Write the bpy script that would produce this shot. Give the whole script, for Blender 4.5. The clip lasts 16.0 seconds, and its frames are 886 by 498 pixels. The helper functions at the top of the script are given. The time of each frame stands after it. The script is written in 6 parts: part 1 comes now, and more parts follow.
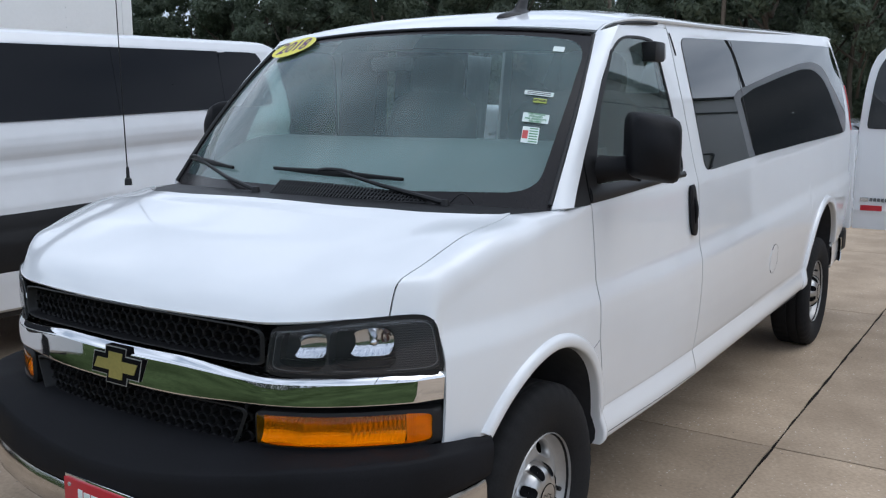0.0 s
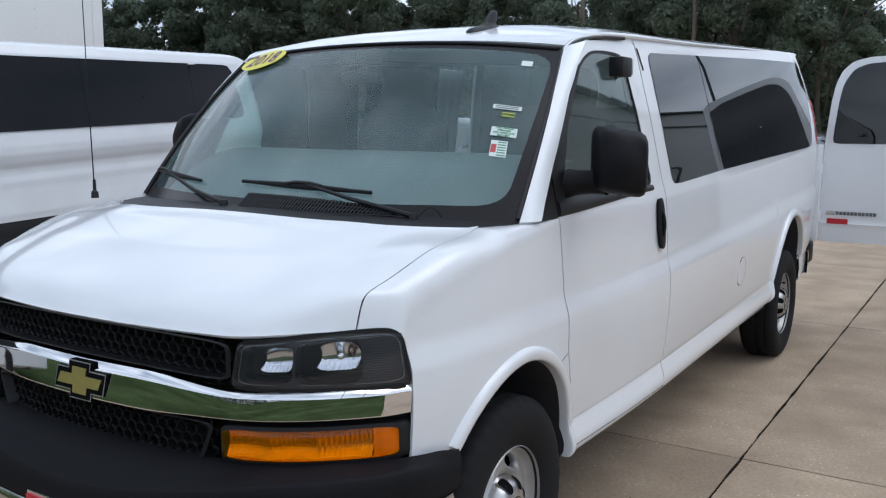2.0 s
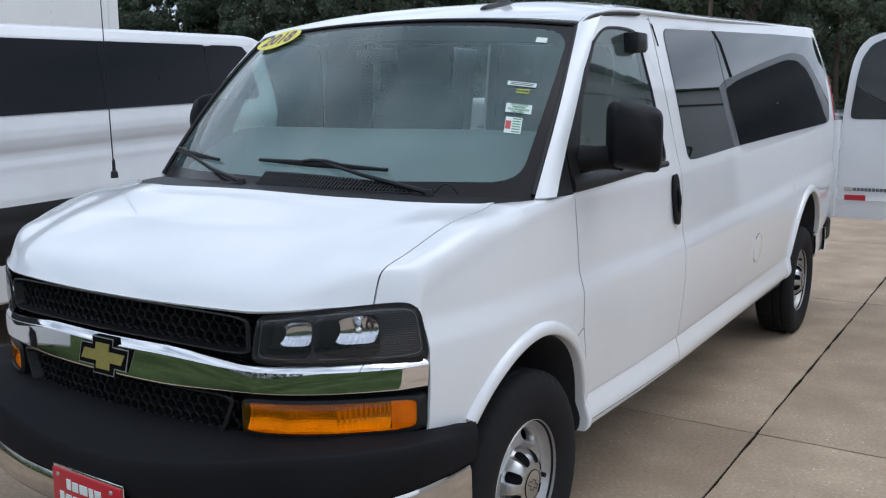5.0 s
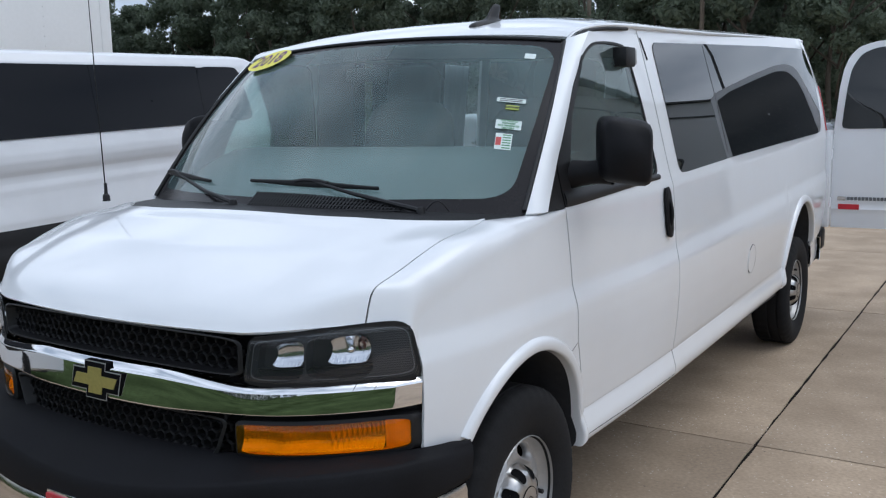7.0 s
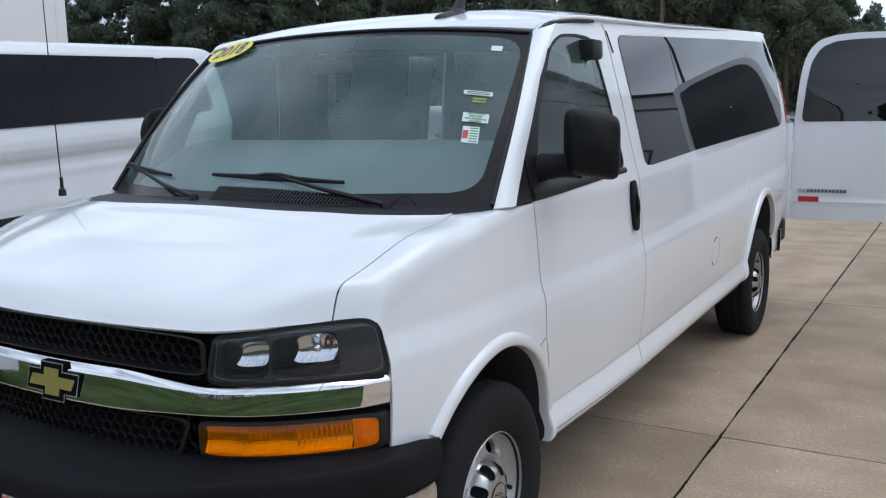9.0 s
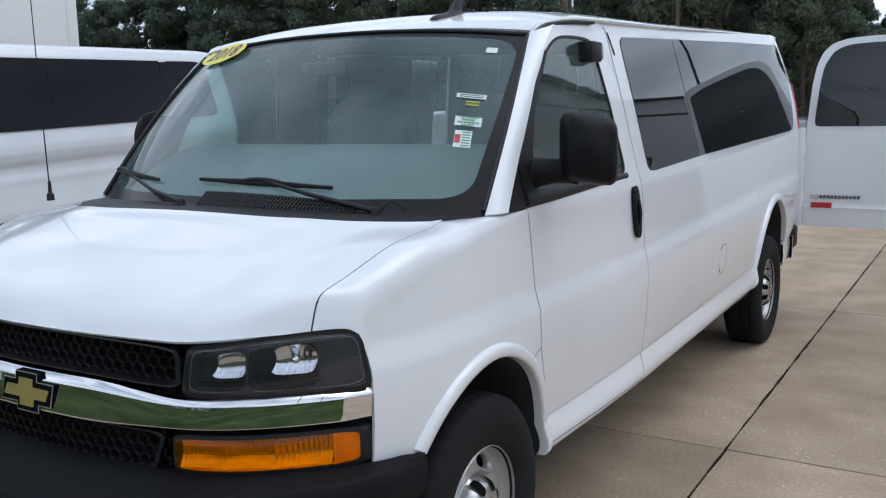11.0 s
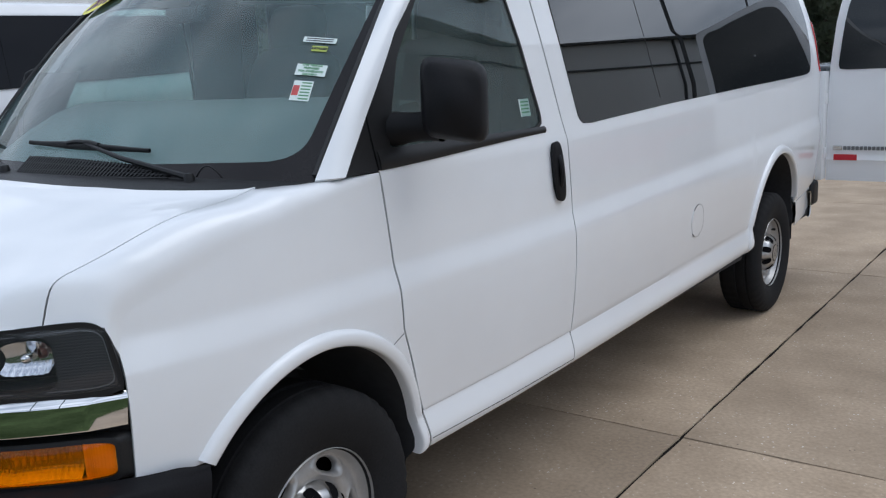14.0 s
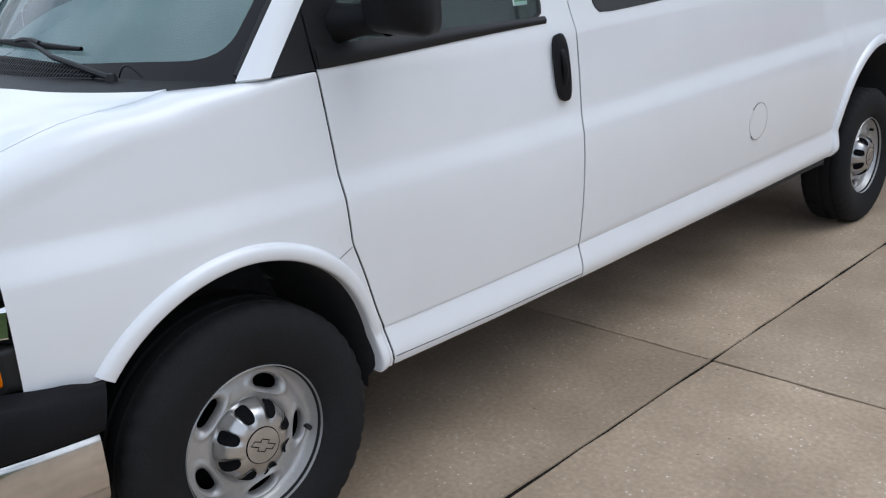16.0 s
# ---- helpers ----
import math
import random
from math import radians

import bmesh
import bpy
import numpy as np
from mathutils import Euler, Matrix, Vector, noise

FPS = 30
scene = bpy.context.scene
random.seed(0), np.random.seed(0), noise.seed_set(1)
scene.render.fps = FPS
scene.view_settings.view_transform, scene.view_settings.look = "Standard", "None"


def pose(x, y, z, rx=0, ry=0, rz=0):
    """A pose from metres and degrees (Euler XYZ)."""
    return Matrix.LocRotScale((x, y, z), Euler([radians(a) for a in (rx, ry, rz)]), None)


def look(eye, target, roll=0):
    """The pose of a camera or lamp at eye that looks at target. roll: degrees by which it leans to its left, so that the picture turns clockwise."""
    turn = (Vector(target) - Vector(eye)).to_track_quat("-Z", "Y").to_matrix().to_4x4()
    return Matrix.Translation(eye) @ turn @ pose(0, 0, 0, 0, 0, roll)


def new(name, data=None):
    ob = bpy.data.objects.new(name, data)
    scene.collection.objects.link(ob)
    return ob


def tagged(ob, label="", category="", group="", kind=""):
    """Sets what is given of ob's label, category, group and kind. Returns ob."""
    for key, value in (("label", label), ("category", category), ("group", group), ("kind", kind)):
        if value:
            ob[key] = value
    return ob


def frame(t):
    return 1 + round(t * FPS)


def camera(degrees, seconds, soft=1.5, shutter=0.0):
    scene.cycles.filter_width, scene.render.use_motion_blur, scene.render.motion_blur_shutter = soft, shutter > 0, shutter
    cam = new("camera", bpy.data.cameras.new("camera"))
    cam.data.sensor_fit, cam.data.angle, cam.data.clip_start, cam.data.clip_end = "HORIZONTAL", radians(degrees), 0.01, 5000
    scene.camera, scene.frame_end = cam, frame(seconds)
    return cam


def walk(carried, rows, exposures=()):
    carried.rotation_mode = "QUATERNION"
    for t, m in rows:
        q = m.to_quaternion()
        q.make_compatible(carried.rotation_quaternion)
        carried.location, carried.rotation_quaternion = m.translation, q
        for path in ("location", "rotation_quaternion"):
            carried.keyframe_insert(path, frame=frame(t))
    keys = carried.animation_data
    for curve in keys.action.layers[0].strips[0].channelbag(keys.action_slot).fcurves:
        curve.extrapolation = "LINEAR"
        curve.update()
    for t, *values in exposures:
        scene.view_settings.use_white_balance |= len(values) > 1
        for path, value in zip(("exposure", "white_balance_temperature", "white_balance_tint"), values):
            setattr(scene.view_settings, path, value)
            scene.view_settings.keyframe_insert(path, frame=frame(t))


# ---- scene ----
cam = camera(52.85, 16.0, 1.2)
PATH = [
    (0, (2.164, -2.419, 1.590), (1.063, -0.778, 1.279), 0.05),
    (0.5, (2.162, -2.431, 1.590), (1.035, -0.806, 1.293), -0.11),
    (1, (2.174, -2.419, 1.594), (1.042, -0.801, 1.280), -0.90),
    (1.5, (2.181, -2.413, 1.591), (1.079, -0.773, 1.279), -0.51),
    (2, (2.182, -2.411, 1.593), (1.127, -0.736, 1.310), 0.28),
    (2.5, (2.183, -2.410, 1.589), (1.123, -0.741, 1.291), -0.23),
    (3, (2.189, -2.417, 1.593), (1.112, -0.760, 1.283), -0.57),
    (3.5, (2.192, -2.424, 1.593), (1.110, -0.772, 1.279), -0.33),
    (4, (2.193, -2.434, 1.589), (1.118, -0.779, 1.264), -0.03),
    (6.5, (2.205, -2.428, 1.578), (1.111, -0.785, 1.261), -0.82),
    (7, (2.209, -2.423, 1.584), (1.130, -0.764, 1.295), -1.28),
    (7.5, (2.204, -2.417, 1.581), (1.139, -0.751, 1.282), -1.21),
    (8, (2.197, -2.409, 1.585), (1.145, -0.736, 1.280), -1.16),
    (8.5, (2.189, -2.398, 1.586), (1.166, -0.705, 1.288), -1.27),
    (9, (2.176, -2.396, 1.587), (1.169, -0.696, 1.279), -1.19),
    (9.5, (2.165, -2.398, 1.579), (1.156, -0.704, 1.242), -0.82),
    (12, (2.219, -2.117, 1.583), (1.168, -0.438, 1.308), -1.35),
    (12.5, (2.214, -2.012, 1.582), (1.190, -0.324, 1.262), -1.91),
    (13, (2.416, -1.873, 1.568), (1.295, -0.274, 1.133), -3.00),
    (13.5, (2.487, -1.759, 1.555), (1.332, -0.190, 1.103), -2.88),
    (14, (2.521, -1.566, 1.541), (1.353, 0.010, 1.150), -2.42),
    (14.5, (2.689, -1.433, 1.540), (1.351, -0.021, 1.074), -3.98),
    (15, (2.647, -1.302, 1.517), (1.261, 0.048, 1.010), -4.49),
    (15.5, (2.631, -1.187, 1.513), (1.242, 0.139, 0.954), -4.27),
    (16, (2.765, -1.066, 1.512), (1.391, 0.255, 0.904), -3.76),
]
walk(cam, [(t, look(eye, target, roll)) for t, eye, target, roll in PATH],
     exposures=[(0, 0.16), (9.5, 0.16), (12.0, 0.11), (13.0, 0.09), (14.5, 0.08), (15.2, 0.08), (16, 0.27)])

# ---- light ----
SUN_ELEV, SUN_TURN = 60.0, 60.0
world = bpy.data.worlds.new("overcast_sky")
scene.world = world
world.use_nodes = True
wn = world.node_tree.nodes
wl = world.node_tree.links
bg = wn["Background"]
sky = wn.new("ShaderNodeTexSky")
sky.sky_type = 'NISHITA'
sky.sun_disc = False
sky.sun_elevation = radians(SUN_ELEV)
sky.sun_rotation = radians(SUN_TURN)
sky.dust_density = 4.0
sky.ozone_density = 1.0
cloud = wn.new("ShaderNodeTexNoise")
cloud.inputs["Scale"].default_value = 3.6
cloud.inputs["Detail"].default_value = 6.0
cloud_map = wn.new("ShaderNodeMapping")
cloud_map.inputs["Scale"].default_value = (1.0, 1.0, 2.5)
cloud_co = wn.new("ShaderNodeTexCoord")
cloud_ramp = wn.new("ShaderNodeValToRGB")
cloud_ramp.color_ramp.elements[0].position, cloud_ramp.color_ramp.elements[0].color = 0.36, (4.22, 5.28, 6.95, 1)
cloud_ramp.color_ramp.elements[1].position, cloud_ramp.color_ramp.elements[1].color = 0.66, (11.75, 13.1, 15.35, 1)
cloud_mix = wn.new("ShaderNodeMixRGB")
cloud_mix.inputs["Fac"].default_value = 0.88
wl.new(cloud_co.outputs["Generated"], cloud_map.inputs["Vector"])
wl.new(cloud_map.outputs["Vector"], cloud.inputs["Vector"])
wl.new(cloud.outputs["Fac"], cloud_ramp.inputs["Fac"])
wl.new(sky.outputs["Color"], cloud_mix.inputs["Color1"])
wl.new(cloud_ramp.outputs["Color"], cloud_mix.inputs["Color2"])
wl.new(cloud_mix.outputs["Color"], bg.inputs["Color"])
bg.inputs["Strength"].default_value = 0.096

sun_data = bpy.data.lights.new("sun", 'SUN')
sun_data.energy = 0.65
sun_data.angle = radians(44)
sun_data.color = (0.94, 0.97, 1.0)
sun = new("sun", sun_data)
sun.rotation_euler = (radians(90 - SUN_ELEV), 0, radians(180 - SUN_TURN))


# ---- materials ----
def material(name, color, rough=0.5, metal=0.0, coat=0.0, grain=0.0, scale=40.0, stain=0.0, stain_scale=3.0, bump=0.0, spec=0.5, emit=0.0):
    m = bpy.data.materials.new(name)
    m.use_nodes = True
    n, l = m.node_tree.nodes, m.node_tree.links
    b = n["Principled BSDF"]
    b.inputs["Base Color"].default_value = (*color, 1)
    b.inputs["Roughness"].default_value = rough
    b.inputs["Metallic"].default_value = metal
    b.inputs["Coat Weight"].default_value = coat
    b.inputs["Coat Roughness"].default_value = 0.03
    b.inputs["Specular IOR Level"].default_value = spec
    if emit:
        b.inputs["Emission Color"].default_value = (*color, 1)
        b.inputs["Emission Strength"].default_value = emit
    if grain or stain or bump:
        co = n.new("ShaderNodeTexCoord")
        fine = n.new("ShaderNodeTexNoise")
        fine.inputs["Scale"].default_value, fine.inputs["Detail"].default_value = scale, 6
        wide = n.new("ShaderNodeTexNoise")
        wide.inputs["Scale"].default_value, wide.inputs["Detail"].default_value = stain_scale, 4
        l.new(co.outputs["Object"], fine.inputs["Vector"])
        l.new(co.outputs["Object"], wide.inputs["Vector"])
        a = n.new("ShaderNodeMapRange")
        a.inputs["From Min"].default_value, a.inputs["From Max"].default_value = 0.25, 0.75
        a.inputs["To Min"].default_value, a.inputs["To Max"].default_value = 1 - grain, 1 + grain
        c = n.new("ShaderNodeMapRange")
        c.inputs["From Min"].default_value, c.inputs["From Max"].default_value = 0.3, 0.7
        c.inputs["To Min"].default_value, c.inputs["To Max"].default_value = 1 - stain, 1 + stain
        l.new(fine.outputs["Fac"], a.inputs["Value"])
        l.new(wide.outputs["Fac"], c.inputs["Value"])
        mul = n.new("ShaderNodeMath")
        mul.operation = 'MULTIPLY'
        l.new(a.outputs["Result"], mul.inputs[0])
        l.new(c.outputs["Result"], mul.inputs[1])
        tint = n.new("ShaderNodeVectorMath")
        tint.operation = 'SCALE'
        tint.inputs[0].default_value = color
        l.new(mul.outputs["Value"], tint.inputs["Scale"])
        l.new(tint.outputs["Vector"], b.inputs["Base Color"])
        rr = n.new("ShaderNodeMapRange")
        rr.inputs["To Min"].default_value, rr.inputs["To Max"].default_value = max(0.02, rough * (1 - stain)), min(1, rough * (1 + stain))
        l.new(wide.outputs["Fac"], rr.inputs["Value"])
        l.new(rr.outputs["Result"], b.inputs["Roughness"])
        if bump:
            bp = n.new("ShaderNodeBump")
            bp.inputs["Strength"].default_value = bump
            bp.inputs["Distance"].default_value = 0.004
            l.new(fine.outputs["Fac"], bp.inputs["Height"])
            l.new(bp.outputs["Normal"], b.inputs["Normal"])
    return m


def glass_material(name, tint, gloss=1.45, rough=0.0, base=0.0, haze=0.0, haze_color=(0.5, 0.6, 0.6)):
    """Thin pane: clear or tinted, with Fresnel gloss and a diffuse veil."""
    m = bpy.data.materials.new(name)
    m.use_nodes = True
    n, l = m.node_tree.nodes, m.node_tree.links
    n.clear()
    out = n.new("ShaderNodeOutputMaterial")
    tr = n.new("ShaderNodeBsdfTransparent")
    tr.inputs["Color"].default_value = (*tint, 1)
    gl = n.new("ShaderNodeBsdfGlossy")
    gl.inputs["Roughness"].default_value = rough
    df = n.new("ShaderNodeBsdfDiffuse")
    df.inputs["Color"].default_value = (*haze_color, 1)
    veil = n.new("ShaderNodeMixShader")
    nz = n.new("ShaderNodeTexNoise")
    nz.inputs["Scale"].default_value, nz.inputs["Detail"].default_value = 2.5, 3
    mr = n.new("ShaderNodeMapRange")
    mr.inputs["From Min"].default_value, mr.inputs["From Max"].default_value = 0.3, 0.7
    mr.inputs["To Min"].default_value, mr.inputs["To Max"].default_value = haze * 0.6, haze * 1.4
    l.new(nz.outputs["Fac"], mr.inputs["Value"])
    l.new(mr.outputs["Result"], veil.inputs["Fac"])
    l.new(tr.outputs[0], veil.inputs[1])
    l.new(df.outputs[0], veil.inputs[2])
    f0 = ((gloss - 1) / (gloss + 1)) ** 2
    lw = n.new("ShaderNodeLayerWeight")
    pw = n.new("ShaderNodeMath")
    pw.operation = 'POWER'
    pw.inputs[1].default_value = 5.0
    l.new(lw.outputs["Facing"], pw.inputs[0])
    fr = n.new("ShaderNodeMath")
    fr.operation = 'MULTIPLY_ADD'
    fr.inputs[1].default_value, fr.inputs[2].default_value = 1 - f0, f0
    l.new(pw.outputs[0], fr.inputs[0])
    mx = n.new("ShaderNodeMixShader")
    l.new(fr.outputs[0], mx.inputs["Fac"])
    l.new(veil.outputs[0], mx.inputs[1])
    l.new(gl.outputs[0], mx.inputs[2])
    l.new(mx.outputs[0], out.inputs["Surface"])
    return m


WHITE = material("white_car_paint", (0.80, 0.815, 0.835), 0.32, coat=0.9, grain=0.012, scale=6.0, stain=0.02, stain_scale=1.2)
WHITE_B = material("white_van_paint", (0.70, 0.71, 0.73), 0.35, coat=0.7, grain=0.02, scale=7.0, stain=0.03)
BLACK = material("black_textured_plastic", (0.009, 0.009, 0.010), 0.48, spec=0.38, grain=0.25, scale=260, stain=0.12, bump=0.12)
MIRROR_BLACK = material("dark_grained_mirror_plastic", (0.0055, 0.0055, 0.007), 0.55, spec=0.2, grain=0.25, scale=260, stain=0.12, bump=0.12)
BUMPER = material("weathered_black_bumper_plastic", (0.0088, 0.0088, 0.0105), 0.70, spec=0.15, grain=0.2, scale=220, stain=0.25, stain_scale=5, bump=0.1)
FRIT = material("black_glass_border", (0.010, 0.008, 0.009), 0.25, spec=0.32, grain=0.1, scale=60, stain=0.2)
RUBBER = material("black_seal_rubber", (0.012, 0.012, 0.013), 0.6, grain=0.2, scale=120)
DARK = material("dark_inner_metal", (0.028, 0.028, 0.031), 0.8, grain=0.2, scale=30)
CHROME = material("polished_chrome", (0.78, 0.78, 0.79), 0.035, metal=1.0, grain=0.01, scale=30, stain=0.05)
CHROME_ROUGH = material("dulled_chrome", (0.62, 0.60, 0.58), 0.14, metal=1.0, grain=0.05, scale=60, stain=0.12, stain_scale=9)
GOLD = material("gold_emblem", (0.52, 0.45, 0.15), 0.32, metal=0.6, grain=0.1, scale=90, stain=0.08)
TYRE = material("tyre_rubber", (0.013, 0.013, 0.014), 0.8, spec=0.2, grain=0.25, scale=150, stain=0.25, stain_scale=6, bump=0.15)
STEEL = material("silver_painted_steel_wheel", (0.43, 0.425, 0.42), 0.38, metal=0.50, grain=0.05, scale=120, stain=0.10, stain_scale=12)
CAP = material("bright_plastic_hub_cap", (0.50, 0.495, 0.49), 0.30, metal=0.9, grain=0.04, scale=90, stain=0.1, stain_scale=20)
# near-black that paints shade into gaps, recesses and openings; also plain black trim
HOLE = material("dark_brake_recess", (0.007, 0.007, 0.008), 0.9, spec=0.05)
# windshield haze paints in the milky veil reflected from the dash
GLASS_WS = glass_material("windshield_glass", (0.78, 0.93, 0.91), 1.62, haze=0.165, haze_color=(0.40, 0.58, 0.58))
GLASS_CLEAR = glass_material("door_window_glass", (0.60, 0.72, 0.70), 1.68, haze=0.06)
GLASS_DARK = glass_material("privacy_glass", (0.030, 0.035, 0.045), 2.28, haze=0.008)
GLASS_REAR = glass_material("rear_privacy_glass", (0.035, 0.040, 0.050), 1.72, haze=0.008)
GLASS_LAMP = glass_material("clear_lamp_lens", (0.84, 0.85, 0.87), 1.5, haze=0.03, haze_color=(0.50, 0.53, 0.60))
LAMP_GREY = material("dark_grey_lamp_bezel", (0.020, 0.021, 0.024), 0.4, grain=0.08, scale=80, stain=0.1, stain_scale=14)
TRIM = material("dark_grey_pillar_trim", (0.085, 0.086, 0.09), 0.85, grain=0.1, scale=60)
GREY_INT = material("grey_dashboard_plastic", (0.165, 0.173, 0.173), 0.65, grain=0.12, scale=180, bump=0.1)
PALE_TRIM = material("pale_grey_ribbed_trim", (0.52, 0.55, 0.58), 0.6, grain=0.05, scale=60, stain=0.05)
SEAT = material("grey_seat_cloth", (0.045, 0.046, 0.050), 0.9, grain=0.2, scale=120, bump=0.2)
LINER = material("grey_headliner", (0.50, 0.50, 0.50), 0.95, grain=0.1, scale=60)
AMBER_IN = material("amber_reflector", (0.80, 0.47, 0.05), 0.16, metal=0.75, grain=0.05, scale=60, stain=0.08, stain_scale=14)
AMBER_SIDE = material("plain_amber_plastic", (0.90, 0.40, 0.025), 0.4, grain=0.08, scale=60, stain=0.1, stain_scale=20)
MIRROR = material("lamp_mirror", (0.85, 0.86, 0.88), 0.12, metal=1.0, grain=0.03, scale=60)
RED_DARK = material("dull_copper_bulb_holder", (0.10, 0.035, 0.025), 0.4, grain=0.1, scale=60)
RED = material("red_lamp_plastic", (0.45, 0.012, 0.015), 0.15, grain=0.1, scale=60, coat=0.6)
RED_PLATE = material("red_plate_paint", (0.50, 0.018, 0.03), 0.35, grain=0.05, scale=60, stain=0.06)
PAPER = material("white_printed_label", (0.72, 0.80, 0.77), 0.5, grain=0.03, scale=90)
GREEN_INK = material("green_label_ink", (0.12, 0.30, 0.16), 0.6, grain=0.1, scale=80)
LIME = material("lime_label", (0.42, 0.50, 0.10), 0.55, grain=0.05, scale=90)
RED_INK = material("red_label_ink", (0.55, 0.08, 0.08), 0.6, grain=0.1, scale=80)
BLACK_INK = material("black_label_ink", (0.03, 0.03, 0.04), 0.6, grain=0.1, scale=80)
YELLOW = material("yellow_window_sticker", (0.84, 0.76, 0.10), 0.5, grain=0.04, scale=60)
PURPLE_INK = material("purple_sticker_ink", (0.13, 0.03, 0.16), 0.5, grain=0.05, scale=80)
SILVER_BADGE = material("grey_badge_plastic", (0.18, 0.19, 0.20), 0.35, metal=0.5, grain=0.1, scale=80)
AMBER = glass_material("amber_lamp_lens", (1.0, 0.62, 0.06), 1.38, haze=0.06, haze_color=(0.95, 0.45, 0.02))


# ---- mesh helpers ----
def empty(name, label="", category="", group="", kind="", at=(0, 0, 0)):
    ob = new(name)
    ob.location = at
    ob.empty_display_size = 0.2
    return tagged(ob, label, category, group, kind)


def link(name, me, mat, parent=None, label="", smooth=True):
    if mat:
        me.materials.append(mat)
    if smooth:
        me.polygons.foreach_set("use_smooth", [True] * len(me.polygons))
    ob = new(name, me)
    if parent:
        ob.parent = parent
    return tagged(ob, label) if label else ob


def part(name, bm, mat, parent, label="", smooth=True, angle=40):
    bmesh.ops.recalc_face_normals(bm, faces=bm.faces[:])
    me = bpy.data.meshes.new(name)
    bm.to_mesh(me)
    bm.free()
    ob = link(name, me, mat, parent, label, smooth)
    if smooth:
        me.set_sharp_from_angle(angle=radians(angle))
    return ob


class Shell:
    """Gathers grids of points into one mesh; each grid may be given a thickness."""

    def __init__(self):
        self.v, self.f = [], []

    def grid(self, fn, us, vs, thick=0.0, close_u=False, flip=False):
        us, vs = list(us), list(vs)
        nu, nv = len(us), len(vs)
        p = np.array([[fn(u, v) for v in vs] for u in us], float)
        if flip:
            p[..., 0] *= -1
        base = len(self.v)
        ring = range(nu if close_u else nu - 1)

        def faces(off, turn):
            for i in ring:
                for j in range(nv - 1):
                    a, b = i * nv + j, ((i + 1) % nu) * nv + j
                    q = (off + a, off + b, off + b + 1, off + a + 1)
                    self.f.append(q[::-1] if turn else q)
        self.v += [tuple(x) for x in p.reshape(-1, 3)]
        faces(base, flip)
        if thick:
            if close_u:
                du = np.roll(p, -1, 0) - np.roll(p, 1, 0)
            else:
                du = np.gradient(p, axis=0)
            dv = np.gradient(p, axis=1)
            nrm = np.cross(du, dv)
            nrm /= np.maximum(np.linalg.norm(nrm, axis=2, keepdims=True), 1e-9)
            if flip:
                nrm = -nrm
            self.v += [tuple(x) for x in (p - nrm * thick).reshape(-1, 3)]
            off = base + nu * nv
            faces(off, not flip)
            edge = []
            for j in (0, nv - 1):
                for i in ring:
                    edge.append((i * nv + j, ((i + 1) % nu) * nv + j))
            if not close_u:
                for i in (0, nu - 1):
                    for j in range(nv - 1):
                        edge.append((i * nv + j, i * nv + j + 1))
            for a, b in edge:
                self.f.append((base + a, base + b, off + b, off + a))
        return self

    def make(self, name, mat, parent, label="", angle=35):
        me = bpy.data.meshes.new(name)
        me.from_pydata(self.v, [], self.f)
        bm = bmesh.new()
        bm.from_mesh(me)
        bmesh.ops.remove_doubles(bm, verts=bm.verts[:], dist=0.0004)
        bmesh.ops.recalc_face_normals(bm, faces=bm.faces[:])
        bm.to_mesh(me)
        bm.free()
        ob = link(name, me, mat, parent, label)
        me.set_sharp_from_angle(angle=radians(angle))
        return ob


def lin(a, b, n):
    return [a + (b - a) * i / (n - 1) for i in range(n)]


def ease(a, b, x):
    t = min(1.0, max(0.0, (x - a) / (b - a)))
    return t * t * (3 - 2 * t)


def box(name, lo, hi, mat, parent, label="", bevel=0.01, seg=2, turn=None):
    bm = bmesh.new()
    bmesh.ops.create_cube(bm, size=1)
    for v in bm.verts:
        v.co = Vector([(lo[k] + hi[k]) / 2 + v.co[k] * (hi[k] - lo[k]) for k in range(3)])
    if bevel:
        bmesh.ops.bevel(bm, geom=bm.edges[:] , offset=bevel, segments=seg, profile=0.5, affect='EDGES')
    if turn is not None:
        bmesh.ops.transform(bm, matrix=turn, verts=bm.verts[:])
    return part(name, bm, mat, parent, label)


def tube(name, pts, radius, mat, parent, label="", sides=8, taper=1.0):
    """A round bar along a line of points."""
    sh = Shell()
    pts = [Vector(p) for p in pts]

    def fn(u, v):
        i = int(v)
        a = pts[max(0, i - 1)]
        b = pts[min(len(pts) - 1, i + 1)]
        d = (b - a).normalized()
        side = d.cross(Vector((0, 0, 1)) if abs(d.z) < 0.9 else Vector((1, 0, 0))).normalized()
        up = side.cross(d)
        r = radius * (1 + (taper - 1) * i / (len(pts) - 1))
        return pts[i] + (side * math.cos(u) + up * math.sin(u)) * r
    sh.grid(fn, [2 * math.pi * k / sides for k in range(sides)], range(len(pts)), close_u=True)
    n = len(pts)
    sh.f.append(tuple(k * n for k in range(sides)))
    sh.f.append(tuple(k * n + n - 1 for k in range(sides)))
    return sh.make(name, mat, parent, label)


def lathe(name, prof, mat, parent, label="", n=64, axis='X', m=None, angle=35):
    """Turns a line of (radius, height) round an axis."""
    sh = Shell()

    def fn(u, v):
        r, h = prof[v]
        a, b = r * math.cos(u), r * math.sin(u)
        p = Vector((h, a, b) if axis == 'X' else (a, b, h))
        return m @ p if m is not None else p
    sh.grid(fn, [2 * math.pi * k / n for k in range(n)], range(len(prof)), close_u=True)
    return sh.make(name, mat, parent, label, angle)


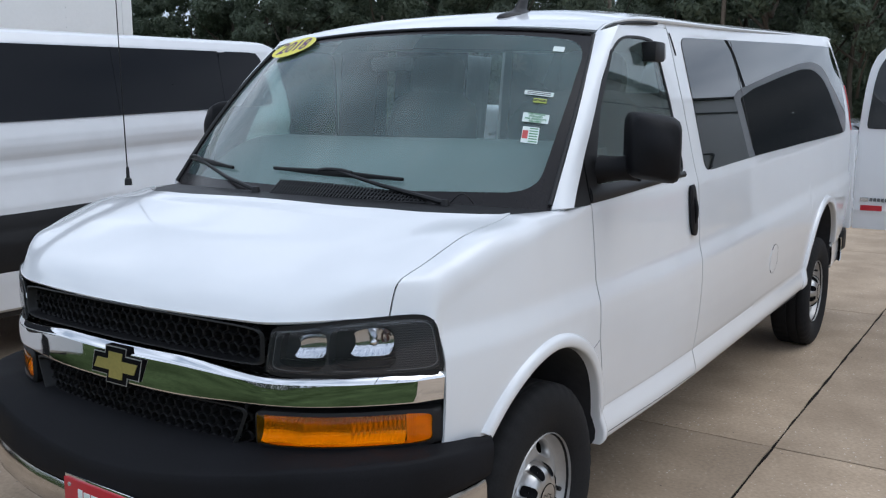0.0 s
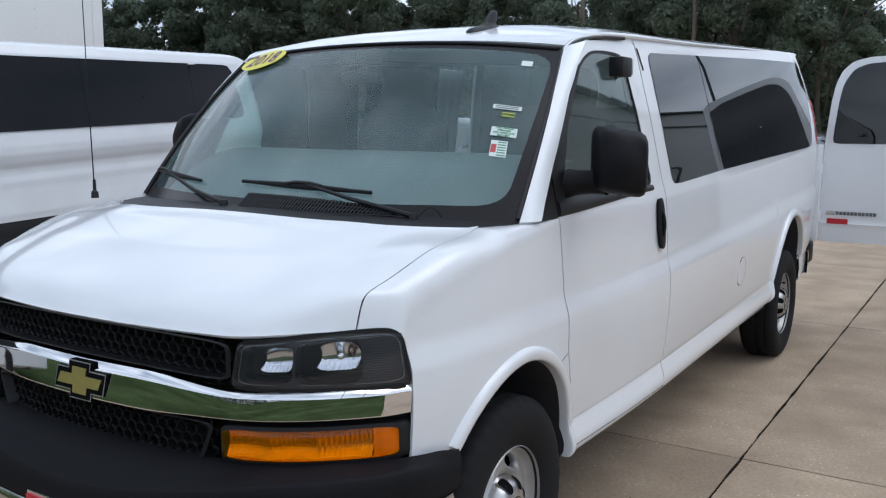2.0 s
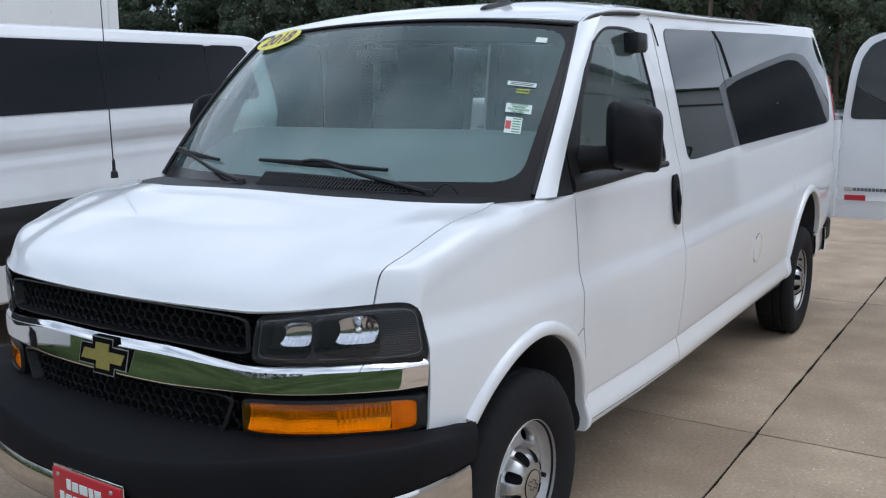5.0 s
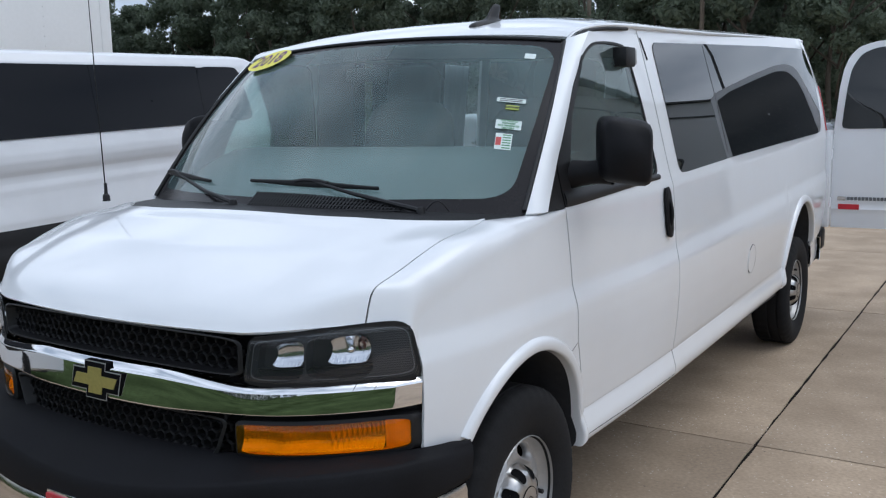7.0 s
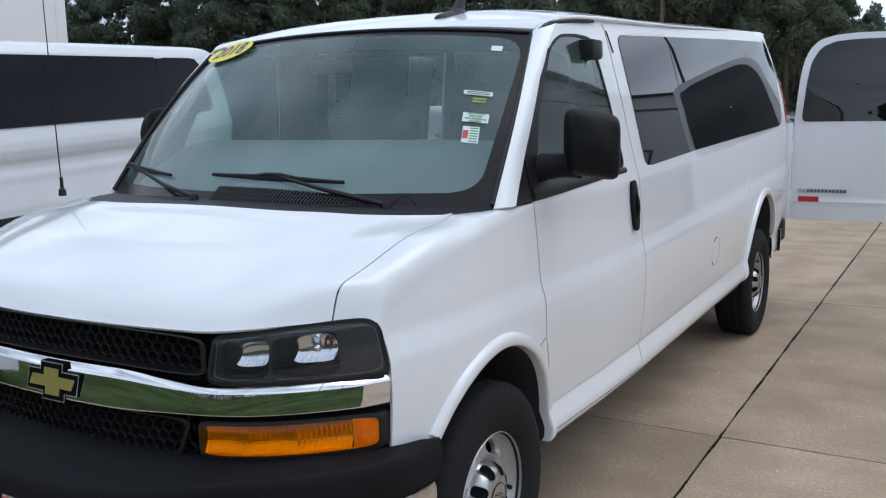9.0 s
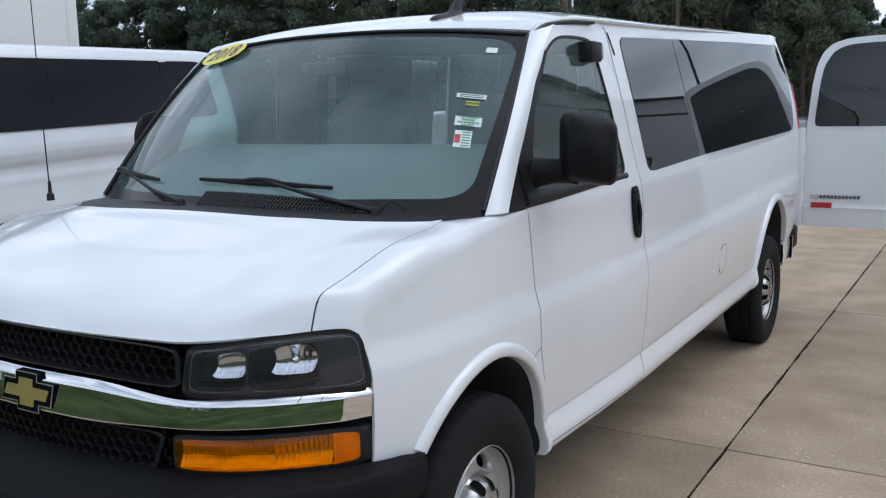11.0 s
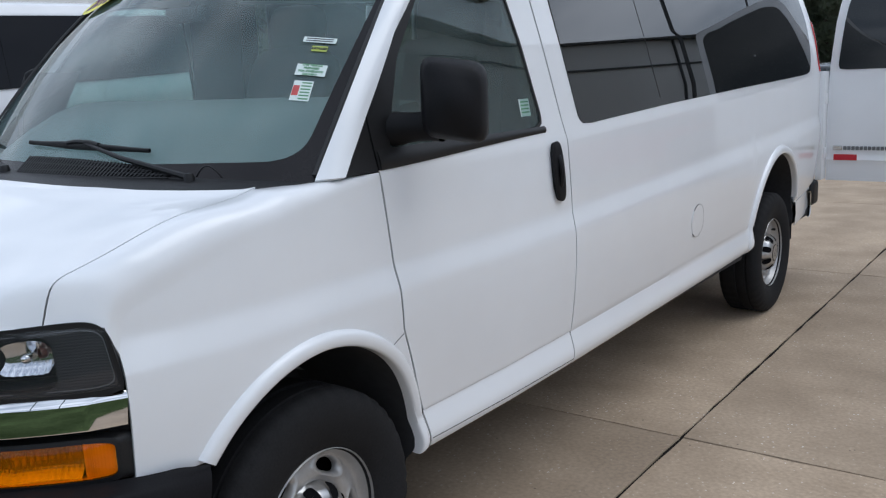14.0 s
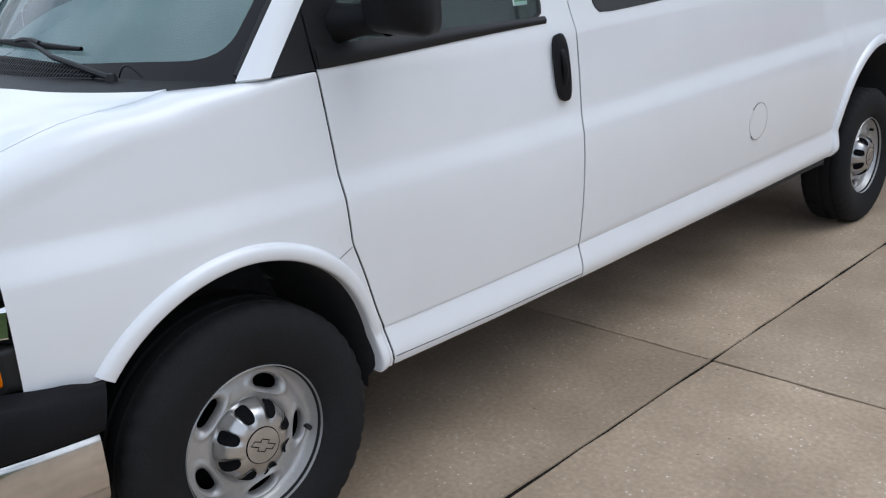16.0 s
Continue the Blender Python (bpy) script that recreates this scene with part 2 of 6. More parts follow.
def writing(name, text, size, m, mat, parent, label="", bold=0.0, extrude=0.0006):
    cu = bpy.data.curves.new(name, 'FONT')
    cu.body, cu.size, cu.extrude, cu.offset = text, size, extrude, bold
    cu.align_x, cu.align_y = 'CENTER', 'CENTER'
    cu.resolution_u = 3
    tmp = bpy.data.objects.new(name, cu)
    me = bpy.data.meshes.new_from_object(tmp)
    bpy.data.objects.remove(tmp)
    me.transform(m)
    me.name = name
    me.materials.clear()
    return link(name, me, mat, parent, label, smooth=False)
# ---- the passenger van: shape ----
SZ = [0.40, 0.425, 0.445, 0.475, 0.548, 0.552, 0.61, 0.70, 0.80, 0.87, 0.94, 1.01, 1.06, 1.15, 1.26, 1.33, 1.60, 1.87, 1.95, 2.0]
SX = [0.94, 0.972, 0.982, 0.984, 0.964, 0.969, 0.977, 0.986, 0.992, 0.993, 0.990, 0.9685, 0.9665, 0.961, 0.953, 0.937, 0.890, 0.835, 0.812, 0.80]
_z = np.arange(0.36, 2.06, 0.004)
_x = np.interp(_z, SZ, SX)
_k = np.exp(-0.5 * (np.arange(-8, 9) * 0.004 / 0.009) ** 2)
_s = np.convolve(np.pad(_x, 8, mode='edge'), _k / _k.sum(), mode='valid')
_x = np.where((_z > 0.52) & (_z < 0.60), _x, _s)


def rise(y, zp):
    """The unladen van stands a little higher at its rear."""
    k = max(0.0, y - 0.9)
    if 0.0 < y < 1.25 and zp < 0.75:
        zp -= 0.018 * (1 - ease(0.5, 1.25, y)) * (1 - ease(0.56, 0.75, zp)) * ease(0.0, 0.3, y)
    return (zp + 0.0089 * k) / (1 - 0.018 * k)


ARCH_F = (0.0, 0.44, 0.42, 0.407, 0.41)
ARCH_R = (3.94, 0.45, 0.478, 0.46, 0.44)


def arch(a, y, z):
    yc, zc, af, ab, b = a
    return math.hypot((y - yc) / (af if y < yc else ab), max(0.0, z - zc) / b)


def side_x(y, zp):
    x = float(np.interp(zp, _z, _x))
    if -0.55 < y < 1.3:
        k = ease(-0.55, 0.15, y) * (1 - ease(0.45, 1.3, y))
        x -= k * float(np.interp(zp, [0.42, 0.60, 0.80, 1.0, 1.28, 1.45, 1.60, 1.87], [0.038, 0.038, 0.030, 0.020, 0.014, 0.018, 0.013, 0.0]))
    if y < 0.6:
        x -= 0.012 * min(1, (0.6 - y) / 0.6) ** 2
    if y < 0:
        x -= 0.075 * (y / 0.52) ** 2
    if y > 3.2:
        x -= 0.032 * ((y - 3.2) / 1.92) ** 2
    if y > 4.3:
        k = ((y - 4.3) / 0.82) ** 2
        x -= k * (0.075 * (max(0.0, zp - 1.42) / 0.45) ** 1.6 + 0.060 * max(0.0, 1.25 - zp))
    if y > 4.98:
        x -= 0.008 * ((y - 4.98) / 0.14) ** 2
    return x


def side(y, zp):
    return (side_x(y, zp), y, rise(y, zp))


def front_y(x):
    x = abs(x)
    return -0.865 + 0.18 * x * x + 1.21 * max(0.0, x - 0.5) ** 2


def hood_z(x, y):
    d = max(0.0, y - front_y(min(abs(x), 0.81)))
    e = ease(0.60, 0.80, abs(x))
    z = 1.046 + 0.070 * (1 - math.exp(-d / (0.045 - 0.027 * e))) + 0.275 * d - 0.02 * d * d
    z += 0.021 * e * ease(0.0, 0.03, d) * (1 - 0.9 * ease(0.30, 0.54, d)) - 0.010 * ease(0.56, 0.90, abs(x)) * ease(0.30, 0.58, d)
    z += 0.015 * ease(0.50, 0.78, abs(x)) * math.exp(-d / 0.10)
    z += 0.017 * ease(0.05, 0.30, d)
    z += 0.012 * (1 - (x / 0.82) ** 2) * ease(0.0, 0.3, d)
    z += 0.006 * ease(-0.070, -0.040, y - cowl_y(x)) * (1 - ease(0.46, 0.62, abs(x)))
    return z


def cowl_y(x):
    return -0.305 + 0.235 * (min(abs(x), 0.83) / 0.815) ** 4


def seam_x(y):
    return float(np.interp(y, [-0.638, -0.58, -0.50, -0.40, -0.30, -0.17, -0.076], [0.804, 0.808, 0.816, 0.825, 0.832, 0.836, 0.830]))


def seam(y):
    """The line between hood and fender, then on to the foot of the pillar."""
    if y < -0.076:
        x = seam_x(y)
        return x, hood_z(x, y)
    if y < 0.086:
        t = (y + 0.076) / 0.162
        return 0.830 + 0.054 * t, hood_z(0.830, -0.076) + t * (1.272 - hood_z(0.830, -0.076))
    t = (y - 0.086) / 0.21
    return 0.884 + 0.050 * t, 1.272 + 0.004 * t


def door_front(z):
    return float(np.interp(z, [0.42, 0.55, 0.62, 0.82, 0.92, 1.0, 1.28], [0.466, 0.446, 0.415, 0.338, 0.330, 0.325, 0.298]))


def door_rear(z):
    return float(np.interp(z, [0.42, 0.55, 0.95, 1.02, 1.27, 1.90], [1.318, 1.318, 1.328, 1.342, 1.343, 1.222]))


van = empty("passenger_van", "white extended passenger van with black bumper and tinted windows", "van")


def both(name, build, mat, label="", angle=35, parent=None):
    """A panel on each flank of the van."""
    return [build(Shell(), s).make(name, mat, parent or van, label, angle) for s in (False, True)]


# hood
def hood_fn(u, v):
    t = max(v, 0.0)
    xe = seam_x(-0.638 + 0.562 * t) - 0.0024
    x = u * xe
    yf = front_y(x) - 0.004
    y = yf + (cowl_y(x) - 0.004 - yf) * t
    z = hood_z(x, y)
    if v < 0:
        z, y = z - 0.007 * min(1, -v * 50), y + 0.006 * (v * 50) ** 2
    return (x, y, z)


nose = [-0.02, -0.01, 0.0, 0.006, 0.014, 0.024, 0.036, 0.05, 0.068, 0.09, 0.12, 0.16]
Shell().grid(hood_fn, lin(-1, 1, 81), nose + lin(0.2, 1, 24), 0.012).make("hood", WHITE, van)

# fenders
def fender(sh, flip):
    q_cols = sorted(lin(0, 0.06, 10) + lin(0.07, 0.84, 60) + lin(0.845, 0.94, 40) + lin(0.945, 1, 6))

    def low(q):
        best = None
        for z in np.arange(0.425, 0.95, 0.0025):
            y = -0.525 + q * (door_front(z) - 0.004 + 0.525)
            zb = 0.698 - 0.014 * ease(-0.50, -0.42, y) if y < -0.2 else 0.425
            if z >= zb and arch(ARCH_F, y, z) >= 1.03:
                if best is None:
                    best = z
            else:
                best = None
        return best
    lows = {q: low(q) for q in q_cols}

    def fn(q, v):
        z_low = lows[q]
        y_top = -0.525 + q * (0.295 - 0.004 + 0.525)
        sx, sz = seam(min(0.29, -0.638 + q * (0.29 + 0.638)))
        sy = min(0.29, -0.638 + q * (0.29 + 0.638))
        if q > 0.55:
            k = ease(0.55, 0.9, q)
            sy = sy * (1 - k) + y_top * k
            sx, sz = seam(sy)
        z_sh = sz - (0.078 - 0.048 * ease(0.5, 1.0, q))
        if v <= 1:
            z = z_low + (0.90 - z_low) * v / 0.4 if v < 0.4 else 0.90 + (z_sh - 0.90) * (v - 0.4) / 0.6
            y = -0.525 + q * (door_front(z) - 0.004 + 0.525)
            zx = z + (max(z, 0.62) - z) * (1 - ease(0.30, 0.40, y))
            return (side_x(y, zx) - 0.06 * (zx - z), y, rise(y, z))
        a = (v - 1) * math.pi / 2
        y0 = -0.525 + q * (door_front(z_sh) - 0.004 + 0.525)
        x0 = side_x(y0, z_sh)
        sx += 0.0018
        y = y0 + (sy - y0) * (v - 1)
        k = 1 - ease(0.0, 0.22, q)
        x = sx + (x0 - sx) * max(0.0, math.cos(a)) ** (0.58 - 0.14 * k)
        y += max(0.0, front_y(x) + 0.003 + 0.525 + 0.113 * (v - 1)) * (1 - ease(0.0, 0.18, q)) * min(1.0, (x - sx) / 0.010)
        return (x, y, z_sh + (sz - z_sh) * math.sin(a) ** (0.82 - 0.20 * k))
    sh.grid(fn, q_cols, lin(0, 0.4, 21) + lin(0.42, 1, 30) + lin(1.08, 2, 12), 0.010, flip=flip)

    return sh


fenders = both("fender", fender, WHITE)
for sg, owner in zip((1, -1), fenders):
    tube("fender_crack", [(sg * (side_x(0.285 + 0.05 * t, 0.785 + 0.025 * t) + 0.0006), 0.285 + 0.05 * t, 0.785 + 0.025 * t) for t in lin(0, 1, 6)], 0.0011, TRIM, owner, "", 5)



def arch_path(a, t, rho, z_low=0.40):
    """A wheel opening's outline, from its front foot (0) over its top to its rear foot (1)."""
    yc, zc, af, ab, b = a
    if t < 0.15:
        return yc - rho * af, z_low + (zc - z_low) * t / 0.15
    if t <= 0.85:
        p = math.pi * (1 - (t - 0.15) / 0.7)
        c = math.cos(p)
        return yc + rho * (ab if c > 0 else af) * c, zc + rho * b * math.sin(p)
    return yc + rho * ab, zc + (z_low - zc) * (t - 0.85) / 0.15


LIP = [(1.0, -0.050), (1.0, 0.002), (1.002, 0.009), (1.008, 0.014), (1.02, 0.0165), (1.052, 0.018), (1.078, 0.0165), (1.098, 0.0115), (1.108, 0.004), (1.114, -0.003)]
for arch_of, t0, t1 in ((ARCH_F, 0.284, 0.905), (ARCH_R, 0.06, 0.785)):
    def lip(sh, flip):
        def fn(t, k):
            rho, out = LIP[k]
            if t > 0.5:
                rho = 1 + (rho - 1) * (1 - 0.25 * ease(0.6, 0.9, t))
            y, z = arch_path(arch_of, t, rho)
            if out > 0:
                out *= (1 - 0.5 * ease(0.80, 1.0, t)) * (0.15 + 0.85 * ease(0.02, 0.22, t))
            if arch_of is ARCH_F and t > 0.8:
                z += 0.16 * (rho - 1) * ease(0.80, 0.905, t)
            zx = z + (max(z, 0.62) - z) * (1 - ease(0.30, 0.40, y)) if arch_of is ARCH_F else z
            return (side_x(y, zx) - 0.06 * (zx - z) + out, y, rise(y, z))
        sh.grid(fn, lin(t0, t1, 120), range(len(LIP)), flip=not flip)
        return sh
    both("wheel_arch_lip", lip, WHITE, angle=60)

# flanks behind the front doors
WIN = [(1.462, 1.302), (2.3, 1.308), (3.4, 1.303), (4.58, 1.290), (4.78, 1.292), (4.86, 1.35), (4.895, 1.48), (4.90, 1.60), (4.86, 1.70), (4.79, 1.785), (4.66, 1.862), (3.4, 1.872), (2.3, 1.872), (1.36, 1.870), (1.41, 1.58)]


def loop_at(pts, c, n, round_r=0.03):
    """A closed outline with rounded corners, as n points at even angles about c (in y and z)."""
    dense = []
    m = len(pts)
    for i in range(m):
        p, a, b = Vector(pts[i]), Vector(pts[i - 1]), Vector(pts[(i + 1) % m])
        r1 = min(round_r, (a - p).length * 0.45)
        r2 = min(round_r, (b - p).length * 0.45)
        s, e = p + (a - p).normalized() * r1, p + (b - p).normalized() * r2
        for k in range(9):
            t = k / 8
            dense.append(s * (1 - t) ** 2 + p * 2 * t * (1 - t) + e * t * t)
    c = Vector(c)
    out = []
    k = len(dense)
    for j in range(n):
        th = 2 * math.pi * j / n
        d = Vector((math.cos(th) * 3.0, math.sin(th)))
        hit = None
        for i in range(k):
            a, b = dense[i] - c, dense[(i + 1) % k] - c
            ab = b - a
            den = d.x * ab.y - d.y * ab.x
            if abs(den) < 1e-12:
                continue
            s = (a.x * ab.y - a.y * ab.x) / den
            t = (a.x * d.y - a.y * d.x) / den
            if s > 0 and -1e-6 <= t <= 1 + 1e-6:
                if hit is None or s > hit:
                    hit = s
        out.append(c + d * hit)
    if round_r < 0.01:
        for p in pts:
            q = Vector(p)
            i = min(range(n), key=lambda j: (out[j] - q).length)
            out[i] = q
    return out


def ring(sh, outer, inner, place, steps, thick, flip):
    n = len(outer)

    def fn(i, t):
        p = outer[i].lerp(inner[i], t)
        return place(p.x, p.y)
    sh.grid(fn, range(n), steps, thick, close_u=True, flip=flip)


def pane(inner, c, place, flip, n_r=8, grow=1.0, thick=0.004):
    sh = Shell()
    c = Vector(c)

    def fn(i, t):
        p = c.lerp(inner[i], t * grow)
        return place(p.x, p.y)
    sh.grid(fn, range(len(inner)), lin(0.02, 1, n_r), thick, close_u=True, flip=flip)
    n = len(inner)
    sh.f.append(tuple(i * n_r for i in range(n)))
    return sh


WC = (3.1, 1.60)
REAR_Y = 5.12
win_in = loop_at(WIN, WC, 240, 0.05)
flank_out = loop_at([(door_rear(1.255) + 0.004, 1.255), (3.0, 1.255), (REAR_Y, 1.255), (REAR_Y, 1.6), (5.09, 1.74), (4.99, 1.86), (4.88, 1.93), (3.0, 1.93), (door_rear(1.90) + 0.004, 1.93)], WC, 240, 0.002)


def flank(sh, flip):
    cols = sorted(lin(0, 1, 90) + [0.575 + 0.002 * k for k in range(10)] + [0.80 + 0.003 * k for k in range(10)])

    def y_of(q, z):
        y0 = door_rear(z) + 0.004
        return y0 + q * (REAR_Y - y0)

    def low(q):
        best = None
        for z in np.arange(0.425, 1.0, 0.0025):
            y = y_of(q, z)
            if arch(ARCH_R, y, z) >= 1.03 and (y < 4.3 or rise(y, z) >= 0.612 + 0.1 * (y - 4.44)):
                if best is None:
                    best = z
            else:
                best = None
        return best
    lows = {q: low(q) for q in cols}

    def fn(q, v):
        z = lows[q] + (1.256 - lows[q]) * v
        return side(y_of(q, z), z)
    sh.grid(fn, cols, lin(0, 1, 56), 0.010, flip=flip)
    ring(sh, flank_out, win_in, side, lin(0, 1, 8), 0.008, flip)
    return sh


flanks = both("side_panel", flank, WHITE)
for flip, owner in zip((False, True), flanks):
    if not flip:
        pane(win_in, WC, lambda y, z: (side_x(y, z) - 0.001, y, rise(y, z)), flip, 10, 0.998).make("side_window", GLASS_DARK, owner, "dark tinted flush side glass")
    else:
        # on the kerb side the forward pane stands open
        sh = Shell()
        sh.grid(lambda y, z: (side_x(y, z) - 0.001, y + 0.2 * (1.6 - z), rise(y, z)), lin(2.90, 4.62, 14), lin(1.333, 1.868, 8), 0.004, flip=flip)
        for ya, yb in ((1.30, 1.565), (1.64, 2.38)):
            sh.grid(lambda y, z: (side_x(y, z) - 0.001, y + 0.2 * (1.6 - z), rise(y, z)), lin(ya, yb, 8), lin(1.312, 1.868, 8), 0.004, flip=flip)
        sh.make("side_window", GLASS_DARK, owner, "dark tinted flush side glass")
        sh = Shell()
        sh.grid(lambda y, z: (side_x(y, z) - 0.004, y + 0.2 * (1.6 - z), rise(y, z)), lin(2.80, 2.90, 4), lin(1.31, 1.88, 8), 0.02, flip=flip)
        sh.make("door_post", LINER, owner, "grey door post")
    for y0, y1 in ((2.085, 2.232),):
        pts = [Vector(side(y0 + (y1 - y0) * t, 1.862 - 0.52 * t)) + Vector((0.001, 0, 0)) for t in lin(0, 1, 8)]
        if flip:
            pts = [Vector((-p.x, p.y, p.z)) for p in pts]
        tube("window_seam", pts, 0.0035, RUBBER, owner, sides=6)
    # fuel flap, a round panel with a fine gap
    fc = (2.570, 0.745)
    if not flip:
        sh = Shell()
        sh.grid(lambda a, r: (side_x(fc[0] + math.cos(a) * r, fc[1] + math.sin(a) * r) + (0.0003 if r < 0.06 else -0.0003), fc[0] + math.cos(a) * r, rise(fc[0], fc[1] + math.sin(a) * r)),
                [2 * math.pi * k / 40 for k in range(40)], [0.001, 0.04, 0.071, 0.076], 0.004, close_u=True)
        sh.make("fuel_flap", WHITE, owner)
        sh = Shell()
        sh.grid(lambda a, r: (side_x(fc[0] + math.cos(a) * r, fc[1] + math.sin(a) * r) + 0.0010, fc[0] + math.cos(a) * r, rise(fc[0], fc[1] + math.sin(a) * r)),
                [2 * math.pi * k / 40 for k in range(-15, 16)], [0.0760, 0.0778], 0.003)
        sh.make("fuel_flap_gap", TRIM, owner)

# front doors
PB = [(0.150, 1.275), (0.337, 1.502), (0.500, 1.711), (0.625, 1.830), (0.70, 1.885)]


def pillar_y(z):
    return float(np.interp(z, [p[1] for p in PB], [p[0] for p in PB]))


DC = (0.86, 1.58)
GLASS = [(0.345, 1.330), (0.76, 1.330), (1.188, 1.330), (1.125, 1.62), (1.062, 1.845), (0.90, 1.858), (0.74, 1.848), (0.635, 1.800), (0.455, 1.585)]
DOOR_TOP = [(0.300, 1.279), (0.80, 1.279), (door_rear(1.28) - 0.004, 1.279), (door_rear(1.6) - 0.004, 1.6), (1.222, 1.90), (0.95, 1.915), (0.72, 1.895), (0.565, 1.79), (0.395, 1.585)]
g_in = loop_at(GLASS, DC, 120, 0.05)
g_seal = loop_at([(DC[0] + (y - DC[0]) * 1.035, DC[1] + (z - DC[1]) * 1.035) for y, z in GLASS], DC, 120, 0.055)
d_out = loop_at(DOOR_TOP, DC, 120, 0.004)


def door_panel(sh, flip):
    def fn(q, z):
        y0, y1 = door_front(z) + 0.003, door_rear(z) - 0.003
        y = y0 + (y1 - y0) * q
        return side(y, z)
    sh.grid(fn, lin(0, 1, 40), lin(0.428, 0.545, 14) + [0.5485, 0.5515] + lin(0.555, 0.60, 6) + lin(0.61, 1.28, 48), 0.012, flip=flip)
    ring(sh, d_out, g_seal, side, lin(0, 1, 5), 0.010, flip)
    return sh


doors = both("front_door", door_panel, WHITE)
for sg, owner in zip((1, -1), doors):
    tube("bottom_seam", [(lambda p: (sg * (p[0] + 0.0004), p[1], p[2]))(side(0.470 + 0.846 * t, 0.456 - 0.012 * t)) for t in lin(0, 1, 16)], 0.0014, TRIM, owner, "", 5)
MIRROR_AT = {False: (1.080, 0.458, 1.462), True: (0.995, 0.475, 1.505)}


# dark strips that put the shade of the door gaps into colour
def front_gap(sh, flip):
    sh.grid(lambda u, z: (side_x(door_front(z), z) - 0.005, door_front(z) - 0.005 + 0.009 * u, rise(door_front(z), z)), [0, 1], lin(0.43, 1.28, 50), flip=flip)
    return sh


def rear_gap(sh, flip):
    sh.grid(lambda u, z: (side_x(door_rear(z), z) - 0.0045, door_rear(z) - 0.004 + 0.008 * u, rise(door_rear(z), z)), [0, 1], lin(0.43, 1.90, 60), flip=flip)
    return sh


both("door_gap_seal", front_gap, HOLE, "dark strip standing in for shade in the door gap")
both("door_gap_seal", rear_gap, HOLE, "dark strip standing in for shade in the door gap")


def raised(g):
    return lambda y, z: (side_x(y, z) + g, y, rise(y, z))


for flip, door in zip((False, True), doors):
    sg = -1 if flip else 1
    sh = Shell()
    ring(sh, g_seal, g_in, raised(0.002), lin(0, 1, 3), 0.012, flip)
    sh.make("window_seal", RUBBER, door, "black rubber window seal")
    pane(g_in, DC, raised(-0.006), flip, 8).make("door_window", GLASS_CLEAR, door, "lightly tinted door glass")
    # black sweep along the glass's foot
    sh = Shell()
    
    def sweep(y, v):
        z0 = 1.280 + 0.034 * ease(0.0, 1.0, (y - 0.30) / 0.90) * 0.5 + 0.017 * (y - 0.30) / 0.90
        z = z0 + (1.337 - z0) * v
        return (side_x(y, z) + 0.004 + 0.006 * math.sin(math.pi * v), y, z)
    sh.grid(sweep, lin(0.305, 1.198, 26), lin(0, 1, 8), 0.008, flip=flip)
    sh.make("belt_moulding", BLACK, door, "black belt moulding below the glass")
    # black corner patch that carries the mirror
    sh = Shell()

    def patch_fn(u, z):
        y0 = max(0.299 - 0.04 * (z - 1.28), pillar_y(z) + 0.002)
        y1 = float(np.interp(z, [1.28, 1.33, 1.585, 1.80], [0.350, 0.358, 0.462, 0.632]))
        y0 += (y1 - 0.016 - y0) * ease(1.56, 1.80, z)
        return raised(0.004)(y0 + (y1 - y0) * u, z)
    sh.grid(patch_fn, lin(0, 1, 10), lin(1.282, 1.80, 22), 0.010, flip=flip)
    sh.make("mirror_patch", BLACK, door, "black plastic corner patch")
    # mirror
    mm = Matrix.Diagonal((sg, 1, 1, 1))
    bm = bmesh.new()
    bmesh.ops.create_cube(bm, size=1)
    bmesh.ops.subdivide_edges(bm, edges=bm.edges[:], cuts=7, use_grid_fill=True)
    for v in bm.verts:
        p = v.co * 2
        n4 = (abs(p.x) ** 6 + abs(p.z) ** 6) ** (1 / 6)
        m4 = max(abs(p.x), abs(p.z))
        k = m4 / n4 if n4 > 0 else 1
        px, pz = p.x * k, p.z * k
        dep = p.y
        shrink = 1 - 0.20 * max(0.0, -dep) ** 2
        co = Vector((px * 0.091 * shrink, dep * 0.064, pz * 0.112 * shrink))
        co.y -= 0.030 * (1 - min(1, px * px + pz * pz)) * (1 if dep < 0 else 0)
        co.z += -0.014 * px
        v.co = mm @ (Matrix.Translation(MIRROR_AT[flip]) @ Matrix.Rotation(radians(30), 4, 'Z') @ co)
    mirror = part("door_mirror", bm, MIRROR_BLACK, door, "black plastic towing mirror", angle=60)
    bm = bmesh.new()
    bmesh.ops.create_grid(bm, x_segments=6, y_segments=8, size=1)
    for v in bm.verts:
        n4 = max(1e-9, (abs(v.co.x) ** 6 + abs(v.co.y) ** 6) ** (1 / 6))
        k = max(abs(v.co.x), abs(v.co.y)) / n4
        v.co = mm @ (Matrix.Translation(MIRROR_AT[flip]) @ Matrix.Rotation(radians(30), 4, 'Z') @ Vector((v.co.x * k * 0.073, 0.0615, v.co.y * k * 0.097)))
    part("mirror_glass", bm, CHROME, mirror, "mirror glass")
    sh = Shell()

    def arm(u, v):
        t = v
        x = 0.915 + 0.12 * t
        return (sg * x, 0.40 + 0.06 * t + 0.045 * (1 - 0.2 * t) * math.cos(u), 1.386 + 0.010 * t + 0.050 * (1 - 0.18 * math.sin(math.pi * t)) * math.sin(u))
    sh.grid(arm, [2 * math.pi * k / 18 for k in range(18)], lin(0, 1, 8), close_u=True)
    sh.make("mirror_arm", MIRROR_BLACK, door, "black mirror arm")
    # handle: a dark recess plate with an upright grip
    sh = Shell()

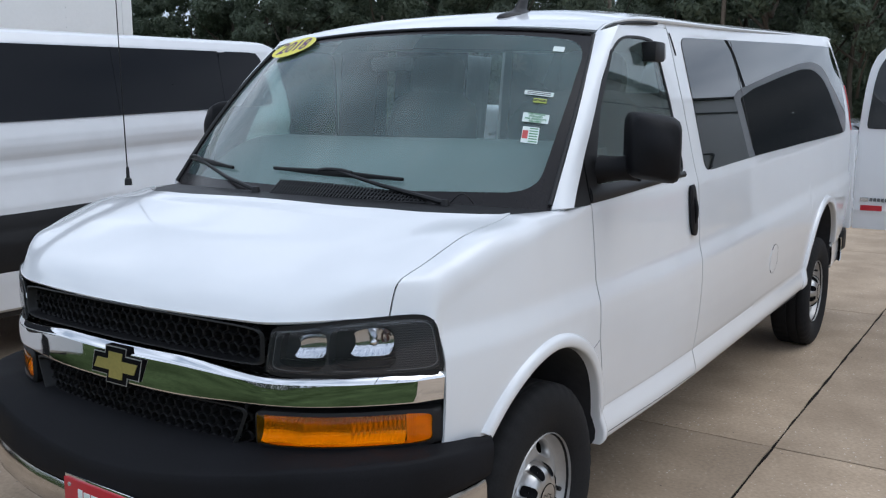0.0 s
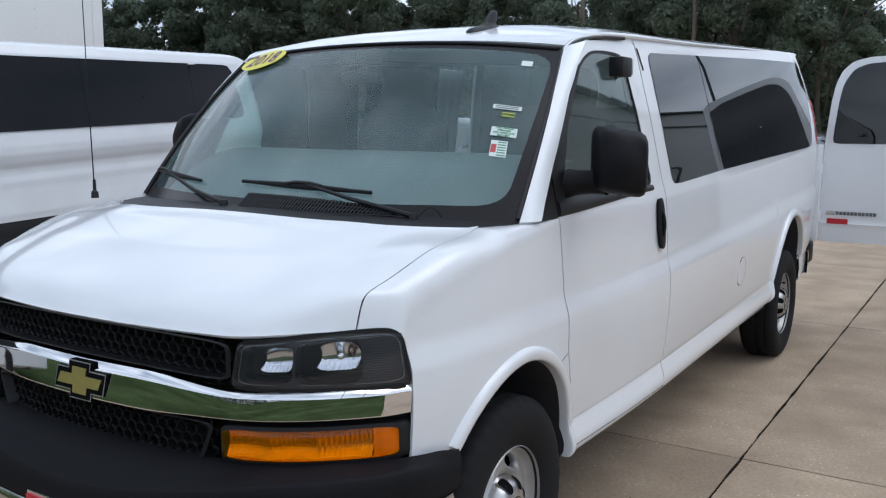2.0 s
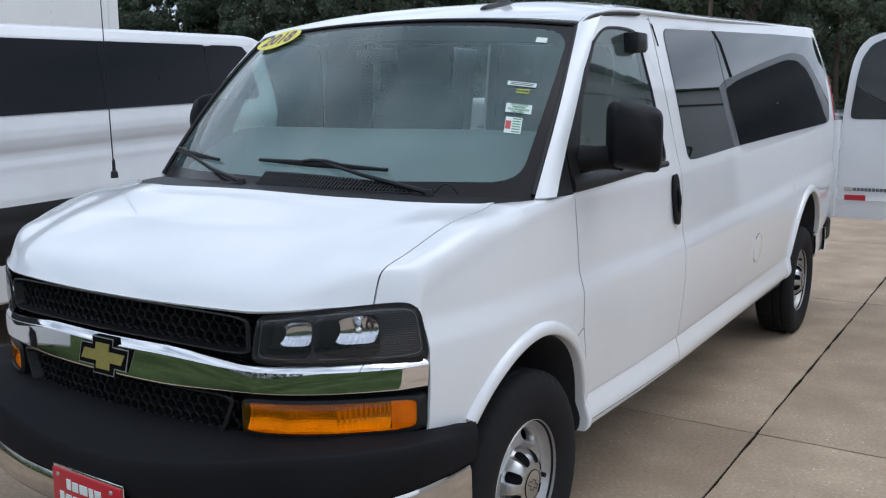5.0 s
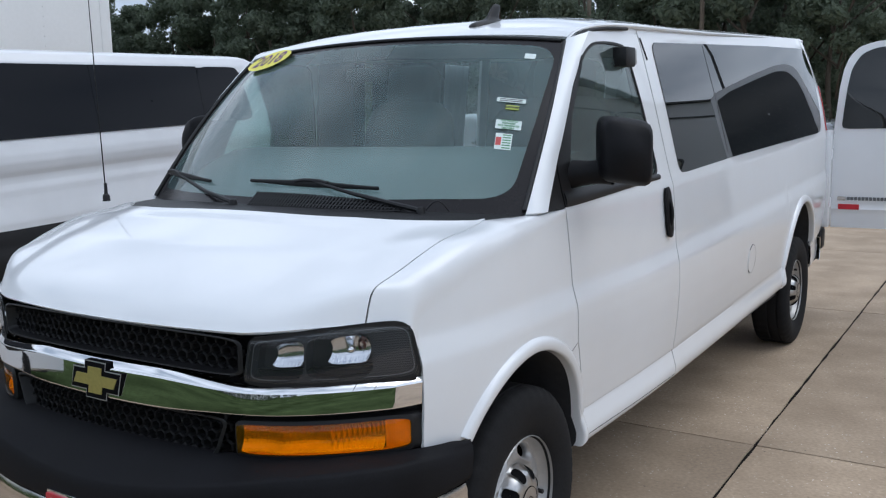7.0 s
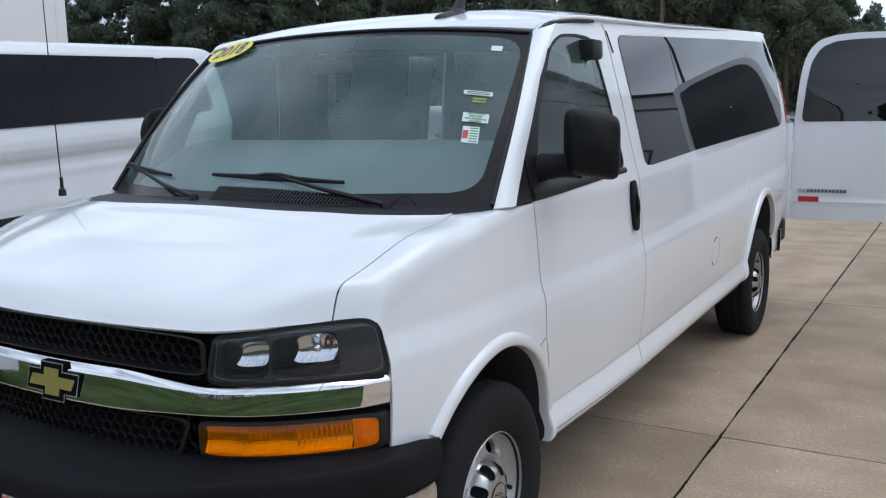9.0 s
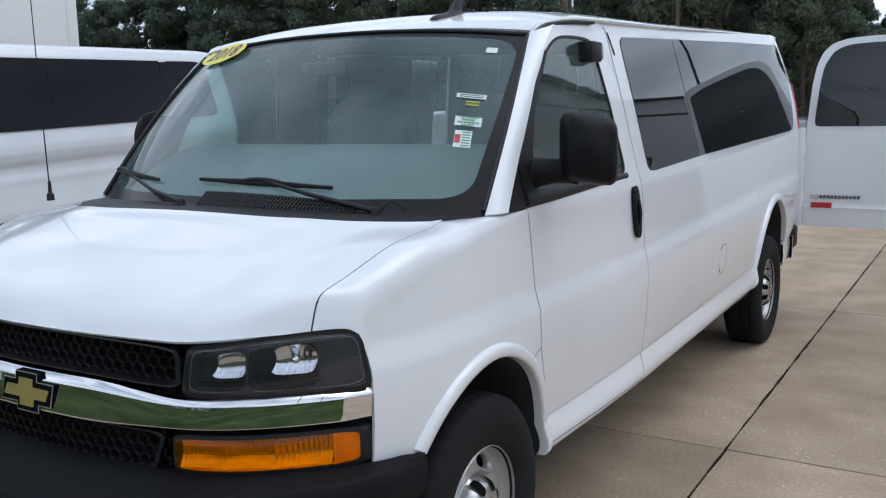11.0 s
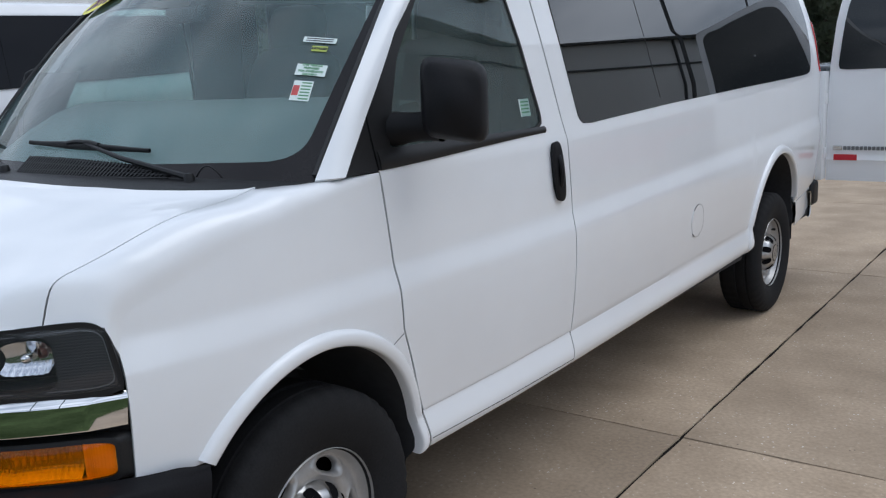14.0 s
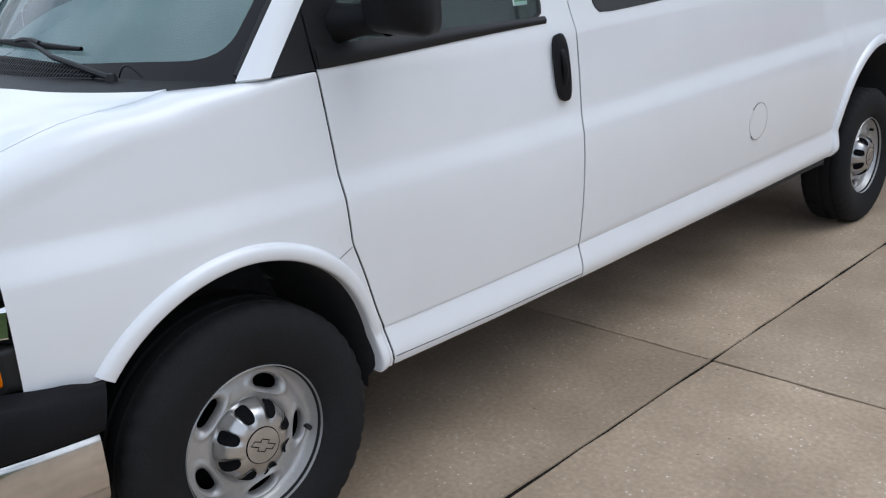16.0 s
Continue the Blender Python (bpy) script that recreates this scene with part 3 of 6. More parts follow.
    def plate(a, r):
        y = 1.243 + 0.034 * r * math.copysign(abs(math.cos(a)) ** 0.6, math.cos(a)) - 0.06 * (r * math.sin(a)) * 0.12
        z = 1.161 + 0.104 * r * math.copysign(abs(math.sin(a)) ** 0.75, math.sin(a))
        return (side_x(y, z) + 0.006 - 0.004 * r ** 8, y, rise(y, z))
    sh.grid(plate, [2 * math.pi * k / 48 for k in range(48)], [0.01, 0.3, 0.6, 0.8, 0.93, 1.0], 0.012, close_u=True, flip=flip)
    handle = sh.make("door_handle", MIRROR_BLACK, door, "black upright pull handle")
    sh = Shell()

    def grip(u, v):
        z = 1.106 + 0.135 * v
        bow = math.sin(math.pi * v)
        y = 1.243 + 0.012 * math.cos(u) - 0.007 * (z - 1.161)
        return (sg * (side_x(1.243, z) + 0.004 + 0.020 * bow ** 0.5 + 0.007 * math.sin(u)), y, z)
    sh.grid(grip, [2 * math.pi * k / 12 for k in range(12)], lin(0, 1, 12), close_u=True)
    sh.make("grip", MIRROR_BLACK, handle)
    lathe("key_lock", [(0.0002, 0.010), (0.009, 0.010), (0.010, 0.0)], STEEL, handle, "small round key lock", 16,
          m=Matrix.Translation((sg * (side_x(1.246, 1.085) + 0.003), 1.246, 1.085)) @ Matrix.Diagonal((sg, 1, 1, 1)))

for flip, owner in zip((False, True), flanks):
    pts = [Vector(side(door_rear(z) + 0.012 + 0.25 * (1.90 - z), z)) + Vector((0.001, 0, 0)) for z in lin(1.795, 1.885, 8)]
    tube("pillar_seam", [Vector((-p.x, p.y, p.z)) for p in pts] if flip else pts, 0.004, RUBBER, owner, "short black seam", 6)

# pillars beside the windshield


def ws_edge(t):
    """The windshield's outer edge, from its foot to its top."""
    return Vector((0.884 - 0.055 * t - 0.046 * max(t, 0) ** 3, 0.093 + 0.450 * t + 0.077 * max(t, 0) ** 2.5, 1.272 + 0.583 * t))


def pillar(sh, flip):
    def fn(t, v):
        a = ws_edge(t) + Vector((0.004, 0.0, 0.0))
        y = float(np.interp(t, [0, 0.38, 0.74, 0.93, 1.0], [p[0] for p in PB])) + 0.010
        z = float(np.interp(t, [0, 0.38, 0.74, 0.93, 1.0], [p[1] for p in PB]))
        b = Vector((side_x(y, z) - 0.0025, y, z))
        p = a.lerp(b, v)
        out = 0.007 * math.sin(math.pi * v)
        return p + Vector((out, -out * 0.4, 0))
    sh.grid(fn, lin(0, 1, 30), lin(0, 1, 9), 0.012, flip=flip)
    return sh


both("windshield_pillar", pillar, WHITE)


def corner_patch(sh, flip):
    def fn(u, z):
        y0, y1 = pillar_y(z), 0.294 - 0.04 * (z - 1.28)
        y = y0 + (y1 - y0) * u
        return (side_x(y, z) + 0.002, y, z)
    sh.grid(fn, lin(0, 1, 8), lin(1.279, 1.438, 10), 0.008, flip=flip)
    return sh


both("corner_trim", corner_patch, BLACK, "black corner trim ahead of the door")

# roof
def gutter(y):
    z = float(np.interp(y, [0.612, 0.634, 0.655, 0.703, 0.80, 0.92, 1.15, 2.2, 4.75, 5.1], [1.853, 1.869, 1.883, 1.898, 1.914, 1.926, 1.938, 1.978, 2.098, 2.10]))
    x = float(np.interp(y, [0.612, 0.634, 0.655, 0.703, 0.80, 0.92, 1.15, 2.2, 3.6, 4.75, 5.1], [0.786, 0.793, 0.799, 0.807, 0.813, 0.817, 0.818, 0.818, 0.80, 0.752, 0.745]))
    if y > 4.8:
        z -= 0.085 * ((y - 4.8) / 0.2) ** 2
    return x, z


def roof_mid(y):
    """Height of the roof along the middle, smoothed."""
    return sum(float(np.interp(y + d, [0.36, 0.492, 0.60, 0.70, 0.80, 0.95, 1.18, 1.50, 2.20], [1.862, 1.897, 1.930, 1.956, 1.976, 1.998, 2.020, 2.042, 2.062])) for d in (-0.04, -0.02, 0.0, 0.02, 0.04)) / 5


def roof_fn(u, v):
    yf = 0.492 + 0.130 * abs(u) ** 2.3
    y = yf + (5.06 - 0.05 * u * u - yf) * v
    x, z = gutter(max(y, 0.622 + (y - yf)) if y < 0.9 else y)
    edge = z + 0.010
    mid = edge + 0.072
    if y < 2.2:
        mid = mid + (roof_mid(y - (yf - 0.492) * (1 - ease(0.0, 0.8, y - yf))) - mid) * (1 - ease(1.6, 2.15, y))
    return (u * x, y, edge + (mid - edge) * (1 - abs(u) ** 3.2))


Shell().grid(roof_fn, lin(-1, -0.9, 8) + lin(-0.88, 0.88, 45) + lin(0.9, 1, 8), [0, 0.002, 0.004, 0.007, 0.01, 0.014, 0.018, 0.023, 0.028, 0.034, 0.04, 0.05, 0.06] + lin(0.07, 1, 52), 0.012).make("roof", WHITE, van)

RAIL_Y = [0.617, 0.630, 0.643, 0.655, 0.67, 0.685, 0.703, 0.73, 0.76, 0.80, 0.85, 0.90] + lin(0.96, 4.84, 56)


def drip(sh, flip):
    def fn(a, y):
        x, z = gutter(y)
        k = 0.35 + 0.65 * ease(0.61, 0.84, y)
        return (x + 0.004 + 0.014 * k * math.cos(a), y, z + 0.005 + 0.010 * k * math.sin(a))
    sh.grid(fn, [2 * math.pi * k / 10 for k in range(10)], RAIL_Y, close_u=True, flip=flip)

    def skirt(v, y):
        x, z = gutter(y)
        a = Vector((x + 0.002, y, z + 0.002))
        if y < 0.716:
            t = (y - 0.612) / 0.104
            b = Vector((0.786 + 0.042 * t, y, 1.846 + 0.034 * t))
        else:
            zp = float(np.interp(y, [0.716, 0.95, 1.20, 1.30], [1.880, 1.905, 1.895, 1.925]))
            b = Vector((side_x(y, zp) - 0.003, y, rise(y, zp)))
        return a.lerp(b, v)
    sh.grid(skirt, lin(0, 1, 5), RAIL_Y + [4.92, 5.0], 0.006, flip=flip)
    return sh


both("drip_rail", drip, WHITE)


def seal(sh, flip):
    def fn(a, y):
        x, z = gutter(y)
        k = 1 - 0.6 * ease(1.08, 1.17, y)
        return (x + 0.013 + 0.006 * math.cos(a), y, z - 0.007 + 0.0075 * k * math.sin(a))
    sh.grid(fn, [2 * math.pi * k / 8 for k in range(8)], [y for y in RAIL_Y if y < 1.17], close_u=True, flip=flip)
    return sh


both("door_top_seal", seal, RUBBER, "black seal under the drip rail")

# windshield
def ws(u, v):
    e = ws_edge(v)
    a = abs(u)
    yb, zb = -0.160, 1.300
    yt, zt = 0.490, 1.893
    yc = yb + (yt - yb) * v
    zc = zb + (zt - zb) * v
    w = a ** 2.3
    bulge = 0.022 * math.sin(math.pi * v) * (1 - a ** 4)
    return (u * e.x, yc + (e.y - yc) * w - bulge * 0.7, zc + (e.z - zc) * w + bulge * 0.7)


WSO = loop_at([(-1, 0), (1, 0), (1, 1), (-1, 1)], (0, 0.5), 180, 0.001)
WSI = loop_at([(-0.945, 0.080), (-0.5, 0.048), (0.0, 0.035), (0.5, 0.048), (0.945, 0.080), (0.972, 0.955), (0, 0.968), (-0.972, 0.955)], (0, 0.5), 180, 0.11)
sh = Shell()
sh.grid(lambda i, t: ws(*(WSO[i].lerp(WSI[i], t))), range(180), lin(0, 1, 8), 0.006, close_u=True)
windshield = sh.make("windshield", FRIT, van, "windshield with a dark border")
pane(WSI, (0, 0.5), lambda u, v: ws(u, v), False, 12, 1.0, 0.0).make("windshield_glass", GLASS_WS, windshield, "clear greenish windshield glass")
sh = Shell()
sh.grid(lambda a, u: Vector(ws(u, 1.0)) + Vector((0, -0.003 + 0.006 * math.cos(a), 0.002 + 0.006 * math.sin(a))), [2 * math.pi * k / 8 for k in range(8)], lin(-0.985, 0.985, 50), close_u=True)
sh.make("top_seal", RUBBER, windshield, "black rubber seal")
for sg in (1, -1):
    pts = [Vector(ws(sg * 0.997, t)) + Vector((sg * 0.004, -0.004, 0.004)) for t in lin(0.02, 0.985, 24)]
    tube("edge_moulding", pts, 0.008, RUBBER, windshield, "black edge moulding", 8)

# cowl between hood and glass
def cowl(u, v):
    x = u * 0.865
    y0 = cowl_y(x) + 0.003
    g = Vector(ws(u, 0.0)) + Vector((0, -0.004, 0.002))
    a = Vector((x, y0, min(hood_z(x, y0) - 0.008, g.z + 0.02)))
    return a.lerp(g, v)


Shell().grid(cowl, lin(-1, 1, 50), lin(0, 1, 6), 0.010).make("cowl_panel", BLACK, van, "black plastic cowl below the windshield")


def on_glass(u, v, off):
    a = Vector(ws(u, v))
    n = (Vector(ws(u + 0.02, v)) - a).cross(Vector(ws(u, v + 0.02)) - a).normalized()
    if n.y > 0:
        n = -n
    return a + n * off


# cowl grille with its bars
sh = Shell()
for k in range(46):
    u0 = -0.055 + 0.66 * k / 45
    wob = 0.010 * max(0.0, math.sin(math.pi * k / 45)) ** 0.4
    for a, b in ((-0.035 + 0.02 * (k / 45), 0.040 - 0.030 * (k / 45) ** 1.5 + wob),):
        for du in (0.0,):
            p0, p1 = on_glass(u0 - 0.012, a, 0.012), on_glass(u0 + 0.006, b, 0.012)
            d = (p1 - p0)
            s = Vector((1, 0, 0)) * 0.0036
            up = Vector((0, -0.006, 0.008))
            n0 = len(sh.v)
            sh.v += [tuple(p0 - s), tuple(p0 + s), tuple(p1 + s), tuple(p1 - s), tuple(p0 - s + up), tuple(p0 + s + up), tuple(p1 + s + up), tuple(p1 - s + up)]
            sh.f += [tuple(n0 + i for i in f) for f in ((4, 5, 6, 7), (0, 1, 5, 4), (1, 2, 6, 5), (2, 3, 7, 6), (3, 0, 4, 7))]
for v0 in (0.0, 0.35, 0.7, 1.0):
    sh.grid(lambda u, a: on_glass(u, (-0.035 + 0.02 * (u + 0.055) / 0.66) * (1 - v0) + v0 * (0.046 - 0.030 * ((u + 0.055) / 0.66) ** 1.5), 0.019) + Vector((0, 0.003 * math.cos(a), 0.003 * math.sin(a))), lin(-0.055, 0.605, 30), [0, 1.57, 3.14, 4.71, 6.28])
sh.make("cowl_grille", BLACK, van, "black air intake grille with fine bars")


# wipers
def wiper(tip_a, tip_b, joint, bend, pivot):
    sh = Shell()

    def blade(a, t):
        u = tip_a[0] + (tip_b[0] - tip_a[0]) * t
        v = tip_a[1] + (tip_b[1] - tip_a[1]) * t
        c = on_glass(u, v, 0.012)
        h = 0.0065 + 0.005 * math.sin(math.pi * t) ** 2
        return c + Vector((0, 0.005 * math.cos(a), h * math.sin(a)))
    sh.grid(blade, [2 * math.pi * k / 8 for k in range(8)], lin(0, 1, 20), close_u=True)
    blade_ob = sh.make("wiper", BLACK, van, "black windshield wiper")
    J, B, P = on_glass(*joint, 0.019), on_glass(*bend, 0.030), on_glass(*pivot, 0.026)
    along = (on_glass(*tip_b, 0.026) - on_glass(*tip_a, 0.026)).normalized()
    tube("wiper_arm", [P, P.lerp(B, 0.5), B, B.lerp(J, 0.5), J], 0.0095, BLACK, blade_ob, sides=8, taper=0.5)
    tube("wiper_bridge", [J - along * 0.07 - Vector((0, 0, 0.004)), J - along * 0.03 + Vector((0, 0, 0.002)), J + along * 0.03 + Vector((0, 0, 0.002)), J + along * 0.07 - Vector((0, 0, 0.004))], 0.007, BLACK, blade_ob, sides=8)
    lathe("wiper_pivot", [(0.0005, 0.013), (0.011, 0.011), (0.015, 0.0), (0.015, -0.03)], BLACK, blade_ob, "", 20, axis='Z', m=Matrix.Translation(P))


wiper((-0.985, 0.175), (-0.40, 0.105), (-0.83, 0.165), (-0.36, 0.035), (-0.145, -0.015))
wiper((-0.138, 0.112), (0.485, 0.092), (0.19, 0.110), (0.41, 0.046), (0.675, -0.015))
# washer hose loop at the wiper's foot
tube("washer_hose", [on_glass(0.69 + 0.075 * t, -0.005 + 0.020 * math.sin(math.pi * t), 0.018 + 0.030 * math.sin(math.pi * t)) for t in lin(0, 1, 12)], 0.0022, BLACK, van, "thin black washer hose", 6)
# ---- the passenger van: front end ----
def front(x, z, off=0.0):
    return (x, front_y(x) - off, z)


def bar_top(x):
    return 0.906 + 0.022 * (1 - ease(0.22, 0.56, abs(x)))


def bar_low(x):
    return 0.830 - 0.012 * (1 - ease(0.22, 0.56, abs(x)))


sh = Shell()
sh.grid(lambda x, z: front(x, z, -0.050), lin(-0.885, 0.885, 50), lin(0.67, 1.045, 8), 0.01)
grille = sh.make("grille", BLACK, van, "black honeycomb grille with a chrome bar")
sec = [(-0.010, 0.0), (0.020, 0.0), (0.0278, 0.020), (0.0288, 0.045), (0.0287, 0.06), (0.0226, 0.76), (0.0222, 0.78), (0.0214, 0.80), (0.0202, 0.815), (0.0188, 0.83), (0.005, 0.965), (0.004, 0.97), (-0.012, 1.0)]
sh = Shell()
sh.grid(lambda x, k: front(x, bar_low(x) + (bar_top(x) - bar_low(x)) * sec[k][1], sec[k][0] - 0.6 * max(0.0, abs(x) - 0.862)), sorted(lin(-0.900, 0.900, 120) + [-0.8625, -0.8615, 0.8615, 0.8625]), range(len(sec)))
sh.make("chrome_bar", CHROME, grille, "polished chrome bar")
for x in (-0.825, -0.785, 0.785, 0.825):
    tube("bar_seam", [front(x, bar_low(x) + (bar_top(x) - bar_low(x)) * sec[k][1], sec[k][0] + 0.0003) for k in range(5, 11)], 0.0008, HOLE, grille, "", 5)
# frames round the two mesh fields
for name, z0, z1, xe in (("upper", 0.925, 1.030, 0.535), ("lower", 0.690, 0.812, 0.485)):
    sh = Shell()

    def rim(i, t, z0=z0, z1=z1, xe=xe):
        a = 2 * math.pi * i / 80
        cx, cz = math.copysign(abs(math.cos(a)) ** 0.16, math.cos(a)), math.copysign(abs(math.sin(a)) ** 0.22, math.sin(a))
        wx = xe - 0.030 * t
        x = cx * wx
        if name == "lower":
            x *= 1 - 0.10 * (1 - cz) / 2
        h = (z1 - z0) / 2 - 0.012 * t
        zc = (z0 + z1) / 2
        if name == "upper":
            zc += 0.012 * (1 - (x / xe) ** 2)
        return front(x, zc + cz * h, 0.006 - 0.034 * ease(0.3, 1.0, t) + 0.004 * math.sin(math.pi * t))
    sh.grid(rim, range(80), lin(0, 1, 6), close_u=True)
    sh.make(name + "_grille_frame", BLACK, grille)
    sh = Shell()
    w = 0.0335
    rows = int((z1 - z0) / (w * 0.86)) + 1
    for r in range(rows + 1):
        for c in range(-17, 18):
            x0 = (c + 0.5 * (r % 2)) * w
            zz = z0 + r * w * 0.80 + 0.004
            if name == "upper":
                zz += 0.012 * (1 - (x0 / xe) ** 2)
            if abs(x0) > xe - 0.022 or zz > z1 + 0.006:
                continue
            n0 = len(sh.v)
            for R, o in ((0.0195, -0.022), (0.0150, -0.016), (0.0130, -0.040)):
                for k in range(6):
                    a = math.pi / 6 + k * math.pi / 3
                    x, z = x0 + R * math.cos(a), zz + R * math.sin(a) * 0.93
                    sh.v.append(front(x, z, o))
            for j in (0, 1):
                for k in range(6):
                    a, b = n0 + j * 6 + k, n0 + j * 6 + (k + 1) % 6
                    sh.f.append((a, b, b + 6, a + 6))
    me = bpy.data.meshes.new(name + "_mesh")
    me.from_pydata(sh.v, [], sh.f)
    link(name + "_honeycomb", me, BLACK, grille, "", smooth=False)
    sh = Shell()
    sh.grid(lambda x, z: front(x, z, -0.045), lin(-0.53, 0.53, 30), lin(z0 - 0.005, z1 + 0.012, 3))
    sh.make(name + "_backing", HOLE, grille)

# emblem, a plain cross-shaped badge
def emblem(grow, off, mat, name, parent, depth=0.012):
    g = grow
    pts = [(-0.108 - g, -0.025 - g), (-0.090 - g, 0.025 + g), (-0.040 - g, 0.025 + g), (-0.035 - g, 0.048 + g), (0.043 + g, 0.048 + g), (0.038 + g, 0.025 + g),
           (0.108 + g, 0.025 + g), (0.090 + g, -0.025 - g), (0.040 + g, -0.025 - g), (0.035 + g, -0.048 - g), (-0.043 - g, -0.048 - g), (-0.038 - g, -0.025 - g)]
    bm = bmesh.new()
    lo = [bm.verts.new((x + 0.020, -0.865 - off + depth, 0.866 + z)) for x, z in pts]
    hi = [bm.verts.new((x + 0.020, -0.865 - off, 0.866 + z)) for x, z in pts]
    bm.faces.new(hi)
    bm.faces.new(lo[::-1])
    for i in range(len(pts)):
        j = (i + 1) % len(pts)
        bm.faces.new((lo[i], lo[j], hi[j], hi[i]))
    return part(name, bm, mat, parent, smooth=False)


emblem(0.008, 0.0300, HOLE, "emblem_base", grille, 0.026)
emblem(0.008, 0.0310, STEEL, "emblem_edge", grille, 0.001)
emblem(0.0050, 0.0320, HOLE, "emblem_field", grille, 0.001)
emblem(-0.009, 0.0345, GOLD, "emblem_face", grille, 0.0025)


def squircle(a, p=9):
    k = (abs(math.cos(a)) ** p + abs(math.sin(a)) ** p) ** (-1 / p)
    return k * math.cos(a), k * math.sin(a)


# lamps
def lamp_pos(sg, u, v, off):
    """A point of the headlamp's face: u from its inner to its outer end, v from its foot to its top."""
    zl = 0.912 - 0.006 * u
    zt = 1.034 + 0.022 * ease(0.05, 0.7, u) + 0.003 * ease(0.6, 0.9, u) - 0.010 * max(0.0, (u - 0.90) / 0.10) ** 3
    z = zl + (zt - zl) * v
    xe = 0.902 - 0.11 * (z - 0.906)
    x = 0.537 + 0.022 * v * (1 - u) + (xe - 0.537) * u
    return (sg * x, front_y(x) - off, z)


def amber_pos(sg, u, v, off):
    x = 0.507 + 0.375 * u
    r = 0.016 * (1 - math.sqrt(max(0.0, 1 - max(0.0, (u - 0.955) / 0.045) ** 2)))
    zl, zt = 0.716 + r, 0.800 - r
    return (sg * x, front_y(x) - off, zl + (zt - zl) * v)


for flip in (False, True):
    sg = -1 if flip else 1
    sh = Shell()

    def bowl(i, t):
        a = 2 * math.pi * i / 64
        u = 0.5 + 0.5 * math.copysign(abs(math.cos(a)) ** 0.25, math.cos(a)) * (1 - 0.10 * t)
        v = 0.5 + 0.5 * math.copysign(abs(math.sin(a)) ** 0.3, math.sin(a)) * (1 - 0.12 * t)
        return lamp_pos(sg, u, v, 0.002 - 0.040 * t)
    sh.grid(bowl, range(64), lin(0, 1, 5), close_u=True)
    sh.grid(lambda u, v: lamp_pos(sg, u, v, -0.036), lin(0.03, 0.97, 24), lin(0.03, 0.97, 8))
    lamp = sh.make("headlamp", BLACK, van, "clear headlamp with a dark housing")
    sh = Shell()
    sh.grid(lambda u, v: lamp_pos(sg, u, v, 0.004 + 0.010 * math.sin(math.pi * v) ** 0.5), lin(0.005, 0.995, 30), lin(0.02, 0.98, 12))
    sh.make("lens", GLASS_LAMP, lamp, "clear plastic lens")
    sh = Shell()
    sh.grid(lambda i, t: (lambda a: lamp_pos(sg, 0.5 + (0.508 - 0.016 * t) * math.copysign(abs(math.cos(a)) ** 0.2, math.cos(a)), 0.5 + (0.545 - 0.080 * t) * math.copysign(abs(math.sin(a)) ** 0.25, math.sin(a)), 0.008))(2 * math.pi * i / 64), range(64), [0, 1], 0.004, close_u=True)
    sh.make("lens_rim", BLACK, lamp)
    # two bright facetted mirrors in dark bowls
    for u0, u1 in ((0.175, 0.365), (0.525, 0.740)):
        sh = Shell()
        sh.grid(lambda s, t, u0=u0, u1=u1: lamp_pos(sg, u0 + (u1 - u0) * (s + 0.08 * (t - 0.6) * (1 - s) ** 2), 0.33 + 0.50 * t + (1 - t) * (0.07 * abs(2 * s - 1) ** 5 + 0.006 * math.sin(s * 46)) - 0.06 * t * (2 * s - 1) ** 4, -0.006 - 0.058 * t * (1 - t) - 0.006 * (1 - (2 * s - 1) ** 2) + 0.0012 * abs(math.sin(s * 21)) * ease(0.5, 0.9, s)), lin(0, 1, 60), lin(0, 1, 16))
        sh.make("reflector", MIRROR, lamp, "bright facetted reflector")
        # lower lip of the bowl
        sh = Shell()
        sh.grid(lambda s, t, u0=u0, u1=u1: lamp_pos(sg, u0 - 0.10 + (u1 - u0 + 0.16) * s, 0.31 - 0.17 * t * math.sin(math.pi * s) ** 0.5, -0.004 - 0.022 * math.sin(math.pi * t)), lin(0, 1, 20), lin(0, 1, 8))
        sh.make("bowl", BLACK, lamp)
    # grey bezel round two dark chambers
    sh = Shell()
    for u0, u1 in ((0.022, 0.385), (0.385, 0.772)):
        def bezel(i, t, u0=u0, u1=u1):
            a = 2 * math.pi * i / 64
            c, s = math.cos(a), math.sin(a)
            k = max(abs(c), abs(s))
            du, dv = 0.96 * math.copysign(abs(c) ** 0.42, c), 0.86 * math.copysign(abs(s) ** 0.34, s) - 0.02
            w = min(1, t)
            du, dv = du * w + c / k * (1 - w), dv * w + s / k * (1 - w)
            return lamp_pos(sg, (u0 + u1) / 2 + (u1 - u0) / 2 * du, 0.5 + 0.465 * dv, -0.001 - 0.028 * max(0, t - 1))
        sh.grid(bezel, range(64), [0, 0.5, 0.93, 1.0, 1.1, 2], close_u=True)
    sh.make("bezel", LAMP_GREY, lamp, "dark grey bezel")
    sh = Shell()
    sh.grid(lambda a, b: Vector(lamp_pos(sg, 0.655, 0.60, -0.002)) + Vector((0.011 * math.cos(a) * math.sin(b), 0.014 * math.cos(b), 0.011 * math.sin(a) * math.sin(b))), [2 * math.pi * k / 16 for k in range(16)], lin(0.02, 3.12, 9), close_u=True)
    sh.make("bulb", CHROME, lamp, "shaded bulb")
    sh = Shell()
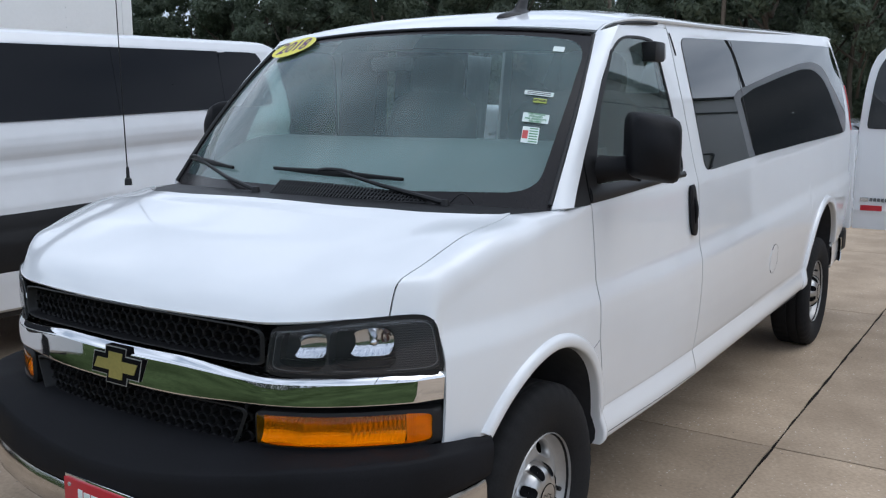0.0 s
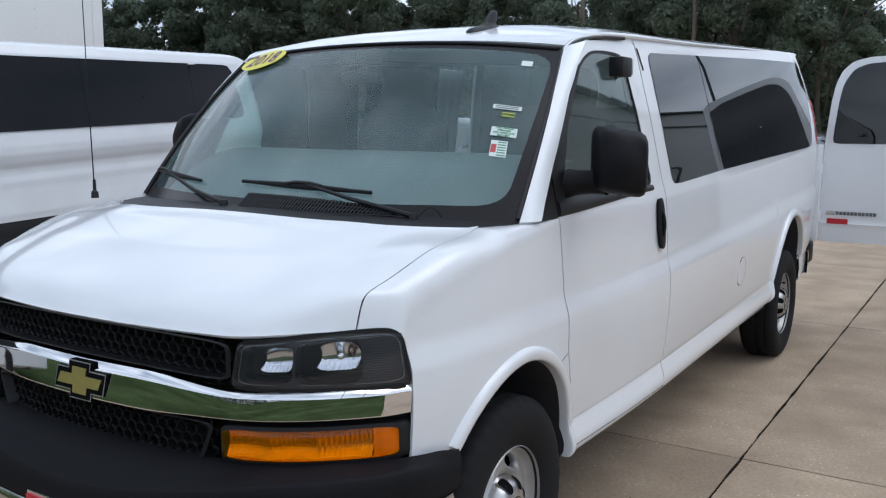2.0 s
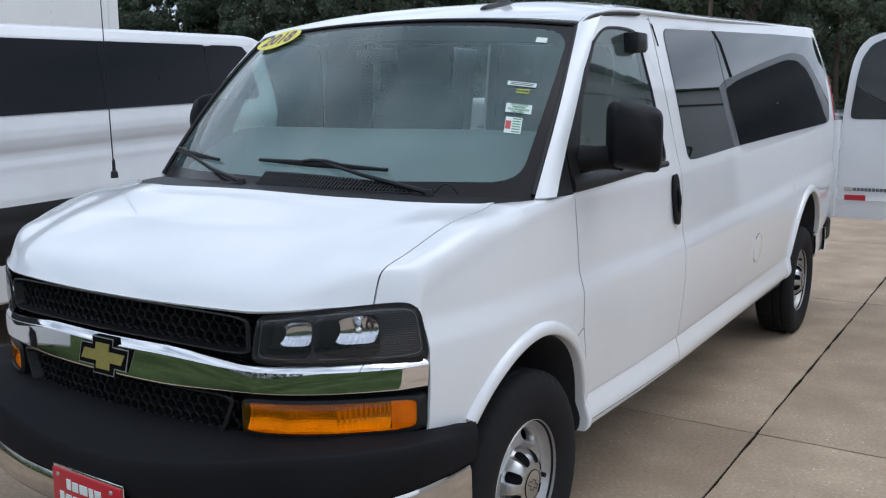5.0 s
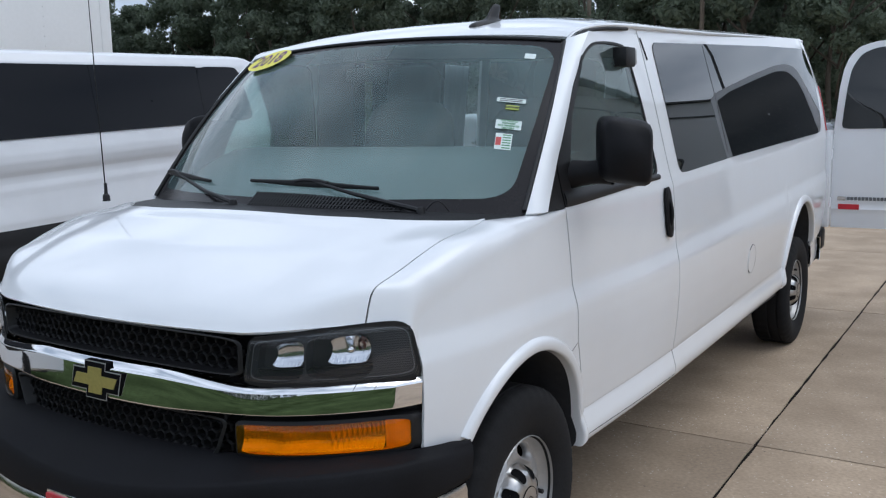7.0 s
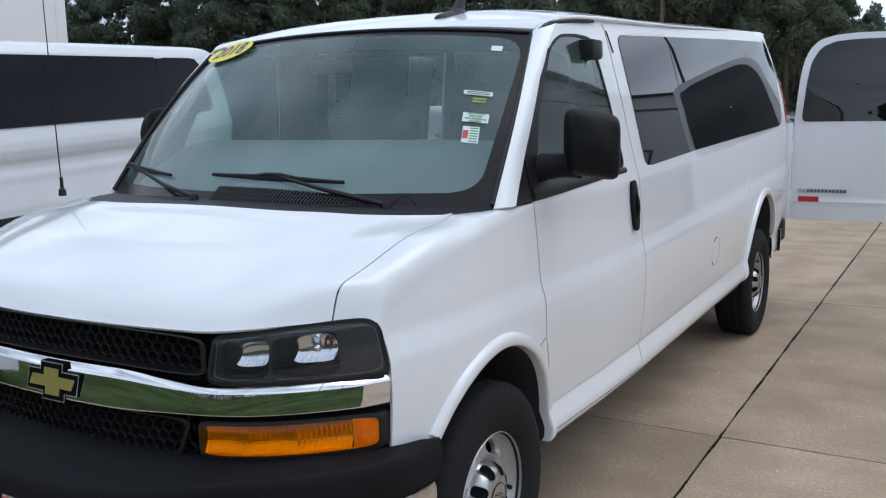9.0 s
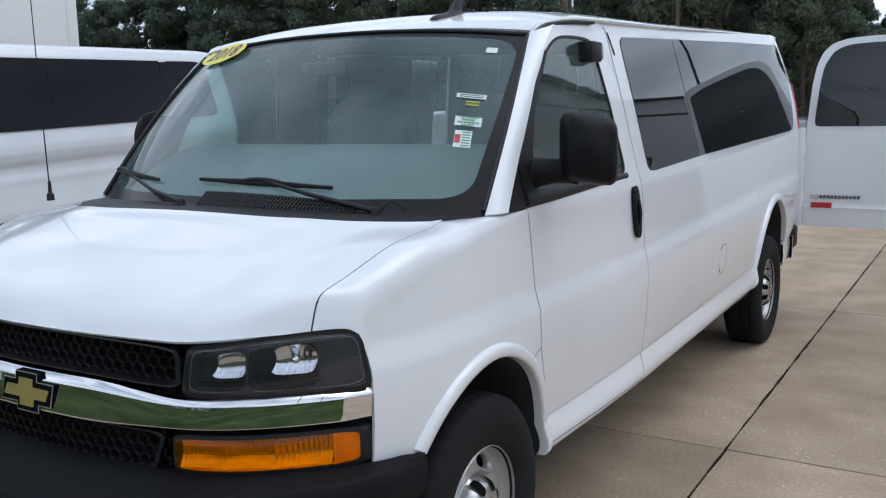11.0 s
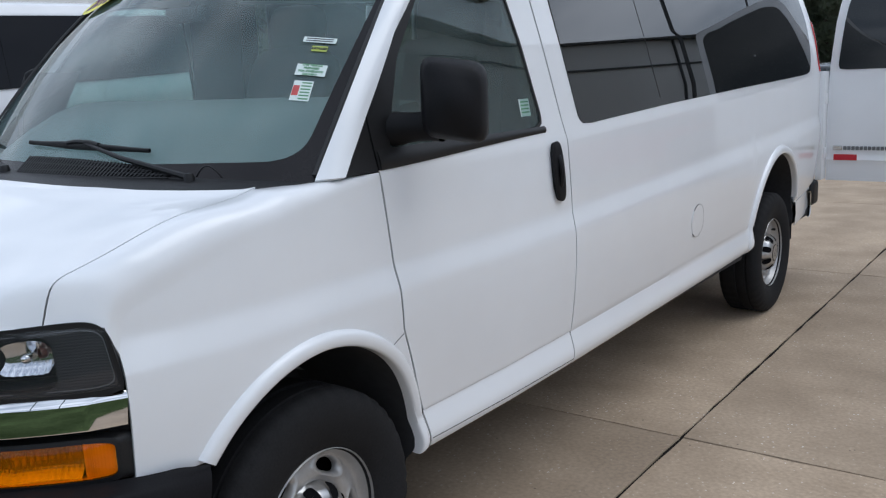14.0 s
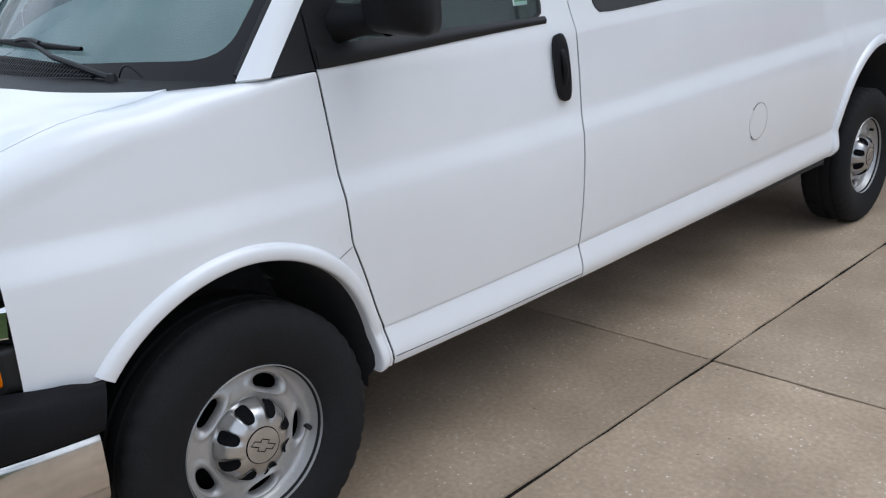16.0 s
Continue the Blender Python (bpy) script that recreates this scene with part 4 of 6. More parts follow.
    sh.grid(lambda a, t: Vector(lamp_pos(sg, 0.70, 0.64, -0.020 + 0.012 * t)) + Vector((0.009 * math.cos(a), 0, 0.011 * math.sin(a))), [2 * math.pi * k / 16 for k in range(16)], [0, 1], close_u=True)
    sh.make("bulb_holder", RED_DARK, lamp)
    # dark ribbed side marker
    sh = Shell()
    sh.grid(lambda u, v: lamp_pos(sg, u, v, -0.001 + 0.0004 * math.sin(v * 150)), lin(0.768, 0.985, 8), lin(0.045, 0.955, 120))
    sh.make("side_marker", LAMP_GREY, lamp, "dark ribbed side marker")
    # thin bright line inside the lens's edge
    sh = Shell()
    sh.grid(lambda i, t: (lambda a: lamp_pos(sg, 0.5 + (0.474 - 0.003 * t) * math.copysign(abs(math.cos(a)) ** 0.2, math.cos(a)), 0.5 + (0.43 - 0.012 * t) * math.copysign(abs(math.sin(a)) ** 0.25, math.sin(a)), 0.002))(2 * math.pi * i / 72), range(72), [0, 1], 0.003, close_u=True)
    sh.make("lens_seat", SILVER_BADGE, lamp)
    # turn lamp
    sh = Shell()

    def frame_fn(i, t):
        a = 2 * math.pi * i / 120
        cu, cv = squircle(a)
        u = 0.5 + 0.5 * (1 + 0.06 * (1 - t)) * cu
        v = 0.5 + 0.5 * (1 + 0.36 * (1 - t)) * cv
        if u > 0.955:
            u = min(u, 1.03)
        x, y, z = amber_pos(sg, min(u, 0.955), v, 0.004 + 0.004 * t - 0.03 * ease(0.0, 0.25, 0.25 - t))
        x1 = 0.507 + 0.375 * u
        return (sg * x1, y + front_y(x1) - front_y(0.507 + 0.375 * min(u, 0.955)), z)
    sh.grid(frame_fn, range(120), lin(0, 1, 4), 0.006, close_u=True)
    turn_lamp = sh.make("turn_lamp", BLACK, van, "amber turn lamp in a black frame")
    sh = Shell()
    sh.grid(lambda u, v: amber_pos(sg, u, v, 0.006 + 0.010 * math.sin(math.pi * v) ** 0.4 * math.sin(math.pi * min(1, u * 0.96 + 0.02)) ** 0.3), lin(0.0, 0.95, 40) + lin(0.955, 1.0, 12), lin(0, 1, 10))
    sh.make("lens", AMBER, turn_lamp, "ribbed amber lens")
    sh = Shell()

    def amber_back(u, v):
        s = (u / 0.66 * 2) % 1
        c = (2 * s - 1) ** 2
        rib = 0.0001 * math.sin(v * 75) + 0.0009 * math.sin(u * 210) * (1 - ease(0.15, 0.4, abs(v - 0.35 - 0.3 * s)) * 0.8)
        return amber_pos(sg, u * 0.86, v, -0.030 + 0.014 * c + 0.045 * (v - 0.62) ** 2 + rib)
    sh.grid(amber_back, lin(0.005, 0.995, 240), lin(0.03, 0.97, 48))
    sh.make("reflector", AMBER_IN, turn_lamp, "ribbed amber reflector")
    sh = Shell()
    sh.grid(lambda u, v: amber_pos(sg, u, v, -0.014 + 0.010 * ease(0.86, 0.92, u) + 0.0004 * math.sin(u * 500)), lin(0.855, 0.99, 40), lin(0.03, 0.97, 8))
    for v0 in (0.02, 0.98):
        sh.grid(lambda u, t: amber_pos(sg, u, v0, -0.034 + 0.036 * t), lin(0.01, 0.97, 30), [0, 1])
    sh.make("side_section", AMBER_SIDE, turn_lamp, "plain orange side section")

# bumper: black top and face, bright lower part
BX = [0.0, 0.30, 0.50, 0.68, 0.80, 0.875, 0.925, 0.950, 0.962, 0.966]
BY = [-0.990, -0.978, -0.950, -0.895, -0.815, -0.735, -0.650, -0.560, -0.470, -0.375]
bs = np.linspace(0, 1, 10)


def bump_at(s):
    """The bumper's outline in plan, from its middle (0) to its end beside the wheel (1)."""
    a = min(1.0, abs(s))
    return math.copysign(float(np.interp(a, bs, BX)), s), float(np.interp(a, bs, BY))


def bump_smooth(s):
    pts = [bump_at(s + d) for d in (-0.05, -0.025, 0.0, 0.025, 0.05)] if abs(s) < 0.95 else [bump_at(s)]
    return sum(p[0] for p in pts) / len(pts), sum(p[1] for p in pts) / len(pts)


def bump_fn(s, k):
    x, y = bump_smooth(s)
    back = 1 - ease(0.5, 1.0, abs(s))
    low = float(np.interp(abs(x), [0.0, 0.30, 0.60, 0.95], [0.506, 0.508, 0.530, 0.578]))
    zr = float(np.interp(abs(x), [0.0, 0.19, 0.34, 0.50, 0.70, 0.86, 0.94, 0.966], [0.612, 0.622, 0.642, 0.668, 0.700, 0.708, 0.702, 0.682]))
    zt = max(0.708 - 0.016 * ease(0.90, 1.0, abs(s)), zr + 0.004)
    sec = [(0.125 * back + 0.012, zt), (0.105 * back + 0.010, zt - 0.002), (0.055 * back + 0.008, zt + (zr - zt) * 0.42), (0.018 * back + 0.006, zr + (zt - zr) * 0.10 + 0.001), (0.006, zr), (0.001, zr - 0.006), (-0.004, zr - 0.03), (-0.006, low + 0.03), (0.0, low + 0.010), (0.012, low), (0.05, low)]
    ins, z = sec[k]
    a, b = bump_smooth(min(1, s + 0.02)), bump_smooth(max(-1, s - 0.02))
    tx, ty = a[0] - b[0], a[1] - b[1]
    L = math.hypot(tx, ty) or 1
    nx, ny = -ty / L, tx / L
    return (x + nx * ins, y + ny * ins - 0.22 * (zt - z) * ease(0.88, 1.0, abs(s)), z)


sh = Shell()
sh.grid(bump_fn, lin(-1, 1, 120), range(11), 0.0)
bumper = sh.make("front_bumper", BUMPER, van, "matt black bumper cover over a chrome bumper", 50)


def chrome_fn(s, k):
    x, y = bump_smooth(s)
    top = float(np.interp(abs(x), [0.0, 0.30, 0.60, 0.95], [0.506, 0.508, 0.530, 0.578])) + 0.003
    sec = [(0.03, top), (0.008, top - 0.004), (0.002, top - 0.02), (0.0, 0.48), (0.010, 0.425), (0.035, 0.39), (0.09, 0.375)]
    ins, z = sec[k]
    a, b = bump_smooth(min(1, s + 0.02)), bump_smooth(max(-1, s - 0.02))
    tx, ty = a[0] - b[0], a[1] - b[1]
    L = math.hypot(tx, ty) or 1
    return (x - ty / L * ins, y + tx / L * ins - 0.036 * ease(0.88, 1.0, abs(s)), z)


sh = Shell()
sh.grid(chrome_fn, lin(-1, 1, 100), range(7), 0.0)
sh.make("chrome_bumper", CHROME_ROUGH, bumper, "bright chrome lower bumper with road film", 50)
plate = box("dealer_plate", (-0.100, -1.006, 0.384), (0.205, -0.996, 0.544), RED_PLATE, bumper, "red dealer plate with white lettering bars", 0.003)
box("plate_frame", (-0.105, -0.998, 0.379), (0.210, -0.990, 0.552), CHROME, bumper, "", 0.003)
for z, w0, w1 in ((0.504, -0.032, 0.126), (0.461, -0.067, 0.161), (0.424, -0.007, 0.101)):
    x = w0
    k = 0
    while x < w1:
        w = 0.020 + 0.008 * ((k * 7) % 3)
        box("lettering_bar", (x, -1.0085, z - 0.014), (min(x + w, w1), -1.0055, z + (0.014 if k else 0.018)), PAPER, plate, "", 0.001, 1)
        x += w + 0.006
        k += 1
for x in (-0.072, 0.168):
    lathe("plate_screw", [(0.0002, -0.004), (0.006, -0.003), (0.007, 0.0)], STEEL, plate, "", 12, axis='Z',
          m=Matrix.Translation((x, -1.006, 0.527)) @ Matrix.Rotation(radians(90), 4, 'X') @ Matrix.Diagonal((1, 1, -1, 1)))

# ---- wheels ----
def wheel_meshes():
    """Builds one wheel about the origin, its outer face towards +x; returns its objects."""
    R, Wd = 0.368, 0.122
    prof = [(0.200, 0.086), (0.208, 0.098), (0.235, 0.110), (0.270, 0.119), (0.300, 0.121), (0.325, 0.118), (0.342, 0.112), (0.352, 0.106), (0.358, 0.099)]
    back = [(r, -h) for r, h in prof[::-1]]
    sh = Shell()
    N = 160
    lines = prof + [(0.365, 0.092), (0.367, 0.075), (0.367, 0.062), (0.358, 0.060), (0.358, 0.052), (0.368, 0.050), (0.368, 0.012), (0.359, 0.010), (0.359, -0.010), (0.368, -0.012), (0.368, -0.075), (0.365, -0.092)] + back

    def tread(u, v):
        r, h = lines[v]
        k = int(round(u / (2 * math.pi) * N))
        if abs(h) > 0.064 and 0.340 < r and k % 4 == 0:
            r -= 0.005
        return (h + (0.0015 if (0.29 < r < 0.31 and 20 < k % 80 < 46) else 0), r * math.cos(u), r * math.sin(u))
    sh.grid(tread, [2 * math.pi * k / N for k in range(N)], range(len(lines)), close_u=True)
    tyre = sh.make("tyre", TYRE, None, "black road tyre", 50)
    # rim: a dished disc with five rounded openings
    r_key = [0.062, 0.078, 0.095, 0.108, 0.118, 0.128, 0.140, 0.152, 0.163, 0.174, 0.182, 0.188, 0.193, 0.198, 0.203, 0.2065, 0.2085]
    d_key = [0.045, 0.048, 0.050, 0.054, 0.064, 0.067, 0.066, 0.063, 0.059, 0.056, 0.056, 0.060, 0.067, 0.077, 0.087, 0.093, 0.098]
    HR, HA, HB = 0.153, 0.043, 0.0195

    def disc(a, r):
        """Height of the pressed disc, with a rolled lip round each opening."""
        d = ((a / (2 * math.pi) * 5 + 0.25) % 1 - 0.5) / 5 * 2 * math.pi * 0.150
        q = (d / HA) ** 2 + ((r - HR) / HB) ** 2
        e = max(0.0, min(1.0, (2.8 - q) / 1.8))
        return float(np.interp(r, r_key, d_key)) + 0.0045 * math.sin(math.pi * e) - 0.009 * e ** 3

    def polar(a, r, h):
        return (h, r * math.cos(a), r * math.sin(a))
    sh = Shell()
    angles = [2 * math.pi * k / 160 for k in range(160)]
    sh.grid(lambda a, r: polar(a, r, disc(a, r) - (0.0012 if r > 0.110 else 0)), angles, [0.062, 0.078, 0.095, 0.108, 0.111], close_u=True)
    sh.grid(lambda a, j: polar(a, *((0.185, disc(a, 0.185) - 0.0012), (0.188, disc(a, 0.188)), (0.193, disc(a, 0.193)), (0.198, disc(a, 0.198)), (0.203, disc(a, 0.203)), (0.2065, 0.093), (0.2085, 0.098), (0.206, 0.102), (0.200, 0.060))[j]), angles, range(9), close_u=True)
    half, r_in, r_out = math.pi / 5, 0.108, 0.188
    for k in range(5):
        mid = 2 * math.pi * (k + 0.25) / 5

        def petal(i, t, mid=mid):
            b = 2 * math.pi * i / 96
            c, w = math.cos(b), math.sin(b)
            reach = min(half / abs(c) if abs(c) > 1e-6 else 9.0, (r_out - HR if w > 0 else HR - r_in) / abs(w) / 0.06 if abs(w) > 1e-6 else 9.0)
            edge = Vector((c * reach, w * reach * 0.06))
            rim_e = Vector((math.copysign(abs(c) ** 0.85, c) * HA / 0.150, math.copysign(abs(w) ** 0.85, w) * HB))
            if t > 1:
                p = rim_e * 0.96
                return polar(mid + p.x, HR + p.y, disc(mid + p.x, HR + p.y) - 0.016 * (t - 1))
            p = edge.lerp(rim_e, t)
            return polar(mid + p.x, HR + p.y, disc(mid + p.x, HR + p.y))
        sh.grid(petal, range(96), lin(0, 1, 12) + [1.5, 2.0], close_u=True)
    rim = sh.make("rim", STEEL, None, "silver steel wheel with five openings", 50)
    well = lathe("brake_drum", [(0.205, 0.060), (0.205, -0.06), (0.16, -0.02), (0.0005, -0.02)], HOLE, None, "", 40)
    # hub cap with a flat centre disc; black patches paint shade into its eight scallops
    v2 = Shell()
    cap_h = lambda h: 0.050 + (h - 0.045) * 0.80
    cap_prof = [(0.109, 0.045), (0.111, 0.052), (0.1085, 0.060), (0.104, 0.078), (0.099, 0.094), (0.091, 0.109), (0.079, 0.120), (0.065, 0.1265), (0.054, 0.129), (0.049, 0.130), (0.0485, 0.1325), (0.046, 0.133), (0.0005, 0.133)]

    def cap_fn(u, j):
        r, h = cap_prof[j][0], cap_h(cap_prof[j][1])
        s = max(0.0, math.cos(8 * u))
        if 2 <= j <= 8:
            r -= 0.006 * s * math.sin(math.pi * j / 8)
            h -= 0.004 * s * math.sin(math.pi * j / 8)
        return (h, r * math.cos(u), r * math.sin(u))
    v2.grid(cap_fn, [2 * math.pi * k / 128 for k in range(128)], range(len(cap_prof)), close_u=True)
    cap = v2.make("hub_cap", CAP, None, "bright fluted hub cap", 45)
    scallops = []
    for k in range(8):
        a = 2 * math.pi * k / 8
        c = Vector((0.0, math.cos(a), math.sin(a)))
        t = Vector((0.0, -math.sin(a), math.cos(a)))
        sc = Shell()

        def spot(b, q, c=c, t=t):
            k = 0.043 + 0.032 * q * math.copysign(abs(math.cos(b)) ** 0.55, math.cos(b))
            w = 0.0175 * q * math.copysign(abs(math.sin(b)) ** 0.7, math.sin(b)) * (1 + 0.10 * math.cos(b))
            r = float(np.interp(k, [0.0, 0.010, 0.022, 0.037, 0.052, 0.068, 0.085], [0.0550, 0.0675, 0.0815, 0.0935, 0.1012, 0.1062, 0.110]))
            h = float(np.interp(k, [0.0, 0.010, 0.022, 0.037, 0.052, 0.068, 0.085], [0.1285, 0.126, 0.119, 0.108, 0.093, 0.077, 0.060]))
            h = cap_h(h)
            sink = 0.004 * (1 - q ** 2) - 0.002
            return c * (r - sink) + t * w + Vector((h - sink * 0.6, 0, 0))
        sc.grid(spot, [2 * math.pi * i / 20 for i in range(20)], [0.03, 0.5, 1.0], close_u=True)
        scallops.append(sc.make("lug_recess", HOLE, None, ""))
    bm = bmesh.new()
    pts = [(-0.042, -0.009), (-0.034, 0.009), (-0.014, 0.009), (-0.012, 0.019), (0.016, 0.019), (0.014, 0.009), (0.042, 0.009), (0.034, -0.009), (0.014, -0.009), (0.012, -0.019), (-0.016, -0.019), (-0.014, -0.009)]
    outer = [bm.verts.new((cap_h(0.133) + 0.0008, y * 0.92, z * 0.92)) for y, z in pts]
    inner = [bm.verts.new((cap_h(0.133) + 0.0008, y * 0.92 - math.copysign(0.0026, y), z * 0.92 - math.copysign(0.0026, z))) for y, z in pts]
    for i in range(12):
        j = (i + 1) % 12
        bm.faces.new((outer[i], outer[j], inner[j], inner[i]))
    mark = part("cap_emblem", bm, HOLE, None, smooth=False)
    ringm = lathe("cap_ring", [(0.0478, cap_h(0.1328)), (0.0492, cap_h(0.1330) + 0.0010), (0.0505, cap_h(0.1300))], HOLE, None, "", 48)
    valve = tube("valve_stem", [(0.046, 0.176, 0.050), (0.066, 0.175, 0.0495), (0.078, 0.174, 0.049)], 0.0075, RUBBER, None, "black valve stem")
    return tyre, [rim, well, cap, *scallops, mark, ringm, valve]


_tyre, _rest = wheel_meshes()


def place_wheel(x, y, z, sg, spin):
    m = Matrix.Translation((sg * x, y, z)) @ Matrix.Diagonal((sg, 1, 1, 1)) @ Matrix.Rotation(radians(spin), 4, 'X')
    hub = new("wheel", _tyre.data)
    hub.matrix_world = m
    hub.parent = van
    tagged(hub, "silver steel wheel with a black road tyre")
    for o in _rest:
        c = new(o.name.split(".")[0], o.data)
        c.parent = hub
        if "label" in o:
            c["label"] = o["label"]


for x, y, z, sg, spin in ((0.828, -0.006, 0.362, 1, -29), (0.828, -0.006, 0.362, -1, 40), (0.855, 3.937, 0.366, 1, 25), (0.855, 3.937, 0.366, -1, 70)):
    place_wheel(x, y, z, sg, spin)
for o in [_tyre] + _rest:
    bpy.data.objects.remove(o)

# wheel wells, belly and engine bay
for sg in (1, -1):
    for (yc, zc, af, ab, b) in (ARCH_F, ARCH_R):
        sh = Shell()

        def well_fn(t, x, a=(yc, zc, af, ab, b), sg=sg):
            y, z = arch_path(a, t, 0.999, 0.36)
            return (sg * (x if x < 0.9 else side_x(y, z) - 0.02), y, rise(y, z))
        sh.grid(well_fn, lin(0, 1, 60), [0.48, 0.6, 0.8, 0.958])
        sh.f.append(tuple(i * 4 for i in range(60)))
        sh.make("wheel_well", DARK, van, "dark wheel well liner")
# underbody lowered and floor pan added, both unseen, to deepen the shade below
box("underbody", (-0.47, -0.62, 0.27), (0.47, 5.0, 0.47), DARK, van, "dark underbody", 0.02)
box("floor_pan", (-0.80, 0.62, 0.375), (0.80, 3.25, 0.46), DARK, van, "dark floor pan, unseen, added to shade the ground", 0.02)
box("engine_bay", (-0.47, -0.78, 0.40), (0.47, 0.25, 0.96), DARK, van, "", 0.02)
for sg in (1, -1):
    a = (0.47, 0.94) if sg > 0 else (-0.94, -0.47)
    box("floor_side", (a[0], 0.44, 0.42), (a[1], 3.42, 0.47), DARK, van, "", 0.01)
    box("floor_side", (a[0], 4.42, 0.44), (a[1] * 0.97 if sg > 0 else a[1], 5.0, 0.50), DARK, van, "", 0.01)

# antenna fin on the roof and mast on the fender
sh = Shell()
FX, FY = 0.37, 0.76
fz = roof_fn(FX / gutter(FY)[0], (FY - 0.50) / 4.55)[2]


def fin(u, v):
    z = v * 0.088
    k = ease(0.10, 0.36, v)
    c = FY + 0.030 * k + 0.058 * v
    ln = 0.120 - 0.062 * k - 0.030 * v
    wd = 0.042 - 0.026 * k - 0.008 * v
    if v > 0.98:
        ln, wd = ln * 0.7, wd * 0.6
    return (FX + wd * math.sin(u), c + ln * math.cos(u), fz - 0.012 + z + 0.14 * ln * math.cos(u) * (1 - v))


sh.grid(fin, [2 * math.pi * k / 28 for k in range(28)], lin(0, 1, 14), close_u=True)
n = 14
sh.f.append(tuple(k * n + n - 1 for k in range(28)))
sh.make("roof_antenna", BLACK, van, "grey-black shark fin roof antenna", 60)
mb = Vector((-0.828, -0.19, 1.295))
mast = tube("radio_antenna", [mb + Vector((0.012 * t + 0.010 * t * t, -0.030 * t, 0.90 * t)) for t in lin(0, 1, 10)], 0.0028, BLACK, van, "thin black whip antenna", 6, 0.6)
lathe("antenna_base", [(0.0005, 0.075), (0.006, 0.07), (0.007, 0.03), (0.013, 0.024), (0.015, 0.0)], BLACK, mast, "", 16, axis='Z', m=Matrix.Translation(mb - Vector((0, 0, 0.004))))

# ---- the van's rear ----
def rear_x(z):
    return side_x(5.10, z)


sh = Shell()
sh.grid(lambda u, z: (-(0.03 + (rear_x(z) - 0.03) * u), 5.135 + 0.02 * (1 - u), rise(5.1, z)), lin(0, 1, 12), lin(0.52, 1.93, 24), 0.03)
rd = sh.make("rear_door_closed", WHITE, van, "closed white rear cargo door")
sh = Shell()
sh.grid(lambda u, z: (-(0.12 + 0.62 * u), 5.170, rise(5.1, z)), lin(0, 1, 4), lin(1.33, 1.84, 4), 0.004)
sh.make("rear_window", GLASS_DARK, rd, "dark tinted rear glass")
DX0, DX1 = 0.945, 1.815


def rdoor_x(u, z):
    lean = float(np.interp(z, [1.43, 1.55, 1.76, 1.93, 2.03], [0.0, 0.008, 0.025, 0.052, 0.070]))
    return DX0 + lean + (DX1 - DX0 - lean) * u


RDI = loop_at([(0.063, 1.437), (0.5, 1.437), (0.94, 1.437), (0.94, 2.0), (0.80, 2.06), (0.45, 2.062), (0.25, 2.052), (0.13, 2.01), (0.072, 1.90), (0.068, 1.70)], (0.5, 1.72), 120, 0.04)
RDO2 = loop_at([(0.0, 1.38), (1.0, 1.38), (1.0, 2.05), (0.93, 2.105), (0.48, 2.114), (0.25, 2.103), (0.11, 2.072), (0.03, 2.01), (0.0, 1.90), (0.0, 1.7)], (0.5, 1.72), 120, 0.04)


def rd_y(z, u=0.5):
    return 5.250 - 0.018 * math.sin(math.pi * min(1, max(0, (z - 0.6) / 0.9))) + 0.06 * ease(1.45, 2.2, z)


sh = Shell()
sh.grid(lambda i, t: (lambda p: (rdoor_x(p.x, p.y), rd_y(p.y), p.y))(RDO2[i].lerp(RDI[i], t)), range(120), lin(0, 1, 5), 0.045, close_u=True)
sh.grid(lambda u, z: (rdoor_x(u, z), rd_y(z) - 0.010 * math.exp(-((z - 0.80) / 0.015) ** 2), z), [0, 0.01, 0.03] + lin(0.06, 0.94, 20) + [0.97, 0.99, 1.0], lin(0.655, 0.74, 5) + lin(0.76, 1.40, 30), 0.045)
rear_door = sh.make("rear_door_open", WHITE, van, "open white rear cargo door swung fully outward")
sh = Shell()
sh.grid(lambda i, t: (lambda p: (rdoor_x(p.x, p.y), rd_y(p.y) - 0.002, p.y))(Vector((0.5, 1.72)).lerp(RDI[i], t * 1.004)), range(120), lin(0.02, 1, 6), 0.004, close_u=True)
sh.make("rear_window", GLASS_REAR, rear_door, "dark tinted rear glass")
for k in range(11):
    x = 1.060 + 0.0270 * k
    box("badge_bar", (x, 5.222, 0.876), (x + 0.022, 5.228, 0.902), SILVER_BADGE, rear_door, "", 0.002, 1)
box("badge_bar", (0.992, 5.222, 0.874), (1.052, 5.228, 0.904), CHROME_ROUGH, rear_door, "", 0.004, 1)
box("red_label", (0.998, 5.223, 0.802), (1.152, 5.2285, 0.844), RED_PLATE, rear_door, "small red dealer label", 0.002, 1)
box("hinge_jamb", (0.900, 5.115, 0.668), (0.946, 5.235, 1.430), WHITE, van, "white door jamb", 0.006)
for z in (0.86, 1.24):
    box("door_hinge", (0.925, 5.15, z - 0.04), (0.952, 5.228, z + 0.04), WHITE, rear_door, "", 0.006)
for sg in (1, -1):
    sh = Shell()
    sh.grid(lambda a, z: (sg * (side_x(5.10, z) - 0.020 + 0.026 * math.cos(a)), 5.110 + 0.030 * math.sin(a), rise(5.1, z)), lin(-0.7, 2.2, 10), lin(1.285, 1.60, 16), 0.004)
    sh.make("tail_lamp", RED, van, "tall red tail lamp")
sh = Shell()


def rb_fn(s, k):
    sec = [(0.0, 0.62), (0.10, 0.62), (0.135, 0.60), (0.14, 0.50), (0.12, 0.45), (0.0, 0.44)]
    o, z = sec[k]
    c = ease(0.82, 1.0, abs(s))
